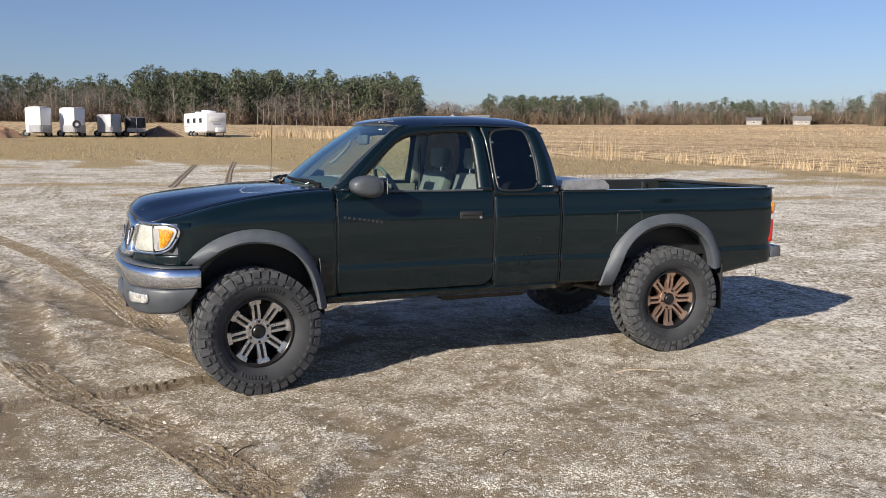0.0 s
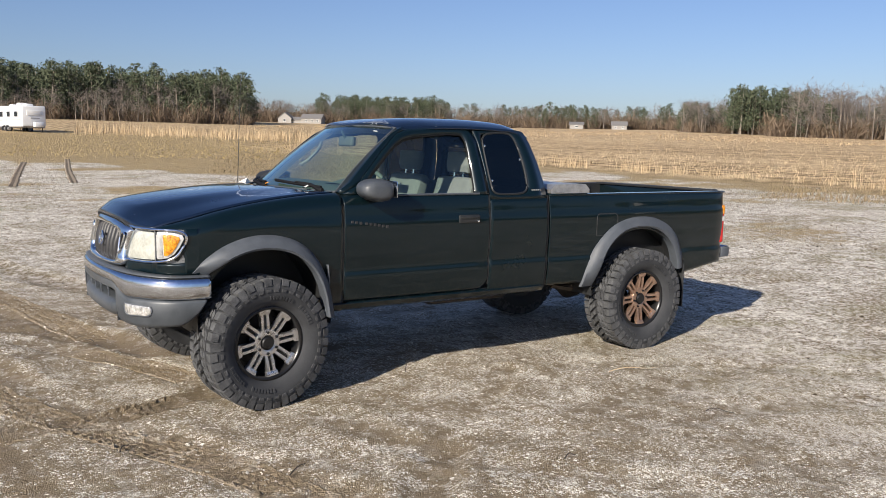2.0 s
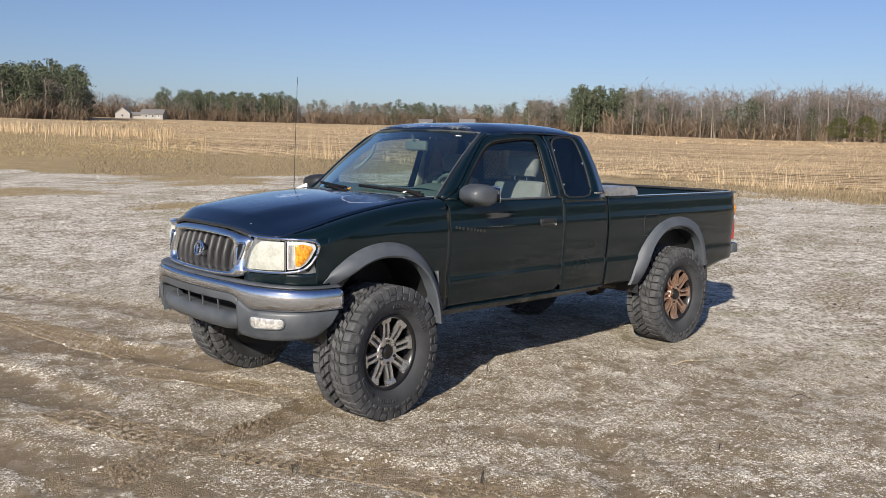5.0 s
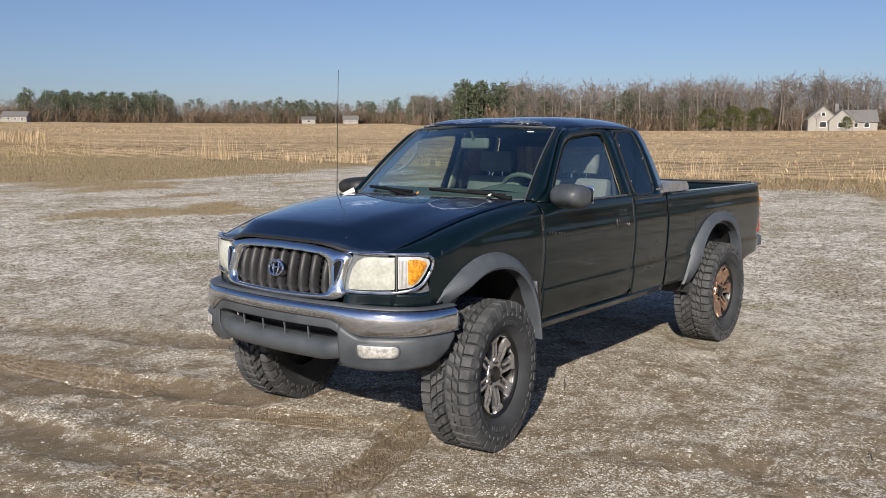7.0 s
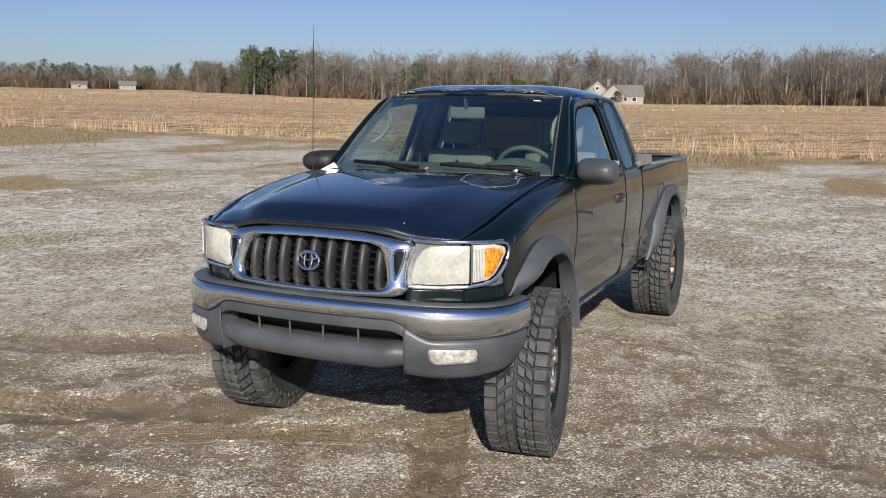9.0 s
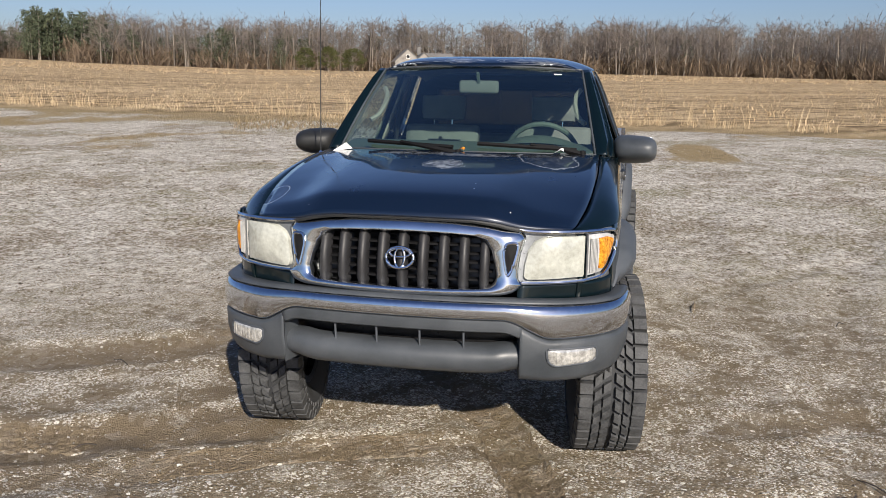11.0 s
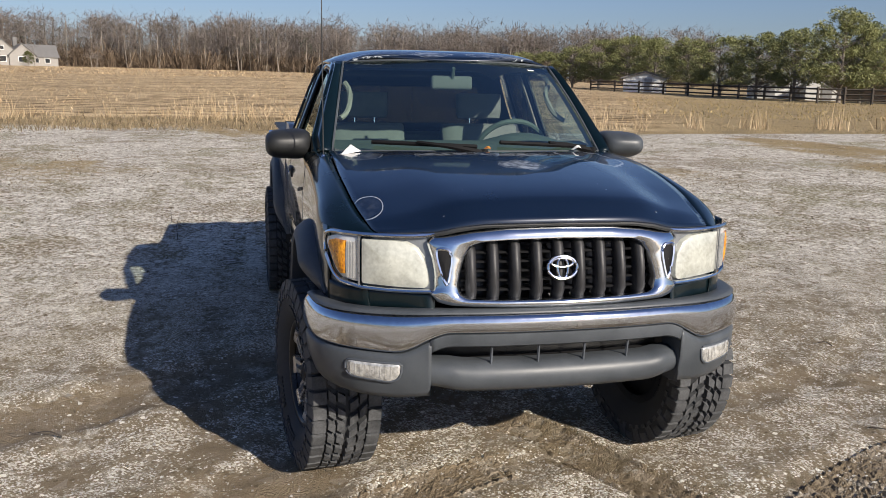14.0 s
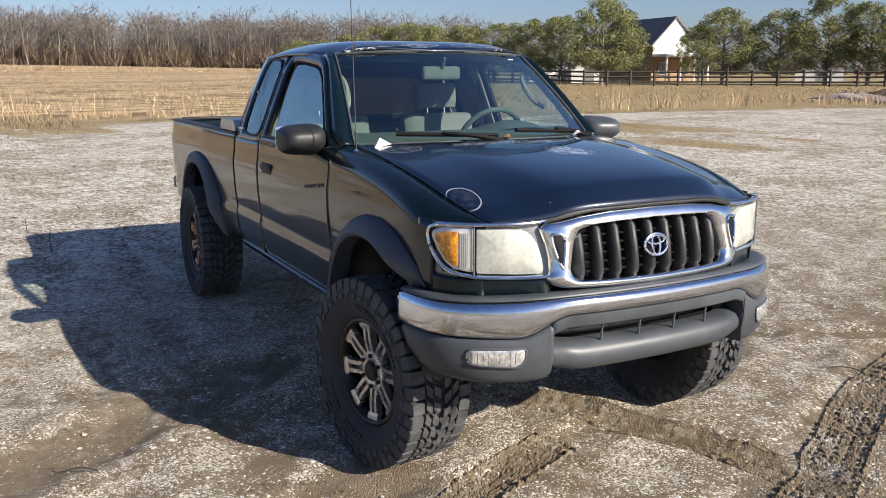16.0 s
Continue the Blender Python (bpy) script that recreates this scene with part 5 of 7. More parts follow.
mud_track([(3.17, 38.04), (1.86, 28.61), (0.87, 20.84)], 0.17, 3)
mud_track([(5.49, 40.83), (3.88, 30.58), (2.79, 22.7)], 0.15, 4)


# ---- the pickup truck: front axle at x = 0, nose towards -x, driver's side at -y ----
truck = thing("pickup_truck", "dark green lifted extended-cab pickup with worn paint", "truck")
WHEELBASE = 3.096


def spline(xs, ys):
    """A smooth curve through points (monotone cubic)."""
    xs, ys = np.array(xs, float), np.array(ys, float)
    d = np.diff(ys) / np.diff(xs)
    m = np.concatenate([[d[0]], np.where(d[:-1] * d[1:] > 0, 2 * d[:-1] * d[1:] / (d[:-1] + d[1:] + 1e-12), 0), [d[-1]]])

    def f(x):
        x = min(max(x, xs[0]), xs[-1])
        i = min(int(np.searchsorted(xs, x, "right")) - 1, len(xs) - 2)
        h = xs[i + 1] - xs[i]
        t = (x - xs[i]) / h
        return float((2*t**3 - 3*t*t + 1) * ys[i] + (t**3 - 2*t*t + t) * h * m[i] + (-2*t**3 + 3*t*t) * ys[i + 1] + (t**3 - t*t) * h * m[i + 1])
    return f


side_profile = spline([0.45, 0.50, 0.56, 0.70, 0.738, 0.752, 0.85, 0.95, 1.03, 1.075, 1.095, 1.18, 1.235, 1.26, 1.45, 1.60, 1.66, 1.70],
                      [0.735, 0.765, 0.785, 0.803, 0.806, 0.797, 0.806, 0.812, 0.813, 0.811, 0.806, 0.797, 0.786, 0.774, 0.700, 0.640, 0.612, 0.590])


def half_width(x, z):
    w = side_profile(z)
    if x < -0.3:
        w -= 0.25 * ((-0.3 - x) / 0.45) ** 2.5
    if x > 2.16:
        w += 0.022 * min(1.0, (x - 2.16) / 0.8)
    if x > 4.0:
        w -= 0.03 * ((x - 4.0) / 0.12) ** 2
    if x < 0.62 and z > 1.2:
        w -= 0.05 * min(1, (0.62 - x) / 0.15) * min(1, (z - 1.2) / 0.05)
    return w


def panel(xs, low, high, side, rows=14, push=0.0):
    """A piece of the body's side between two curves over x."""
    m = len(xs) - 1

    def fn(u, v):
        i = min(int(round(u * m)), m)
        x = xs[i]
        a, b = low(x), high(x)
        z = a + (b - a) * v
        return x, side * (half_width(x, z) + push), z
    return grid(fn, m, rows)


def on_side(points, side, push=0.0):
    return [(p[0], side * (half_width(p[0], p[1]) + push), p[1]) for p in points]


def arch(cx, cz, rx, rz, x):
    t = (x - cx) / rx
    return cz + rz * math.sqrt(max(0.0, 1 - t * t)) if abs(t) < 1 else -9.0


SILL = 0.505
fender_top = spline([-0.70, -0.62, -0.489, -0.30, -0.077, 0.15, 0.33, 0.483, 0.56], [1.050, 1.072, 1.106, 1.158, 1.203, 1.234, 1.250, 1.258, 1.262])
hood_edge = spline([-0.75, -0.6, -0.3, 0.0, 0.3, 0.56], [0.60, 0.655, 0.695, 0.705, 0.70, 0.69])
xs_f = [-0.66, -0.62, -0.58, -0.54, -0.5, -0.465, -0.45, -0.44, -0.43, -0.42, -0.40, -0.37, -0.33, -0.28, -0.2, -0.1, 0.0, 0.1, 0.18, 0.25, 0.31, 0.345, 0.37, 0.385, 0.395, 0.40, 0.41, 0.43, 0.46, 0.484]


def fender_low(x):
    a = arch(-0.02, 0.50, 0.425, 0.435, x)
    if x < -0.02:
        return max(a, 0.80 if x < -0.40 else a)
    return max(a, SILL)


for side, which in ((-1, "driver"), (1, "passenger")):
    def fn(u, v, side=side):
        m = len(xs_f) - 1
        x = xs_f[min(int(round(u * m)), m)]
        top, low = fender_top(x), fender_low(x)
        edge = min(hood_edge(x), half_width(x, top - 0.1) - 0.01)
        shoulder = top - 0.085
        if v < 0.72:
            z = low + (shoulder - low) * v / 0.72
            return x, side * half_width(x, z), z
        a = (v - 0.72) / 0.28 * math.pi / 2
        w = half_width(x, shoulder)
        return x, side * (edge + (w - edge) * math.cos(a) ** 0.9), shoulder + (top - shoulder) * math.sin(a)
    part("front_fender", grid(fn, len(xs_f) - 1, 26), GREEN, truck, "dark green front fender", solid=0.006)


# hood
def nose_x(y):
    return NOSE(abs(y))


NOSE = spline([0, 0.2, 0.37, 0.47, 0.60, 0.68, 0.745, 0.79], [-0.783, -0.778, -0.760, -0.732, -0.690, -0.645, -0.585, -0.50])
hood_mid = spline([-0.81, -0.76, -0.68, -0.55, -0.3, 0.0, 0.35], [1.112, 1.152, 1.185, 1.212, 1.243, 1.268, 1.280])
lip_z = spline([0, 0.25, 0.36, 0.44, 0.55, 0.70], [1.112, 1.108, 1.094, 1.076, 1.070, 1.066])


def hood_at(u, v):
    """u from nose to cowl, v across."""
    k = 2 * v - 1
    back = 0.20 + 0.26 * abs(k) ** 2.2
    x0 = nose_x(abs(k) * 0.66) + 0.002
    x = x0 + (back - x0) * u
    edge = min(hood_edge(x) - 0.006, 0.70)
    if u < 0.12:
        edge = min(edge, 0.635 + u * 0.5)
    y = k * edge
    side_z = fender_top(x) + 0.004
    mid_z = hood_mid(x)
    q = abs(k)
    dome = (1 - q ** 2.6) * 0.75 + 0.25 * float(smooth(0.80, 0.52, q))
    z = side_z + (mid_z - side_z) * dome
    if u < 0.10:
        t = u / 0.10
        z = lip_z(abs(y)) + (z - lip_z(abs(y))) * math.sin(t * math.pi / 2) ** 0.8
    return x, y, z


part("hood", grid(hood_at, 44, 44), GREEN_WORN_SKY, truck, "dark green hood with peeling clear coat", solid=0.01)
part("hood_lip_seal", tube([(nose_x(y) + 0.012, y, lip_z(abs(y)) - 0.006) for y in np.linspace(-0.63, 0.63, 40)], 0.008, 6), DARK, truck)
part("cowl", grid(lambda u, v: (0.18 + 0.26 * abs(2*v-1) ** 2.2 + 0.16 * u, (2*v-1) * (0.70 + 0.02 * u), 1.262 - 0.03 * math.sin(u * math.pi) - 0.018 * abs(2*v-1) ** 2), 6, 30), DARK, truck, "black cowl grille below the windshield", solid=0.01)

# windshield and its rubber
def screen_at(u, v, push=0.0):
    k = 2 * v - 1
    lo = Vector((0.295 + 0.20 * k * k, k * 0.672, 1.272 - 0.012 * k * k))
    hi = Vector((0.890 + 0.108 * k * k, k * 0.563, 1.701 - 0.018 * k * k))
    p = lo.lerp(hi, u)
    return p.x - push - 0.012 * math.sin(u * math.pi), p.y, p.z + push * 0.5 + 0.012 * math.sin(u * math.pi)


glass = part("windshield", grid(lambda u, v: screen_at(u, v), 12, 24), SCREEN, truck, "clean windshield reflecting the sky")
loop = [screen_at(0, t, 0.004) for t in np.linspace(0, 1, 30)] + [screen_at(t, 1, 0.004) for t in np.linspace(0, 1, 14)[1:]] + [screen_at(1, t, 0.004) for t in np.linspace(1, 0, 30)[1:]] + [screen_at(t, 0, 0.004) for t in np.linspace(1, 0, 14)[1:-1]]
part("windshield_seal", tube(loop, 0.006, 6, closed=True), VALANCE, truck)
part("sticker", grid(lambda u, v: screen_at(0.915 + 0.012 * u, 0.10 + 0.035 * v, 0.003), 1, 4), PAPER, glass, "small white inspection sticker")

# roof
roof_line = spline([0.87, 0.92, 0.99, 1.08, 1.26, 1.6, 1.88, 2.00, 2.075, 2.115], [1.696, 1.716, 1.735, 1.748, 1.758, 1.762, 1.752, 1.735, 1.70, 1.655])


def roof_at(u, v):
    k = 2 * v - 1
    x0, x1 = 0.880 + 0.110 * k * k, 2.115 - 0.02 * k * k
    x = x0 + (x1 - x0) * u
    w = 0.565 + 0.050 * float(smooth(0.0, 0.30, u)) - 0.012 * float(smooth(0.9, 1.0, u))
    crown = roof_line(x)
    rail = min(crown - 0.006, 1.668 + 0.022 * math.sin(u * math.pi) - 0.03 * float(smooth(0.85, 1.0, u)))
    return x, k * w, rail + (crown - rail) * (1 - abs(k) ** 5.0)


part("roof", grid(roof_at, 30, 40), GREEN_WORN_SKY, truck, "dark green roof with peeling clear coat at the front", solid=0.012)

DOOR_OUT = [(0.500, 1.250), (0.60, 1.300), (0.745, 1.445), (0.86, 1.555), (0.96, 1.640), (1.06, 1.676), (1.25, 1.690), (1.45, 1.694), (1.575, 1.690), (1.612, 1.60), (1.628, 1.40), (1.630, 1.236)]
DOOR_WIN = [(0.645, 1.246), (0.655, 1.290), (0.742, 1.385), (0.85, 1.485), (0.946, 1.566), (1.02, 1.602), (1.10, 1.622), (1.376, 1.648), (1.490, 1.645), (1.512, 1.60), (1.513, 1.40), (1.505, 1.243)]
QUARTER_OUT = [(1.592, 1.692), (1.80, 1.694), (1.97, 1.694), (2.05, 1.680), (2.085, 1.60), (2.122, 1.46), (2.142, 1.32), (2.147, 1.20), (1.90, 1.20), (1.75, 1.20), (1.633, 1.20), (1.631, 1.40), (1.617, 1.60)]
QUARTER_WIN = [(1.662, 1.652), (1.80, 1.672), (1.905, 1.670), (1.945, 1.645), (1.965, 1.58), (1.985, 1.47), (1.990, 1.36), (1.980, 1.27), (1.93, 1.238), (1.78, 1.234), (1.672, 1.240), (1.660, 1.30), (1.655, 1.50)]
PILLAR_IN = [(0.50, 1.250), (0.60, 1.300), (0.745, 1.445), (0.86, 1.555), (0.96, 1.640), (1.06, 1.676)]

for side, which in ((-1, "driver"), (1, "passenger")):
    # windshield pillar: from the glass edge to the door frame
    v_edge = 0.0 if side < 0 else 1.0
    glass_edge = [screen_at(t, v_edge, 0.004) for t in np.linspace(0, 1, 20)]
    outer = [tuple(p) for p in resample(on_side(PILLAR_IN, side), 20)]
    middle = [tuple((Vector(a) * 0.42 + Vector(b) * 0.58) + Vector((-0.014, side * 0.012, 0.008))) for a, b in zip(glass_edge, outer)]
    part("windshield_pillar", loft([glass_edge, middle, outer]), GREEN, truck, solid=0.006)
    # door
    xs = [0.494 + 0.010 * k for k in range(3)] + list(np.linspace(0.53, 1.60, 26)) + [1.612, 1.619]
    round_low = lambda x: 0.566 + 0.07 * max(0.0, (x - 1.52) / 0.10) ** 3
    door = part("door", panel(xs, round_low, lambda x: 1.246 - 0.006 * (x - 0.5), side, 34), GREEN, truck, f"dark green {which}-side door", solid=0.006)
    a, b = resample(on_side(DOOR_OUT, side, 0.002), 60), resample(on_side(DOOR_WIN, side, -0.004), 60)
    part("window_frame", loft([[tuple(p) for p in a], [tuple(p * 0.6 + q * 0.4 + np.array((0, side * 0.006, 0))) for p, q in zip(a, b)], [tuple(p) for p in b]]), GREEN, door, solid=0.008)
    part("window_seal", tube([tuple(p + np.array((0, side * 0.003, 0))) for p in b] , 0.0055, 6), SEAL, door)
    part("belt_moulding", tube(on_side([(x, 1.243) for x in np.linspace(0.62, 1.545, 20)], side, 0.004), 0.008, 6), TRIM if side < 0 else DARK, door)

    def win_at(u, v, side=side):
        x = 0.645 + (1.512 - 0.645) * u
        top = float(np.interp(x, [q[0] for q in DOOR_WIN[1:9]] + [1.513], [q[1] for q in DOOR_WIN[1:9]] + [1.60]))
        z = 1.236 + (top - 1.236) * v
        return x, side * (half_width(x, z) - 0.012), z
    pane_ob = part("window", grid(win_at, 24, 8), GLASS, door, "clear side window")
    pane_ob.visible_shadow = False
    # bars that stand for the raised letters on the door
    for k in range(9):
        x0 = 0.545 + 0.030 * k + (0.012 if k > 2 else 0)
        part("raised_letter_bar", box(x0, side * (half_width(x0, 1.073 - 0.005 * k) + 0.003), 1.078 - 0.0045 * k, 0.019, 0.004, 0.017, 0.0015, segments=1), GRILLE_GREY, door)
    hnd = part("door_handle", box(1.448, side * 0.813, 1.070, 0.175, 0.022, 0.058, 0.010), DARK, door, "black recessed door handle")
    part("handle_grip", box(1.448, side * 0.824, 1.081, 0.150, 0.012, 0.020, 0.006), DARK, door)
    part("lock", lathe([(0.001, 0.006), (0.010, 0.005), (0.011, 0.0)], 12, (1.515, side * 0.824, 1.055), side), CHROME, door)
    part("shut_line", tube(on_side([(0.489, z) for z in np.linspace(0.56, 1.25, 26)], side, -0.002), 0.004, 5), DARK, truck)
    part("shut_line", tube(on_side([(1.628, z) for z in np.linspace(0.60, 1.24, 26)], side, -0.002), 0.0045, 5), DARK, truck)
    # cab corner with the small rear window
    xs = [1.634] + list(np.linspace(1.66, 2.12, 14)) + [2.138, 2.148]
    corner = part("cab_corner", panel(xs, lambda x: 0.545, lambda x: 1.20, side, 30), GREEN, truck, solid=0.006)
    a, b = resample(on_side(QUARTER_OUT, side), 90, True), resample(on_side(QUARTER_WIN, side, 0.001), 90, True)
    part("upper_corner", loft([[tuple(p) for p in a], [tuple(p * 0.5 + q * 0.5 + np.array((0, side * 0.003, 0))) for p, q in zip(a, b)], [tuple(p) for p in b]], True), GREEN, corner, solid=0.006)
    ring = rounded(on_side(QUARTER_WIN, side, 0.004), 2)
    part("window_seal", tube([tuple(p) for p in ring], 0.008, 6, closed=True), DARK, corner)
    ctr = ring.mean(0)
    fan = [tuple(p) for p in ring]
    part("rear_side_window", loft([fan, [tuple(p * 0.5 + ctr * 0.5) for p in ring], [tuple(ctr + (p - ctr) * 0.01) for p in ring]], True), TINTED, corner, "very dark tinted rear side window")
    for px, pz in ((1.672, 1.575), (1.678, 1.33), (1.962, 1.48)):
        part("window_fixing", lathe([(0.001, 0.006), (0.008, 0.005), (0.009, 0.0)], 10, (px, side * (half_width(px, pz) + 0.004), pz), side), CHROME, corner)
    for k in range(5):
        part("raised_letter_bar", box(2.02 + 0.019 * k, side * (half_width(2.04, 1.255) + 0.0035), 1.262, 0.013, 0.004, 0.013, 0.001, segments=1), CHROME, corner)
    # rocker below the doors
    part("rocker_panel", loft([[(x, side * 0.782, 0.563) for x in np.linspace(0.40, 2.148, 30)], [(x, side * 0.792, 0.548) for x in np.linspace(0.40, 2.148, 30)], [(x, side * 0.772, 0.515) for x in np.linspace(0.40, 2.148, 30)], [(x, side * 0.70, 0.492) for x in np.linspace(0.40, 2.148, 30)], [(x, side * 0.60, 0.50) for x in np.linspace(0.40, 2.148, 30)]]), GREEN, truck, solid=0.005)

# cab back, floor and inside skin
def back_at(u, v):
    k = 2 * v - 1
    z = 0.55 + 1.12 * u
    x = float(np.interp(z, [0.5, 1.22, 1.46, 1.60, 1.67], [2.145, 2.145, 2.122, 2.085, 2.052]))
    return x, k * (half_width(1.9, min(z, 1.69)) - 0.008), z


REAR_WIN = [(-0.50, 1.27), (0.50, 1.27), (0.47, 1.56), (-0.47, 1.56)]
def back_point(y, z, push=0.0):
    return float(np.interp(z, [0.5, 1.22, 1.46, 1.60, 1.67], [2.145, 2.145, 2.122, 2.085, 2.052])) + push, y, z


out = resample([(-0.77, 1.22), (0.77, 1.22), (0.60, 1.665), (-0.60, 1.665)], 64, True)
inn = resample(REAR_WIN, 64, True)
back = part("cab_back", loft([[back_point(*p) for p in out], [back_point(*p) for p in inn]], True), GREEN, truck, solid=0.006)
part("cab_back_lower", grid(lambda u, v: back_point((2*v-1) * 0.775, 0.55 + 0.67 * u), 6, 12), GREEN, truck, solid=0.006)
part("rear_window", grid(lambda u, v: back_point((2*v-1) * 0.50, 1.265 + 0.30 * u, -0.004), 4, 8), TINTED, back, "dark tinted rear window")
part("cab_floor", box(1.25, 0, 0.535, 1.75, 1.50, 0.05), CABIN, truck)
part("firewall", box(0.52, 0, 0.88, 0.05, 1.40, 0.66), DARK, truck)
part("headliner", grid(lambda u, v: (lambda p: (p[0], p[1] * 0.95, p[2] - 0.03))(roof_at(0.04 + 0.92 * u, v)), 12, 16), CABIN, truck)

# inside: dash, wheel, seats, mirror
part("dashboard", loft([[(x, y, z) for y in np.linspace(-0.66, 0.66, 24)] for x, z in ((0.42, 1.252), (0.50, 1.272), (0.60, 1.288), (0.72, 1.298), (0.82, 1.290), (0.87, 1.255), (0.89, 1.17), (0.86, 0.98), (0.80, 0.80))]), DASH, truck, "dark grey-green dashboard")
part("instrument_hood", grid(lambda u, v: (0.64 + 0.25 * u, -0.36 + 0.22 * (2*v-1), 1.282 + 0.055 * math.cos((2*v-1) * 1.5) * math.sin(0.4 + u * 2.3)), 8, 12), DASH, truck)
wheel_c, tilt = Vector((1.00, -0.36, 1.215)), radians(28)
def on_wheel(a, r, off=0.0):
    n = Vector((math.cos(tilt), 0, math.sin(tilt)))
    up = Vector((-math.sin(tilt), 0, math.cos(tilt)))
    return tuple(wheel_c + Vector((0, 1, 0)) * r * math.cos(a) + up * r * math.sin(a) + n * off)
sw = part("steering_wheel", tube([on_wheel(2 * math.pi * k / 36, 0.198) for k in range(36)], 0.015, 8, closed=True), DASH, truck, "dark grey steering wheel")
part("wheel_hub", lathe([(0.001, 0.0), (0.06, 0.0), (0.075, -0.03)], 16, (0, 0, 0)), DASH, sw).matrix_local = Matrix.Translation(wheel_c) @ Matrix.Rotation(-tilt, 4, "Y") @ Matrix.Rotation(radians(-90), 4, "Z")
for a in (0.35, 2.79, 4.2, 5.2):
    part("spoke", tube([on_wheel(a, 0.05, 0.01), on_wheel(a, 0.18)], 0.013, 6), DASH, sw)
part("steering_column", tube([tuple(wheel_c), (0.80, -0.36, 1.10)], 0.035, 8), DASH, truck)


def cushion(points, thick, width, cy):
    """An upholstered slab along a bent centre line in the xz plane."""
    p = rounded(points, 2, False)
    rings = []
    n = len(p)
    for i, (x, z) in enumerate(p):
        d = p[min(i + 1, n - 1)] - p[max(i - 1, 0)]
        d /= np.linalg.norm(d) + 1e-9
        nx_, nz_ = -d[1], d[0]
        f = min(1.0, 0.55 + 3.2 * min(i, n - 1 - i) / n)
        ring = []
        for k in range(20):
            a = 2 * math.pi * k / 20
            cy_, sx_ = math.copysign(abs(math.cos(a)) ** 0.45, math.cos(a)), math.copysign(abs(math.sin(a)) ** 0.6, math.sin(a))
            ring.append((x + nx_ * sx_ * thick / 2 * f, cy + cy_ * width / 2 * (0.9 + 0.1 * f), z + nz_ * sx_ * thick / 2 * f))
        rings.append(ring)
    v, f = loft(rings, True)
    v = list(v)
    return v, f + [tuple(range(20))[::-1], tuple(range(len(v) - 20, len(v)))]


for cy in (-0.36, 0.36):
    seat = part("front_seat", cushion([(1.02, 0.84), (1.2, 0.85), (1.45, 0.82), (1.52, 0.82)], 0.15, 0.50, cy), CLOTH, truck, "grey cloth front seat")
    part("backrest", cushion([(1.50, 0.86), (1.56, 1.05), (1.63, 1.22), (1.66, 1.335)], 0.13, 0.49, cy), CLOTH, seat)
    hr = part("headrest", cushion([(1.655, 1.375), (1.665, 1.42), (1.675, 1.50), (1.677, 1.525)], 0.10, 0.285, cy), CLOTH, seat)
    for k in (-0.06, 0.06):
        part("headrest_post", tube([(1.65, cy + k, 1.32), (1.66, cy + k, 1.42)], 0.006, 6), CHROME, seat)
part("rear_bench", box(1.96, 0, 1.0, 0.16, 1.3, 0.55, 0.05), CLOTH, truck)
mir = part("inside_mirror", box(0.905, 0.0, 1.588, 0.035, 0.225, 0.072, 0.016, segments=3), CLOTH, truck, "inside rear-view mirror")
part("mirror_glass", box(0.925, 0.0, 1.588, 0.004, 0.205, 0.056), CHROME, mir)
part("mirror_stem", tube([(0.90, 0, 1.60), (0.862, 0, 1.665)], 0.010, 6), DASH, mir)
for side in (-1, 1):
    part("door_trim", grid(lambda u, v, side=side: (0.60 + 0.98 * u, side * (half_width(1.2, 0.66 + 0.56 * v) - 0.055), 0.66 + 0.56 * v), 6, 6), CABIN, truck)
    part("grab_handle", tube(rounded([(0.80, side * 0.60, 1.40), (0.84, side * 0.555, 1.43), (0.93, side * 0.53, 1.53), (0.96, side * 0.56, 1.58)], 2, False).tolist(), 0.014, 6), CABIN, truck)
    part("pillar_trim", grid(lambda u, v, side=side: tuple(Vector(screen_at(0.04 + 0.92 * u, 0.5 + side * 0.495)) + Vector((0.03 + 0.075 * v, side * 0.018, -0.015))), 8, 3), CABIN, truck)
    part("door_post_trim", grid(lambda u, v, side=side: (1.545 + 0.10 * u, side * (half_width(1.6, 1.20 + 0.44 * v) - 0.035), 1.20 + 0.44 * v), 3, 6), CABIN, truck, solid=0.01)
    part("seat_belt", tube([(1.585, side * 0.63, 1.56), (1.60, side * 0.66, 1.30), (1.60, side * 0.70, 0.9)], 0.014, 4), DARK, truck)

# ---- bed ----
xs_b = [2.172, 2.18] + list(np.linspace(2.22, 2.60, 8)) + [2.61, 2.615, 2.622, 2.63, 2.65, 2.68, 2.73] + list(np.linspace(2.80, 3.38, 14)) + [3.44, 3.49, 3.52, 3.54, 3.555, 3.565, 3.572, 3.58] + list(np.linspace(3.62, 4.04, 8)) + [4.08, 4.105]


def bed_low(x):
    a = arch(3.095, 0.50, 0.475, 0.44, x)
    return max(a, 0.545 + 0.075 * float(smooth(3.5, 4.1, x)) if x > 3.095 else 0.548)


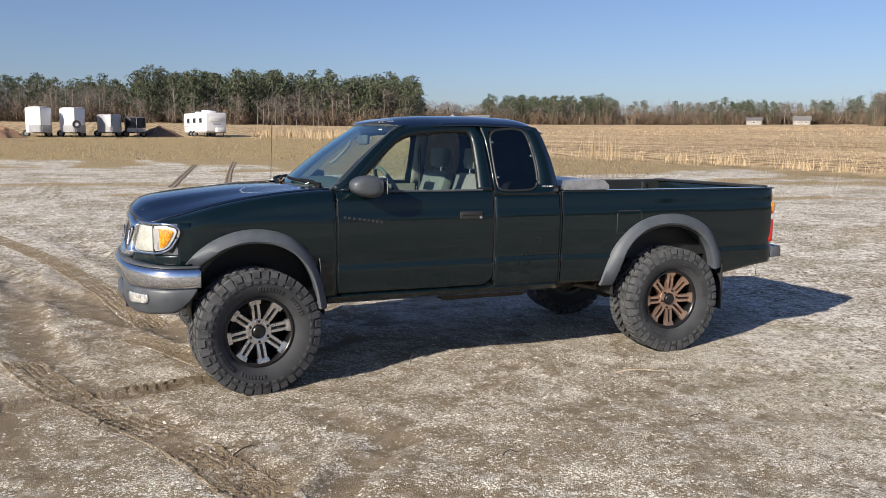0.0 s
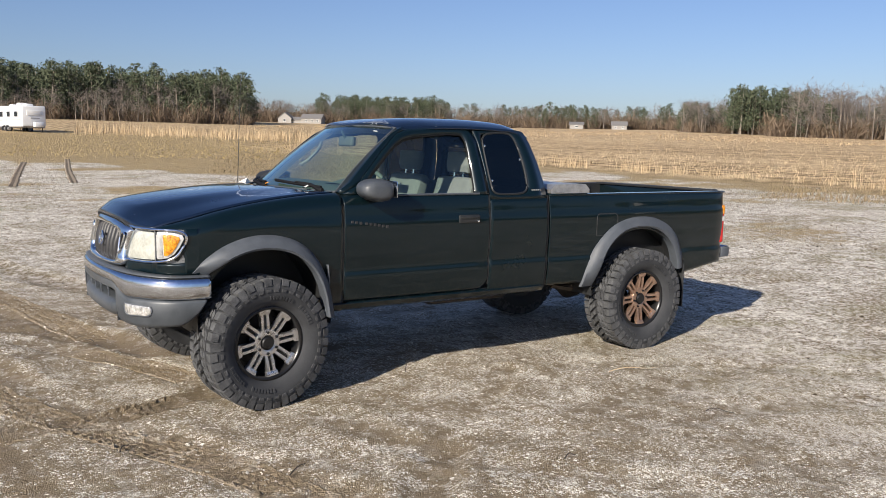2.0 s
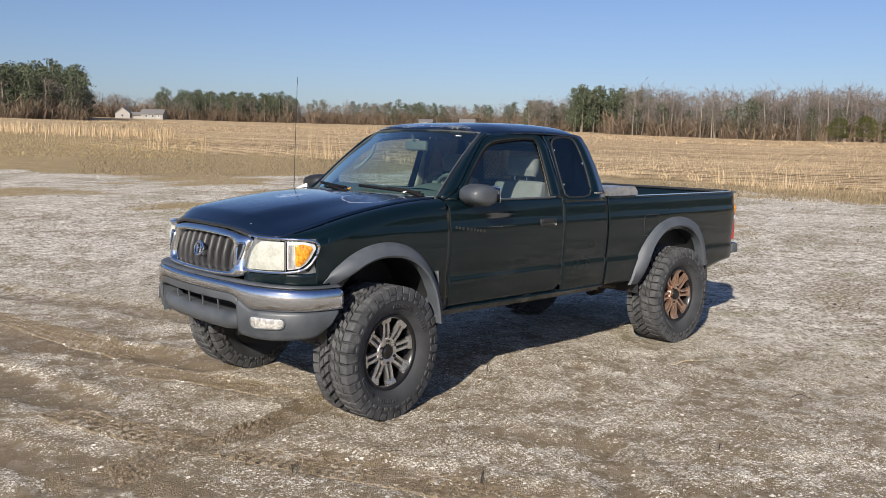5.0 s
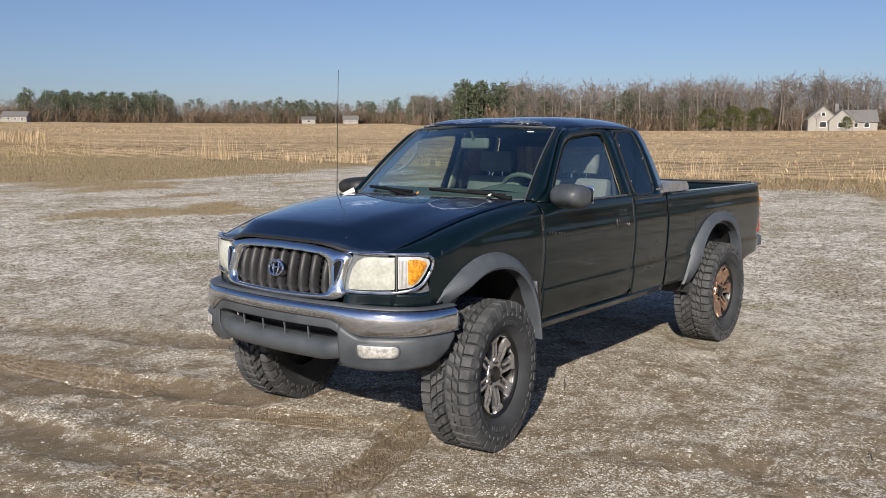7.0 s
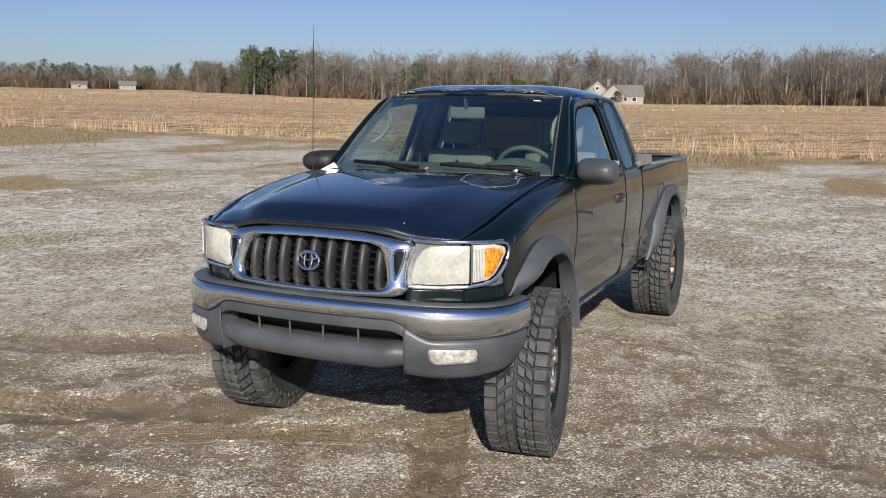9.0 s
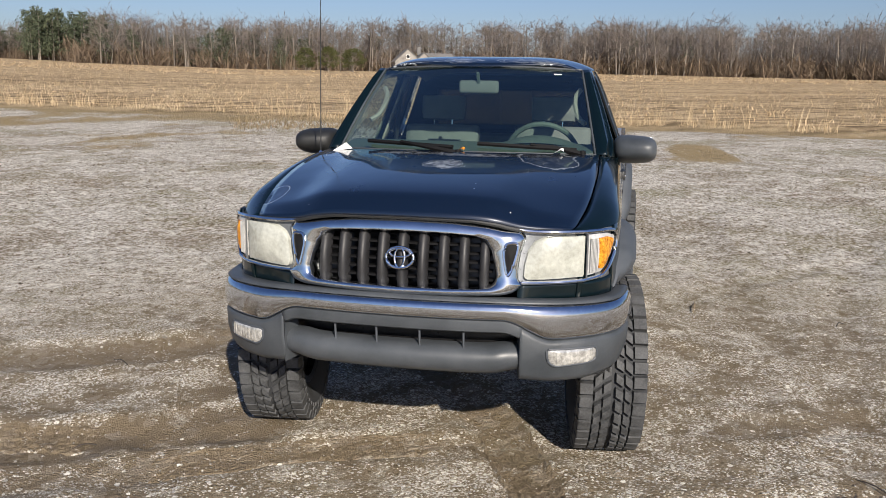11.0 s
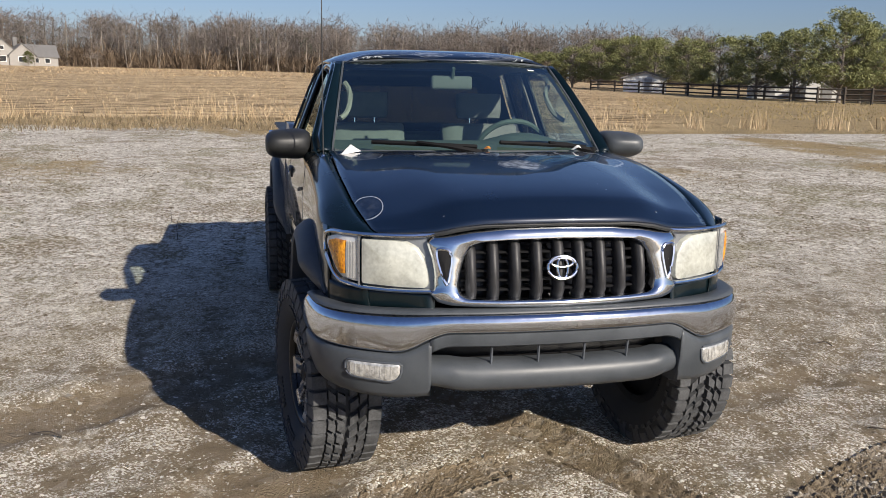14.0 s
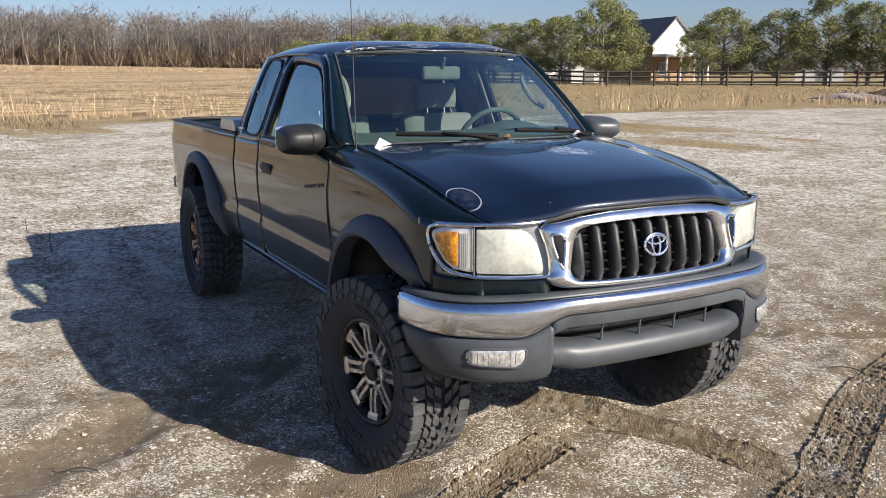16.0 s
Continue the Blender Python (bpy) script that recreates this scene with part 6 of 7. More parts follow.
for side in (-1, 1):
    bs = part("bed_side", panel(xs_b, bed_low, lambda x: 1.222, side, 30), GREEN, truck, "dark green cargo bed side", solid=0.006)
    part("bed_rail", loft([[(x, side * (0.792 + 0.020 * min(1.0, (x - 2.16) / 0.8) - k0), z) for x in np.linspace(2.17, 4.11, 24)] for k0, z in ((-0.002, 1.216), (0.0, 1.226), (0.04, 1.229), (0.085, 1.226), (0.09, 1.20))]), DARK if side > 0 else GREEN, truck, solid=0.004)
    part("bed_inner_wall", box(3.14, side * 0.70, 0.98, 1.92, 0.02, 0.48), DARK, truck)
    part("bed_liner_rib", box(3.9, side * 0.685, 0.98, 0.05, 0.03, 0.46, 0.01), DARK, truck)
    well = part("inner_wheel_box", box(3.10, side * 0.60, 0.86, 0.95, 0.22, 0.24, 0.05), DARK, truck)
    # shut line between cab and bed
    part("bed_gap", tube(on_side([(2.160, z) for z in np.linspace(0.55, 1.22, 22)], side, -0.012), 0.010, 5), DARK, truck)
part("bed_floor", box(3.14, 0, 0.72, 1.92, 1.42, 0.04), DARK, truck)
part("bed_front_wall", box(2.19, 0, 0.97, 0.03, 1.54, 0.50, 0.008), DARK, truck)
tg = part("tailgate", box(4.095, 0, 0.96, 0.045, 1.44, 0.53, 0.012), GREEN, truck, "dark green tailgate")
part("tailgate_cap", box(4.085, 0, 1.228, 0.075, 1.46, 0.022, 0.008), DARK, tg)
part("fuel_door_line", tube([tuple(p) for p in np.array(on_side(resample(np.array([(2.63, 0.905), (2.82, 0.905), (2.838, 0.93), (2.838, 1.05), (2.82, 1.072), (2.645, 1.072), (2.628, 1.05), (2.628, 0.92)]), 48, True), -1, 0.0))], 0.0055, 5, closed=True), DARK, truck)
for side in (-1, 1):
    tl = part("tail_light", box(4.096, side * 0.766, 0.945, 0.058, 0.105, 0.325, 0.02, segments=3), RED, truck, "red and amber tail light")
    part("turn_lens", box(4.098, side * 0.768, 1.067, 0.060, 0.107, 0.085, 0.018, segments=3), AMBER, tl)
    part("reverse_lens", box(4.099, side * 0.769, 0.992, 0.062, 0.108, 0.052, 0.012, segments=3), LENS_CLEAR, tl)
rb = part("rear_bumper", loft([[(x, y, z) for y in np.linspace(-0.80, 0.80, 24)] for x, z in ((4.12, 0.742), (4.18, 0.752), (4.215, 0.74), (4.222, 0.70), (4.20, 0.662), (4.12, 0.655))]), PITTED, truck, "dull chrome rear bumper", solid=0.006)
for side in (-1, 1):
    part("bumper_end", box(4.165, side * 0.80, 0.70, 0.10, 0.02, 0.085, 0.008), TRIM, rb)
    flap = part("mud_flap", box(3.585, side * 0.745, 0.455, 0.015, 0.24, 0.36, 0.005), DARK, truck)

# ---- flares ----
def arc(points, n=40):
    return resample(rounded(points, 3, False), n)


FRONT_OUT = [(-0.475, 0.815), (-0.40, 0.895), (-0.28, 0.975), (-0.12, 1.022), (0.03, 1.020), (0.17, 0.980), (0.285, 0.890), (0.365, 0.760), (0.405, 0.620), (0.428, 0.490)]
FRONT_IN = [(-0.395, 0.790), (-0.34, 0.84), (-0.25, 0.898), (-0.12, 0.938), (0.03, 0.935), (0.15, 0.895), (0.245, 0.815), (0.305, 0.715), (0.335, 0.61), (0.352, 0.492)]
REAR_OUT = [(2.505, 0.512), (2.545, 0.66), (2.605, 0.80), (2.69, 0.90), (2.80, 0.985), (2.95, 1.035), (3.10, 1.045), (3.25, 1.030), (3.40, 0.970), (3.51, 0.87), (3.575, 0.75), (3.605, 0.61)]
REAR_IN = [(2.620, 0.510), (2.645, 0.66), (2.695, 0.78), (2.77, 0.865), (2.87, 0.93), (2.98, 0.958), (3.10, 0.962), (3.23, 0.945), (3.35, 0.885), (3.44, 0.79), (3.48, 0.69), (3.495, 0.60)]
for side in (-1, 1):
    for outer, inner in ((FRONT_OUT, FRONT_IN), (REAR_OUT, REAR_IN)):
        o, i = arc(outer), arc(inner)
        body_y = [half_width(p[0], p[1]) for p in o]
        n_ = len(o) - 1
        soft = [float(smooth(-0.02, 0.16, k / n_)) for k in range(n_ + 1)]
        wide = lambda y, k: body_y[k] + 0.012 + (y - body_y[k] - 0.012) * soft[k]
        cur = [[(p[0], side * (w + 0.002), p[1]) for p, w in zip(o, body_y)],
               [(p[0] * 0.93 + q[0] * 0.07, side * (w + 0.022), p[1] * 0.93 + q[1] * 0.07) for p, q, w in zip(o, i, body_y)],
               [(p[0] * 0.6 + q[0] * 0.4, side * wide(0.868, k), p[1] * 0.6 + q[1] * 0.4) for k, (p, q) in enumerate(zip(o, i))],
               [(p[0] * 0.15 + q[0] * 0.85, side * wide(0.884, k), p[1] * 0.15 + q[1] * 0.85) for k, (p, q) in enumerate(zip(o, i))],
               [(q[0], side * wide(0.876, k), q[1]) for k, q in enumerate(i)],
               [(q[0], side * min(0.80, body_y[k] - 0.01), q[1] + 0.004) for k, q in enumerate(i)]]
        part("wheel_arch_flare", loft(cur), TRIM, truck, "grey plastic wheel arch flare", angle=50)
    # inner arches
    for cx, rr in ((-0.02, 0.425), (3.095, 0.475)):
        part("wheel_house", loft([[(cx + rr * math.cos(a), side * y, 0.50 + 0.45 * math.sin(a)) for a in np.linspace(-0.15, math.pi + 0.15, 30)] for y in (0.80, 0.42)] + [[(cx, side * 0.42, 0.62)] * 30]), DARK, truck)

# Lighter grey than the wheel house: the sunlit liner edge is put into the colour.
for side in (-1, 1):
    part("splash_guard", grid(lambda u, v, side=side: (0.335 + 0.035 * math.sin(v * 2.2) + 0.03 * u, side * (0.845 - 0.16 * u), 0.49 + 0.33 * v - 0.02 * u), 6, 12), TRIM, truck, "grey splash guard behind the wheel, toned as the liner's lit edge", solid=0.006)

# ---- nose: chrome surround, grille, lights ----
NOSE_PTS = resample([(-0.783, 0), (-0.781, 0.1), (-0.778, 0.2), (-0.766, 0.32), (-0.750, 0.42), (-0.722, 0.51), (-0.690, 0.60), (-0.650, 0.68), (-0.595, 0.742), (-0.515, 0.788), (-0.43, 0.806)], 120)
NOSE_S = np.concatenate([[0], np.cumsum(np.linalg.norm(np.diff(NOSE_PTS, axis=0), axis=1))])


def nose(s, z, out=0.0):
    """A point of the nose by its way along the plan curve from the centre, its height, and how far it stands proud."""
    sg, q = (1 if s >= 0 else -1), abs(s)
    x, y = np.interp(q, NOSE_S, NOSE_PTS[:, 0]), np.interp(q, NOSE_S, NOSE_PTS[:, 1])
    x2, y2 = np.interp(q + 0.01, NOSE_S, NOSE_PTS[:, 0]), np.interp(q + 0.01, NOSE_S, NOSE_PTS[:, 1])
    if q + 0.01 > NOSE_S[-1]:
        x2, y2 = x + 0.01, y + 0.0005
    tx, ty = x2 - x, y2 - y
    l = math.hypot(tx, ty)
    lean = 0.20 * (z - 0.955) * (1 - float(smooth(0.44, 0.60, q)))
    return float(x - ty / l * out + lean), float(sg * (y + tx / l * out)), z


half_out = [(0, 1.103), (0.20, 1.099), (0.32, 1.086), (0.40, 1.070), (0.455, 1.062), (0.478, 1.045), (0.458, 0.985), (0.450, 0.93), (0.452, 0.885), (0.470, 0.866), (0.445, 0.842), (0.40, 0.828), (0.2, 0.820), (0, 0.816)]
half_in = [(0, 1.052), (0.18, 1.049), (0.27, 1.045), (0.315, 1.030), (0.342, 0.995), (0.358, 0.94), (0.366, 0.90), (0.360, 0.872), (0.335, 0.857), (0.25, 0.853), (0.12, 0.851), (0, 0.850)]
def both_sides(half):
    return half + [(-s, z) for s, z in half[::-1][1:-1]]


def radial(loop, n, centre):
    """Resample a closed outline by angle round a centre."""
    p = resample(loop, 2000, True)
    a = np.arctan2((p[:, 1] - centre[1]) * 2.6, p[:, 0] - centre[0])
    order = np.argsort(a)
    want = np.linspace(-math.pi, math.pi, n, endpoint=False)
    return np.stack([np.interp(want, a[order], p[order, 0], period=2 * math.pi), np.interp(want, a[order], p[order, 1], period=2 * math.pi)], 1)


o, i = radial(both_sides(half_out), 160, (0, 0.955)), radial(both_sides(half_in), 160, (0, 0.955))
rings = []
for t, outw in ((0.0, -0.012), (0.03, 0.008), (0.18, 0.020), (0.55, 0.030), (0.85, 0.028), (0.97, 0.016), (1.0, -0.004), (1.0, -0.05)):
    rings.append([nose(*(p * (1 - t) + q * t), outw) for p, q in zip(o, i)])
surround = part("grille_surround", loft(rings, True), CHROME, truck, "chrome grille surround", angle=60)
for side in (-1, 1):
    tri = rounded([(side * 0.383, 1.018), (side * 0.432, 1.030), (side * 0.440, 1.005), (side * 0.412, 0.905), (side * 0.404, 0.905)], 2)
    tube_loop = [nose(p[0], p[1], 0.031) for p in tri]
    part("vent_rim", tube(tube_loop, 0.006, 6, closed=True), CHROME, surround)
    c = tri.mean(0)
    part("side_vent", loft([[nose(*(p * 0.98 + c * 0.02), 0.0305) for p in tri], [nose(*(p * 0.5 + c * 0.5), 0.0335) for p in tri], [nose(*(c + (p - c) * 0.02), 0.0345) for p in tri]], True), SEAL, surround, "black mesh vent in the chrome")
part("grille_back", grid(lambda u, v: nose((2*u-1) * 0.40, 0.83 + 0.25 * v, -0.10), 12, 4), BLACK_ALLOY, truck)
for k in range(-4, 5):
    s0 = 0.080 * k
    top = 1.050 if abs(k) < 3 else (1.046 if abs(k) == 3 else 1.005)
    prof = [(-0.020, -0.03), (-0.018, 0.002), (-0.010, 0.014), (0.0, 0.018), (0.010, 0.014), (0.018, 0.002), (0.020, -0.03)]
    if abs(k) == 4:
        top = 1.030
    part("grille_bar", loft([[nose(s0 + a, z, b - 0.012 + e) for a, b in prof] for z, e in ((0.845, -0.02), (0.87, 0.0), (0.95, 0.006), (top - 0.02, 0.0), (top + 0.004, -0.02))]), GRILLE_GREY, truck, "grey vertical grille bar", angle=50)
for k in range(6):
    z = 0.872 + 0.032 * k
    part("grille_slat", loft([[nose(s, z + dz, b) for s in np.linspace(-0.355, 0.355, 24)] for dz, b in ((0, -0.025), (0.006, -0.03), (0.006, -0.06), (0, -0.06), (0, -0.025))]), SEAL, truck)
# badge: plain ovals
def oval(cx, cz, rx, rz, out, tilt_=0.0):
    return [nose(cx + rx * math.cos(a), cz + rz * math.sin(a), out) for a in np.linspace(0, 2 * math.pi, 40, endpoint=False)]
badge = part("badge", tube(oval(0, 0.957, 0.053, 0.039, 0.026), 0.0058, 8, closed=True), CHROME, truck, "plain chrome oval badge")
part("badge_oval", tube(oval(0, 0.957, 0.019, 0.037, 0.026), 0.0045, 8, closed=True), CHROME, badge)
part("badge_oval", tube(oval(0, 0.974, 0.040, 0.015, 0.026), 0.0045, 8, closed=True), CHROME, badge)

# headlights and turn signals
HL = [(0.706, 1.047), (0.60, 1.048), (0.545, 1.043), (0.505, 1.024), (0.482, 0.99), (0.470, 0.94), (0.468, 0.895), (0.478, 0.884), (0.56, 0.882), (0.706, 0.888)]
SG = [(0.718, 1.050), (0.76, 1.052), (0.82, 1.050), (0.872, 1.036), (0.880, 1.015), (0.855, 0.965), (0.825, 0.925), (0.79, 0.902), (0.75, 0.894), (0.718, 0.890)]


def lens(points, side, bulge, base, n=64):
    p = resample(points, n, True)
    c = p.mean(0)
    curves = []
    for t in (0.0, 0.02, 0.08, 0.2, 0.4, 0.65, 0.9, 0.99):
        h = base + bulge * (1 - (1 - t) ** 2.5)
        curves.append([nose(side * (q[0] * (1 - t) + c[0] * t), q[1] * (1 - t) + c[1] * t, h if t else -0.02) for q in p])
    return loft(curves, True)


for side in (-1, 1):
    hl = part("headlight", lens(HL, side, 0.016, 0.004), LENS_OLD, truck, "cloudy yellowed headlight", angle=60)
    sig = part("turn_signal", lens(SG, side, 0.010, 0.004), LENS_CLEAR, truck, "clear and amber turn signal", angle=60)
    amber = [(0.765, 1.036), (0.81, 1.038), (0.855, 1.026), (0.860, 1.010), (0.835, 0.962), (0.81, 0.930), (0.785, 0.914), (0.768, 0.915)]
    part("amber_reflector", lens(amber, side, 0.006, 0.013), AMBER, sig, "amber reflector", angle=60)
    for k in range(6):
        s0 = side * (0.726 + 0.0065 * k)
        part("lens_rib", tube([nose(s0, z, 0.0155) for z in np.linspace(0.905, 1.035, 8)], 0.0022, 4), LENS_CLEAR, sig)
    rim = [(0.460, 0.876), (0.56, 0.870), (0.68, 0.874), (0.74, 0.879), (0.80, 0.890), (0.845, 0.918), (0.875, 0.965), (0.895, 1.012), (0.890, 1.040), (0.86, 1.058), (0.80, 1.063), (0.70, 1.063), (0.60, 1.064), (0.50, 1.064), (0.44, 1.070)]
    part("headlight_bezel", tube([nose(side * a, b, 0.008) for a, b in resample(rounded(rim, 2, False), 70)], 0.0075, 8), CHROME, truck, "chrome headlight bezel")
    part("lamp_divider", tube([nose(side * 0.712, z, 0.011) for z in np.linspace(0.88, 1.055, 8)], 0.0035, 6), HOUSING, truck)
    part("lamp_housing", grid(lambda u, v, side=side: nose(side * (0.44 + 0.46 * u), 0.85 + 0.215 * v, -0.012), 16, 6), HOUSING, truck)
    part("under_light_panel", grid(lambda u, v, side=side: nose(side * (0.45 + 0.53 * u), 0.80 + (0.070 + 0.02 * float(smooth(0.7, 1.0, u))) * v, -0.006), 20, 4), GREEN, truck, solid=0.005)
    part("light_corner_panel", grid(lambda u, v, side=side: nose(side * (0.88 + 0.10 * u), 0.80 + 0.27 * v, -0.004), 6, 6), GREEN, truck, solid=0.005)

# ---- front bumper ----
BUMP_PTS = resample(rounded([(-0.864, 0), (-0.861, 0.15), (-0.849, 0.32), (-0.818, 0.50), (-0.768, 0.63), (-0.69, 0.745), (-0.60, 0.818), (-0.50, 0.850), (-0.385, 0.862)], 2, False), 160)
BUMP_S = np.concatenate([[0], np.cumsum(np.linalg.norm(np.diff(BUMP_PTS, axis=0), axis=1))])
BUMP_END = float(BUMP_S[-1])


def bumper(s, z, out=0.0):
    sg, q = (1 if s >= 0 else -1), min(abs(s), BUMP_END)
    x, y = np.interp(q, BUMP_S, BUMP_PTS[:, 0]), np.interp(q, BUMP_S, BUMP_PTS[:, 1])
    a, b = max(0, q - 0.01), min(BUMP_END, q + 0.01)
    tx, ty = np.interp(b, BUMP_S, BUMP_PTS[:, 0]) - np.interp(a, BUMP_S, BUMP_PTS[:, 0]), np.interp(b, BUMP_S, BUMP_PTS[:, 1]) - np.interp(a, BUMP_S, BUMP_PTS[:, 1])
    if q < 0.012:
        tx = 0.0
    l = math.hypot(tx, ty)
    return float(x - ty / l * out), float(sg * (y + tx / l * out)), z


def chrome_low(s):
    return 0.744 - 0.076 * float(smooth(0.40, 0.60, abs(s)))


def chrome_top(s):
    return 0.806 - 0.016 * float(smooth(0.3, 1.0, abs(s)))


ss = np.linspace(-BUMP_END, BUMP_END, 121)
part("bumper_top_cover", loft([[bumper(s, chrome_top(s) + dz, o_) for s in ss] for dz, o_ in ((-0.004, -0.130), (0.010, -0.07), (0.013, -0.022), (0.005, -0.004))]), VALANCE, truck, "dark grey plastic bumper top", solid=0.004)
bumper_ob = part("front_bumper", loft([[bumper(s, chrome_top(s) * (1 - t) + chrome_low(s) * t + 0.004 * (1 - t), o_) for s in ss] for t, o_ in ((0.0, -0.022), (0.04, -0.011), (0.10, -0.002), (0.18, 0.005), (0.28, 0.0085), (0.48, 0.0105), (0.68, 0.0110), (0.85, 0.0095), (0.95, 0.004), (1.0, -0.008))]), PITTED, truck, "pitted chrome front bumper", angle=60, solid=0.003)


def skirt_low(s):
    q = abs(s)
    return float(np.interp(q, [0.0, 0.47, 0.50, 0.62, 0.80, BUMP_END - 0.06, BUMP_END], [0.575, 0.575, 0.507, 0.497, 0.496, 0.512, 0.530]))


for side in (-1, 1):
    qs = np.linspace(0.47, BUMP_END - 0.02, 50)
    part("bumper_valance", loft([[bumper(side * (0.47 + (q - 0.47) * (1 - 0.20 * t ** 1.5)), chrome_low(q) * (1 - t) + skirt_low(max(q, 0.50)) * t - 0.002 * (1 - t), o_) for q in qs] for t, o_ in ((0.0, -0.016), (0.04, -0.001), (0.12, 0.004), (0.5, 0.002), (0.85, -0.010), (0.97, -0.024), (1.0, -0.05))]), VALANCE, truck, "dark grey plastic lower bumper", solid=0.006, angle=50)
    part("valance_side", loft([[bumper(side * 0.47, z, o_) for z in np.linspace(0.510, 0.715, 10)] for o_ in (-0.002, -0.05, -0.10)]), VALANCE, truck)
    # fog light
    fl = resample(rounded(resample([(0.572, 0.634), (0.775, 0.630), (0.784, 0.604), (0.770, 0.572), (0.592, 0.566), (0.571, 0.594)], 18, True), 1), 48, True)
    c = fl.mean(0)
    fog = part("fog_light", loft([[bumper(side * (p[0] * (1 - t) + c[0] * t), p[1] * (1 - t) + c[1] * t, h) for p in fl] for t, h in ((0, 0.0), (0.03, 0.010), (0.15, 0.013), (0.5, 0.015), (0.98, 0.016))], True), FOG_LENS, truck, "clear rectangular fog light", angle=60)
    part("fog_rim", tube([bumper(side * p[0], p[1], 0.008) for p in fl], 0.005, 6, closed=True), TRIM, fog)
    for k in range(9):
        part("lens_rib", tube([bumper(side * (0.608 + 0.0185 * k), z, 0.0155) for z in (0.578, 0.60, 0.622)], 0.0009, 4), FOG_LENS, fog)
qs = np.linspace(-0.475, 0.475, 50)
part("bumper_lip", loft([[bumper(q, chrome_low(q) - dz, o_) for q in qs] for dz, o_ in ((0.0, -0.012), (0.004, 0.003), (0.028, 0.004), (0.044, 0.000), (0.050, -0.010), (0.051, -0.10))]), VALANCE, truck, solid=0.003)


def beam_end(q):
    return 1 - 0.35 * float(smooth(0.38, 0.475, abs(q)))


part("bumper_beam", loft([[bumper(q, 0.580 + 1.15 * a * (0.75 + 0.25 * beam_end(q)) + 0.010 * float(smooth(0.34, 0.44, abs(q))), b - 0.035 * (1 - beam_end(q)) - 0.018) for q in qs] for a, b in ((0.042, -0.08), (0.044, -0.03), (0.034, 0.002), (0.012, 0.016), (-0.010, 0.017), (-0.030, 0.008), (-0.046, -0.012), (-0.052, -0.05), (-0.050, -0.10))]), VALANCE, truck, "dark grey lower bumper beam", angle=60)
for q in (-0.257, -0.086, 0.086, 0.257):
    part("intake_rib", tube([bumper(q, 0.62, -0.034), bumper(q, 0.70, -0.026)], 0.005, 5), TRIM, truck)
part("intake_back", grid(lambda u, v: bumper((2*u-1) * 0.46, 0.56 + 0.18 * v, -0.13), 16, 3), BLACK_ALLOY, truck)
part("skid_plate", loft([[(x, y, z) for y in np.linspace(-0.42, 0.42, 10)] for x, z in ((-0.775, 0.560), (-0.755, 0.525), (-0.68, 0.505), (-0.35, 0.46), (0.2, 0.44))]), STEEL, truck, "dark steel skid plate", solid=0.006)

# ---- mirrors, wipers, aerial ----
for side in (-1, 1):
    def fn(u, v, side=side):
        a, b = 2 * math.pi * u, math.pi * v
        e = lambda c, p: math.copysign(abs(c) ** p, c)
        yy = math.cos(b)
        rr = max(0.0, 1 - abs(yy) ** 3.6) ** (1 / 3.6)
        px, pz = e(math.cos(a), 0.7) * rr, e(math.sin(a), 0.7) * rr
        x = 0.690 + (0.100 if px > 0 else 0.128) * px - 0.015 * yy
        low = 1 - 0.30 * max(0.0, -px) ** 1.5
        return x, side * (0.866 + 0.110 * yy), 1.280 + (0.072 - 0.006 * yy) * pz * low + 0.008 * max(0.0, -px)
    mm = part("wing_mirror", grid(fn, 40, 26), DARK if side > 0 else VALANCE, truck, "plastic wing mirror", angle=70)
    part("mirror_glass", box(0.792, side * 0.872, 1.287, 0.006, 0.165, 0.105, 0.003), CHROME, mm)
    part("mirror_mount", loft([[(0.69 + dx * k, side * y, 1.262 + dz * k) for dx, dz in ((-0.05, -0.02), (0.0, -0.03), (0.06, -0.02), (0.06, 0.03), (0.0, 0.04), (-0.04, 0.03))] for y, k in ((0.735, 1.15), (0.77, 0.8), (0.82, 0.7))], True), SEAL, mm)
for y0, y1, yc in ((0.02, 0.50, 0.30), (-0.58, -0.10, -0.36)):
    pts = [screen_at(0.03 + 0.04 * t, 0.5 + (y1 * t + y0 * (1 - t)) / 1.344, 0.022) for t in np.linspace(0, 1, 10)]
    wp = part("windshield_wiper", tube(pts, 0.011, 6), SEAL, truck, "black windshield wiper")
    piv = (0.27 + 0.2 * ((y0) / 0.67) ** 2, y0 - 0.03, 1.268)
    part("wiper_arm", tube([piv, (piv[0] - 0.01, (y0 + yc) / 2, 1.30), screen_at(0.06, 0.5 + yc / 1.344, 0.034)], [0.016, 0.012, 0.008], 6), SEAL, wp)
    part("wiper_pivot", lathe([(0.001, 0.02), (0.016, 0.018), (0.018, 0.0)], 10, (0, 0, 0)), SEAL, wp).matrix_local = Matrix.Translation(piv) @ Matrix.Rotation(radians(90), 4, "X")
aerial = part("radio_aerial", tube([(0.335, 0.728, 1.235), (0.350, 0.728, 1.65), (0.368, 0.728, 2.07)], [0.0032, 0.0026, 0.0018], 6), DARK, truck, "thin black whip aerial")
part("aerial_base", lathe([(0.016, 0.0), (0.014, 0.02), (0.006, 0.035)], 12, (0, 0, 0)), CHROME, aerial).matrix_local = Matrix.Translation((0.335, 0.728, 1.222)) @ Matrix.Rotation(radians(90), 4, "X")
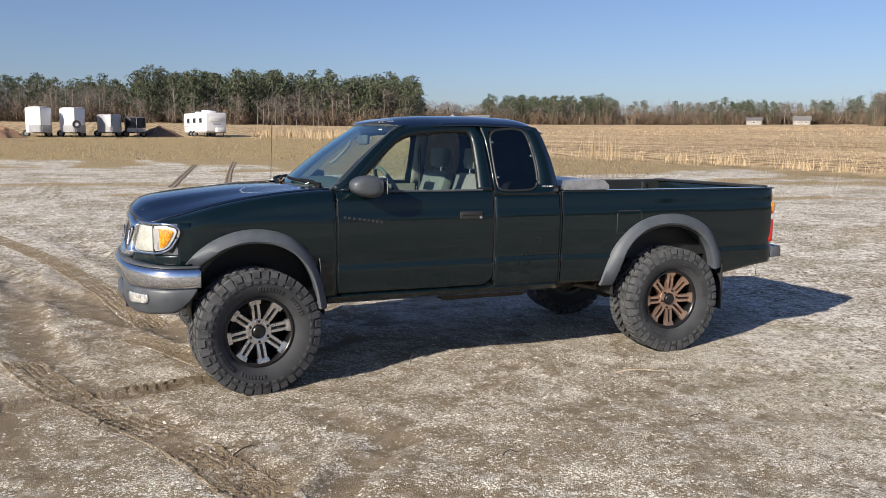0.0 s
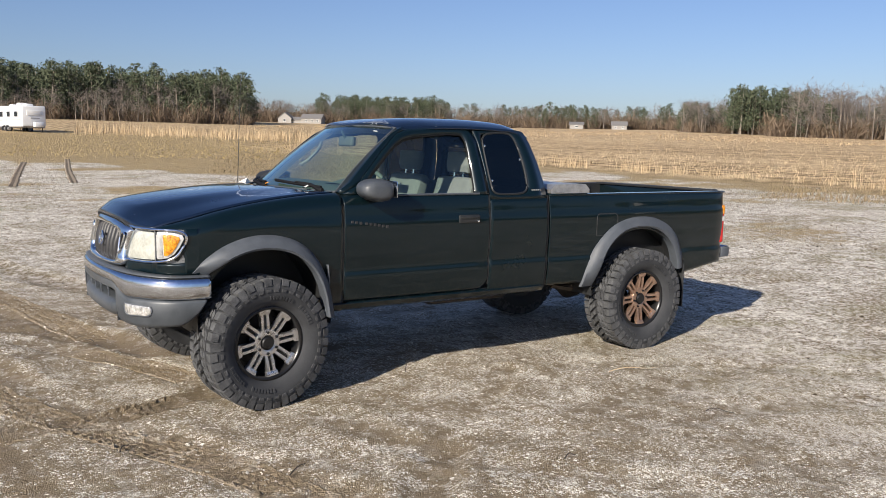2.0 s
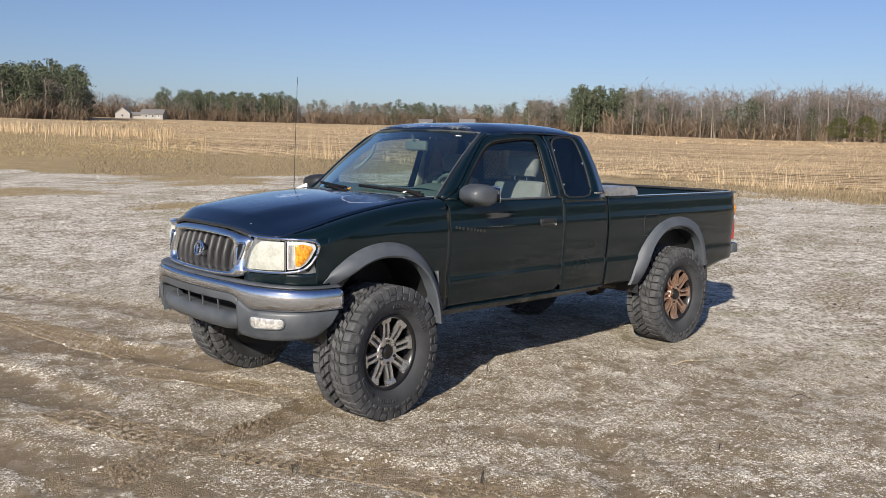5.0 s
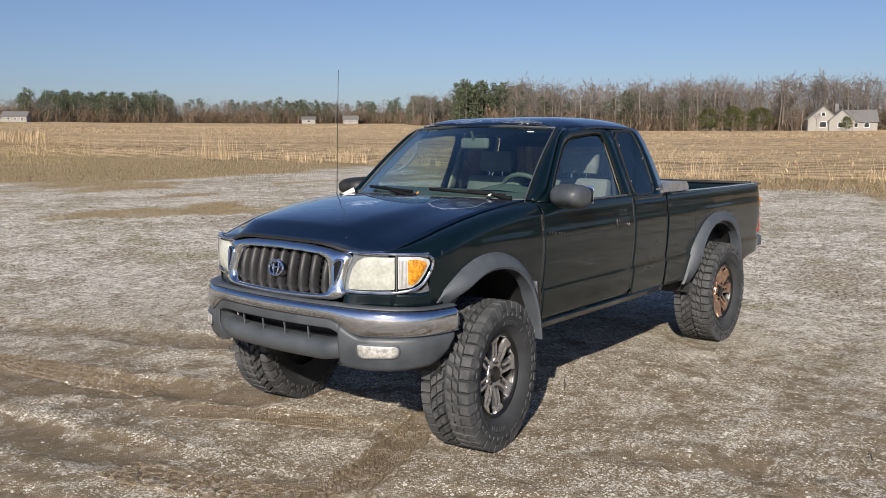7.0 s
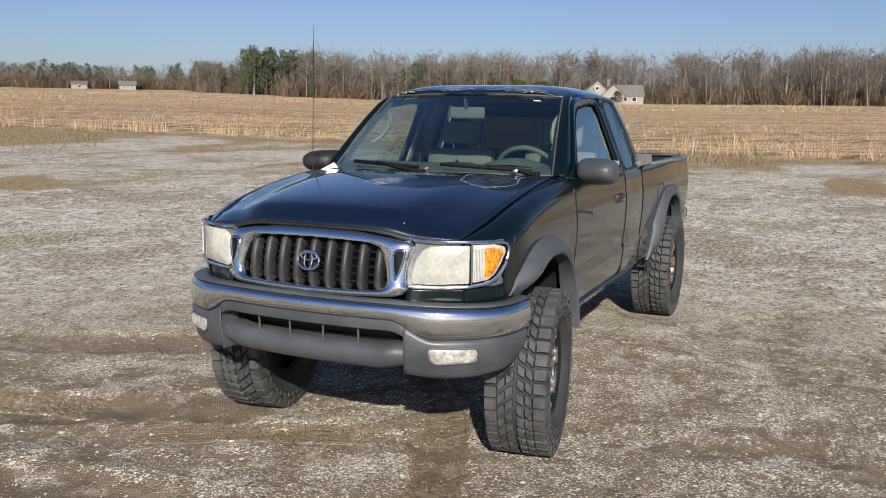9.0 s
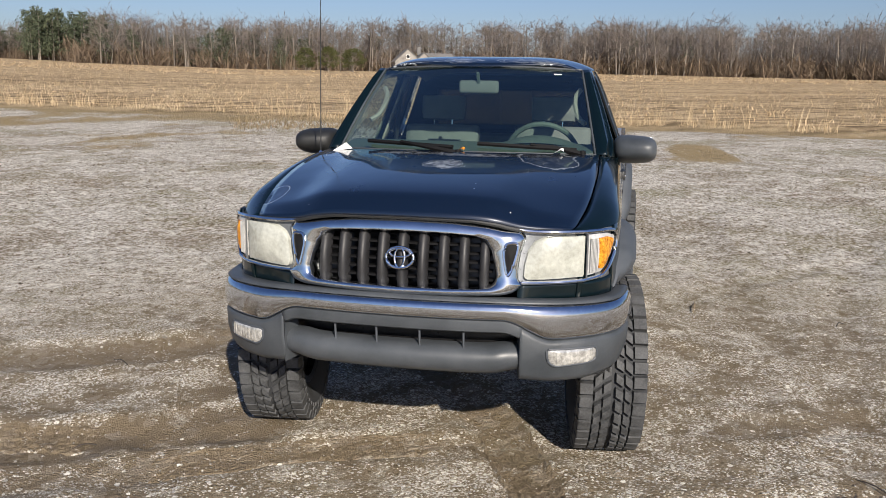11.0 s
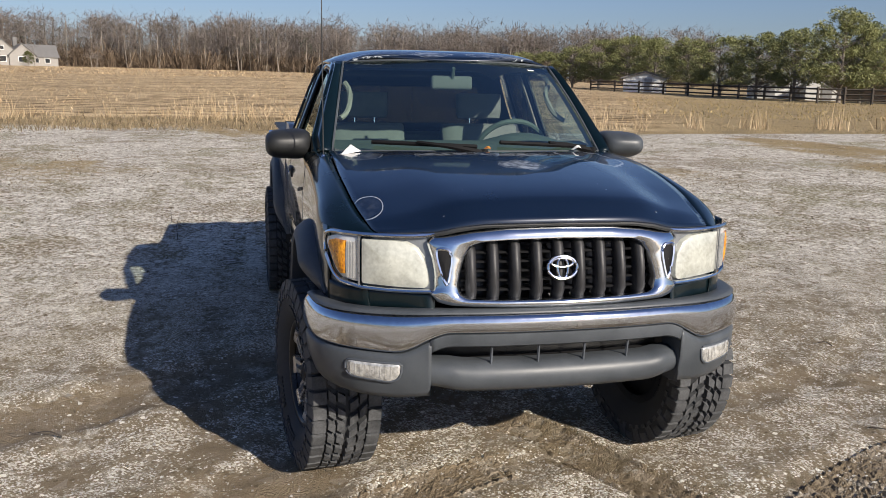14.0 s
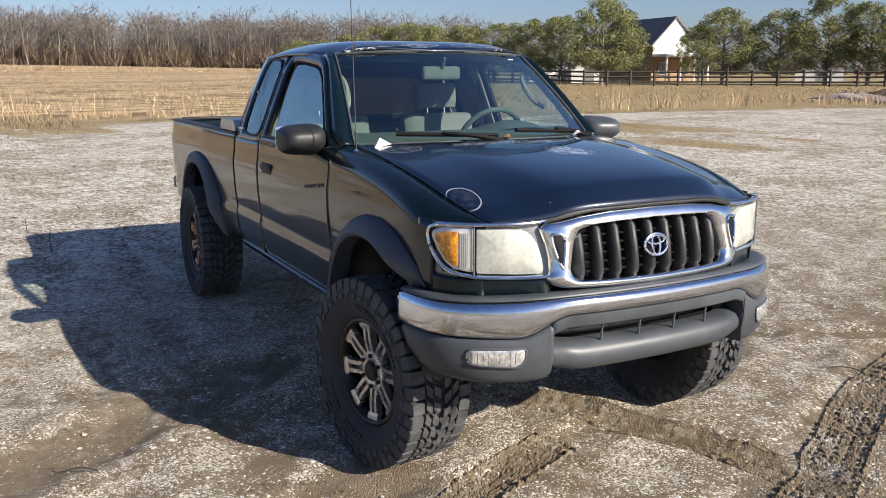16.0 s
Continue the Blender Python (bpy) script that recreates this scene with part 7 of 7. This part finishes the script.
part("aerial_bracket", tube([(0.335, 0.728, 1.238), (0.30, 0.70, 1.245), (0.28, 0.66, 1.252)], 0.005, 6), CHROME, aerial)

# ---- wheels ----
TYRE_R, RIM_R = 0.402, 0.222


def tyre_parts(parent_wheel):
    """A mud-terrain tyre round the y axis, outer side towards -y."""
    prof = [(RIM_R - 0.004, -0.085), (RIM_R + 0.012, -0.108), (0.262, -0.128), (0.305, -0.141), (0.345, -0.143), (0.372, -0.136), (0.377, -0.118), (0.379, -0.06), (0.380, 0.0), (0.379, 0.06), (0.377, 0.118), (0.372, 0.136), (0.33, 0.143), (0.27, 0.130), (RIM_R, 0.10)]
    tyre = part("tyre", lathe(prof, 72, (0, 0, 0)), RUBBER, parent_wheel, "chunky black mud-terrain tyre", angle=60)

    def block(a0, a1, y0, y1, r0, r1, skew=0.0):
        """A tread block between two angles, two widths and two radii."""
        v = []
        for rr, g in ((r0, 0.0), (r1, 0.012)):
            for aa, yy in ((a0 + g, y0 + g * 0.15), (a1 - g, y0 + g * 0.15), (a1 - g + skew, y1 - g * 0.15), (a0 + g + skew, y1 - g * 0.15)):
                v.append((rr * math.cos(aa), yy, rr * math.sin(aa)))
        return v, [(0, 1, 5, 4), (1, 2, 6, 5), (2, 3, 7, 6), (3, 0, 4, 7), (4, 5, 6, 7)]
    n = 40
    step = 2 * math.pi / n

    def lug(a0, a1, r0, r1, y0, y1, sgn, lift):
        v = []
        for rr, yy in ((r0, y0), (r1, y1)):
            for aa in (a0, a1):
                for up in (0.0, lift):
                    v.append((rr * math.cos(aa), sgn * (yy + up), rr * math.sin(aa)))
        return v, [(1, 3, 7, 5), (0, 1, 5, 4), (2, 6, 7, 3), (4, 5, 7, 6), (0, 2, 3, 1)]
    shapes = []
    for sgn in (-1, 1):
        off = step * 0.5 if sgn > 0 else 0
        for long in (0.0, 0.020):
            shapes.append((long, merge([block(off, off + step * 0.90, *sorted((sgn * 0.082, sgn * 0.136)), 0.370, TYRE_R - 0.002), lug(off + 0.01, off + step * 0.84, TYRE_R - 0.004, 0.360 - long, 0.132, 0.1405, sgn, 0.005)])))
        shapes.append((None, block(off * 0.4 + step * 0.10, off * 0.4 + step * 0.82, *sorted((sgn * 0.008, sgn * 0.042)), 0.374, TYRE_R, sgn * 0.05)))
        shapes.append((None, block(off + step * 0.25, off + step, *sorted((sgn * 0.046, sgn * 0.078)), 0.374, TYRE_R, sgn * 0.06)))
        shapes.append((None, lug(step * 0.2, step * 0.75, 0.338, 0.322, 0.1405, 0.1405, sgn, 0.007)))
    for long, (v, f) in shapes:
        me_ = mesh_of("tread_block", v, f, TREAD, 0)
        for k in range(n):
            if long is not None and (k % 2 == 1) != (long > 0):
                continue
            ob = new("tread_block", me_)
            ob.parent = parent_wheel
            ob.matrix_local = Matrix.Rotation(-k * step, 4, "Y")
    # raised bars in place of the lettering
    for base, count in ((0.35, 7), (1.05, 8), (3.5, 7), (4.2, 8)):
        for k in range(count):
            a0 = base + k * 0.075
            v = []
            for rr in (0.272, 0.296):
                for q in (a0, a0 + 0.045):
                    for yy in (-0.128 - (rr - 0.262) * 0.32, -0.134 - (rr - 0.262) * 0.32):
                        v.append((rr * math.cos(q), yy, rr * math.sin(q)))
            part("raised_letter_bar", (v, [(1, 3, 7, 5), (0, 1, 5, 4), (2, 6, 7, 3), (4, 5, 7, 6), (0, 2, 3, 1)]), RUBBER, parent_wheel, flat=True)


def spoke_shape(a, w0, w1, r0, r1, y0, y1, thick, aside=0.0):
    """One finger of the wheel between two radii, at angle a; y is the face (towards -y)."""
    c, s = math.cos(a), math.sin(a)
    v = []
    for rr, ww, yy in ((r0, w0, y0), ((r0 + r1) / 2, (w0 + w1) / 2, (y0 + y1) / 2 - 0.004), (r1, w1, y1)):
        for dw, dy in ((aside - ww / 2, 0.0), (aside + ww / 2, 0.0), (aside + ww / 2 + 0.003, thick), (aside - ww / 2 - 0.003, thick)):
            v.append((rr * c - dw * s, yy + dy, rr * s + dw * c))
    f = []
    for b in (0, 4):
        for k in range(4):
            m = (k + 1) % 4
            f.append((b + k, b + m, b + 4 + m, b + 4 + k))
    return v, f + [(3, 2, 1, 0), (8, 9, 10, 11)]


def build_wheel(name, label, alloy, spin=0.0):
    w = part(name, lathe([(RIM_R - 0.03, 0.10), (RIM_R + 0.004, 0.104), (RIM_R - 0.018, 0.06), (RIM_R - 0.022, -0.05), (RIM_R - 0.012, -0.080)], 60, (0, 0, 0)), BLACK_ALLOY, truck, label)
    tyre_parts(w)
    part("rim_lip", lathe([(RIM_R - 0.012, -0.078), (RIM_R + 0.004, -0.092), (RIM_R + 0.006, -0.104), (RIM_R - 0.002, -0.109), (RIM_R - 0.012, -0.104), (RIM_R - 0.018, -0.085)], 64, (0, 0, 0)), BLACK_ALLOY, w, "black rim edge", angle=60)
    part("brake_disc", lathe([(0.09, 0.03), (0.155, 0.03), (0.155, 0.05), (0.09, 0.05)], 40, (0, 0, 0)), STEEL, w)
    part("wheel_back", lathe([(0.05, 0.055), (RIM_R - 0.02, 0.06)], 40, (0, 0, 0)), BLACK_ALLOY, w)
    for k in range(8):
        a = 2 * math.pi * k / 8 + spin
        for d in (-0.0185, 0.0185):
            part("spoke", spoke_shape(a, 0.0165, 0.0175, 0.066, RIM_R - 0.040, -0.074, -0.088, 0.030, d), alloy, w, angle=40)
        part("rim_block", spoke_shape(a, 0.072, 0.080, RIM_R - 0.044, RIM_R - 0.010, -0.088, -0.094, 0.020), alloy, w, angle=40)
        part("spoke_web", spoke_shape(a, 0.026, 0.026, 0.060, RIM_R - 0.045, -0.050, -0.062, 0.02), BLACK_ALLOY, w)
    part("hub", lathe([(0.045, -0.078), (0.052, -0.082), (0.082, -0.078), (0.088, -0.066), (0.088, -0.02)], 40, (0, 0, 0)), alloy, w, angle=40)
    part("hub_cap", lathe([(0.001, -0.094), (0.034, -0.093), (0.041, -0.086), (0.043, -0.070)], 30, (0, 0, 0)), BLACK_ALLOY, w, "black centre cap")
    for k in range(6):
        a = 2 * math.pi * (k + 0.5) / 6
        part("lug_nut", lathe([(0.001, -0.092), (0.008, -0.091), (0.010, -0.075)], 6, (0.066 * math.cos(a), 0, 0.066 * math.sin(a))), BLACK_ALLOY, w)
    return w


AXLE_Z, REAR_AXLE_Z = 0.366, 0.383
first = build_wheel("front_wheel", "machined alloy wheel with a mud-terrain tyre", ALLOY, 0.13)
first.matrix_local = pose(-0.048, -0.765, AXLE_Z, 0, 0, 8)
other = copy_thing(first, pose(-0.048, 0.765, AXLE_Z, 0, 0, 188))
rear = build_wheel("rear_wheel", "brake-dusted alloy wheel with a mud-terrain tyre", RUSTY_ALLOY, 0.35)
rear.matrix_local = pose(WHEELBASE, -0.780, REAR_AXLE_Z, 0, 20, 0)
rear2 = copy_thing(rear, pose(WHEELBASE, 0.780, REAR_AXLE_Z, 0, 0, 180))

# ---- underside ----
for side in (-1, 1):
    part("frame_rail", tube([(-0.70, side * 0.40, 0.60), (-0.4, side * 0.42, 0.58), (0.4, side * 0.44, 0.50), (2.3, side * 0.46, 0.50), (2.7, side * 0.46, 0.62), (3.4, side * 0.46, 0.62), (4.08, side * 0.46, 0.58)], 0.055, 4), STEEL, truck)
    part("leaf_spring", tube([(2.42, side * 0.56, 0.50), (2.8, side * 0.56, 0.43), (3.1, side * 0.56, 0.42), (3.45, side * 0.56, 0.45), (3.75, side * 0.56, 0.52)], 0.028, 4), STEEL, truck)
    part("lower_arm", tube([(0.05, side * 0.30, 0.40), (0.0, side * 0.62, 0.32)], 0.04, 6), STEEL, truck)
    part("shock_absorber", tube([(0.06, side * 0.55, 0.36), (0.02, side * 0.48, 0.75)], 0.032, 8), STEEL, truck)
    part("half_shaft", tube([(0.0, side * 0.2, 0.42), (0.0, side * 0.66, AXLE_Z)], 0.025, 8), STEEL, truck)
part("rear_axle", tube([(WHEELBASE, -0.68, REAR_AXLE_Z), (WHEELBASE, 0.68, REAR_AXLE_Z)], 0.045, 10), STEEL, truck)
part("differential", lathe([(0.02, -0.13), (0.10, -0.09), (0.135, 0), (0.10, 0.09), (0.02, 0.13)], 18, (WHEELBASE, 0.0, REAR_AXLE_Z)), STEEL, truck)
part("drive_shaft", tube([(1.3, 0.05, 0.50), (WHEELBASE - 0.12, 0.02, 0.42)], 0.04, 8), STEEL, truck)
part("gearbox", box(0.9, 0.0, 0.52, 0.8, 0.36, 0.22, 0.06), STEEL, truck)
part("fuel_tank", box(1.75, -0.22, 0.47, 0.75, 0.36, 0.16, 0.05), STEEL, truck)
part("exhaust_pipe", tube([(0.6, 0.3, 0.46), (1.9, 0.32, 0.44), (2.6, 0.36, 0.47), (3.0, 0.36, 0.60), (3.6, 0.5, 0.50), (3.72, 0.66, 0.47)], 0.03, 8), STEEL, truck)
part("spare_tyre", lathe([(0.2, -0.1), (0.34, -0.11), (0.37, -0.05), (0.37, 0.05), (0.34, 0.11), (0.2, 0.1)], 32, (0, 0, 0)), RUBBER, truck).matrix_local = pose(3.65, 0, 0.58, 90, 0, 0)
part("engine_bay_floor", box(-0.2, 0, 0.66, 0.9, 0.80, 0.06), STEEL, truck)
part("radiator", box(-0.60, 0, 0.86, 0.05, 0.9, 0.40), BLACK_ALLOY, truck)

# ---- things on and in the truck ----
tool = thing("truck_toolbox", "aluminium tread-plate toolbox lying across the bed", "toolbox")
part("body", box(2.385, 0, 1.09, 0.34, 1.32, 0.30, 0.01), PLATE, tool)
for a, b in ((-0.785, -0.02), (0.02, 0.785)):
    c = (a + b) / 2
    part("lid", loft([[(2.385 + dx * kx, c + dy * (b - a) / 2, z) for dx, dy in ((-1, -1), (1, -1), (1, 1), (-1, 1))] for kx, z, in ((0.185, 1.232), (0.190, 1.236), (0.190, 1.262), (0.150, 1.300), (0.001, 1.302))], True), PLATE, tool, angle=20)
    part("latch", box(2.58, c, 1.235, 0.012, 0.10, 0.05, 0.004), CHROME, tool)
paper = part("folded_paper", ([(0.335, 0.555, 1.272), (0.40, 0.62, 1.262), (0.30, 0.655, 1.258), (0.365, 0.60, 1.300)], [(0, 1, 3), (1, 2, 3), (2, 0, 3), (0, 2, 1)]), PAPER, None, flat=True)
tagged(paper, "small folded white paper tucked under the wiper", "paper")
for x, y, z, m_ in ((0.275, -0.02, 1.285, AMBER), (0.36, -0.50, 1.285, PAPER)):
    lf = part("dry_leaf", grid(lambda u, v, x=x, y=y, z=z: (x + 0.012 * (2*u-1), y + 0.022 * (2*v-1), z + 0.012 * u * (1 - v) + 0.006 * math.sin(v * 5)), 4, 6), m_, None)
    tagged(lf, "dry fallen leaf caught at the wiper", "leaf")

# ---- small loose things on the ground ----
def twig_on_ground(x, y, length, turn, bend=0.1, thick=0.004, lift=0.012):
    c, s = math.cos(radians(turn)), math.sin(radians(turn))
    i, j = min(int(np.searchsorted(gx, x)), nx - 1), min(int(np.searchsorted(gy, y)), ny - 1)
    z = float(Z[i, j]) + lift
    pts = [(x + c * t * length - s * bend * length * math.sin(t * 2.2), y + s * t * length + c * bend * length * math.sin(t * 2.2), z + 0.015 * math.sin(t * 5)) for t in np.linspace(0, 1, 8)]
    ob = part("twig", tube(pts, [thick * (1 - 0.6 * k / 7) for k in range(8)], 5), RAIL_WOOD if bend > 0 else STRAW, None)
    tagged(ob, "thin dry twig lying on the gravel" if bend > 0 else "pale dry straw stalk lying on the gravel", "twig", "twigs on the lot")


for x, y, l, a, b in ((2.30, -1.36, 0.42, -4, -0.03), (-0.36, -1.95, 0.28, 35, 0.04), (-1.0, -1.3, 0.16, 60, 0.03), (0.9, -2.5, 0.14, 20, 0.04), (2.2, -2.3, 0.18, -30, 0.03), (0.3, 1.9, 0.2, 50, 0.1), (-0.6, 1.5, 0.16, 120, 0.1)):
    twig_on_ground(x, y, l, a, b)
for x, y, h in ((1.06, -0.62, 0.10), (5.2, 1.75, 0.24), (6.4, 1.9, 0.2)):
    z = float(terrain(x, y))
    stem = part("dead_stalk", tube([(x, y, z - 0.02), (x + 0.02, y + 0.01, z + h * 0.6), (x + 0.05, y - 0.02, z + h)], [0.004, 0.003, 0.0015], 5), RAIL_WOOD, None)
    tagged(stem, "dead weed stalk standing in the gravel", "weed", "stalks on the lot")
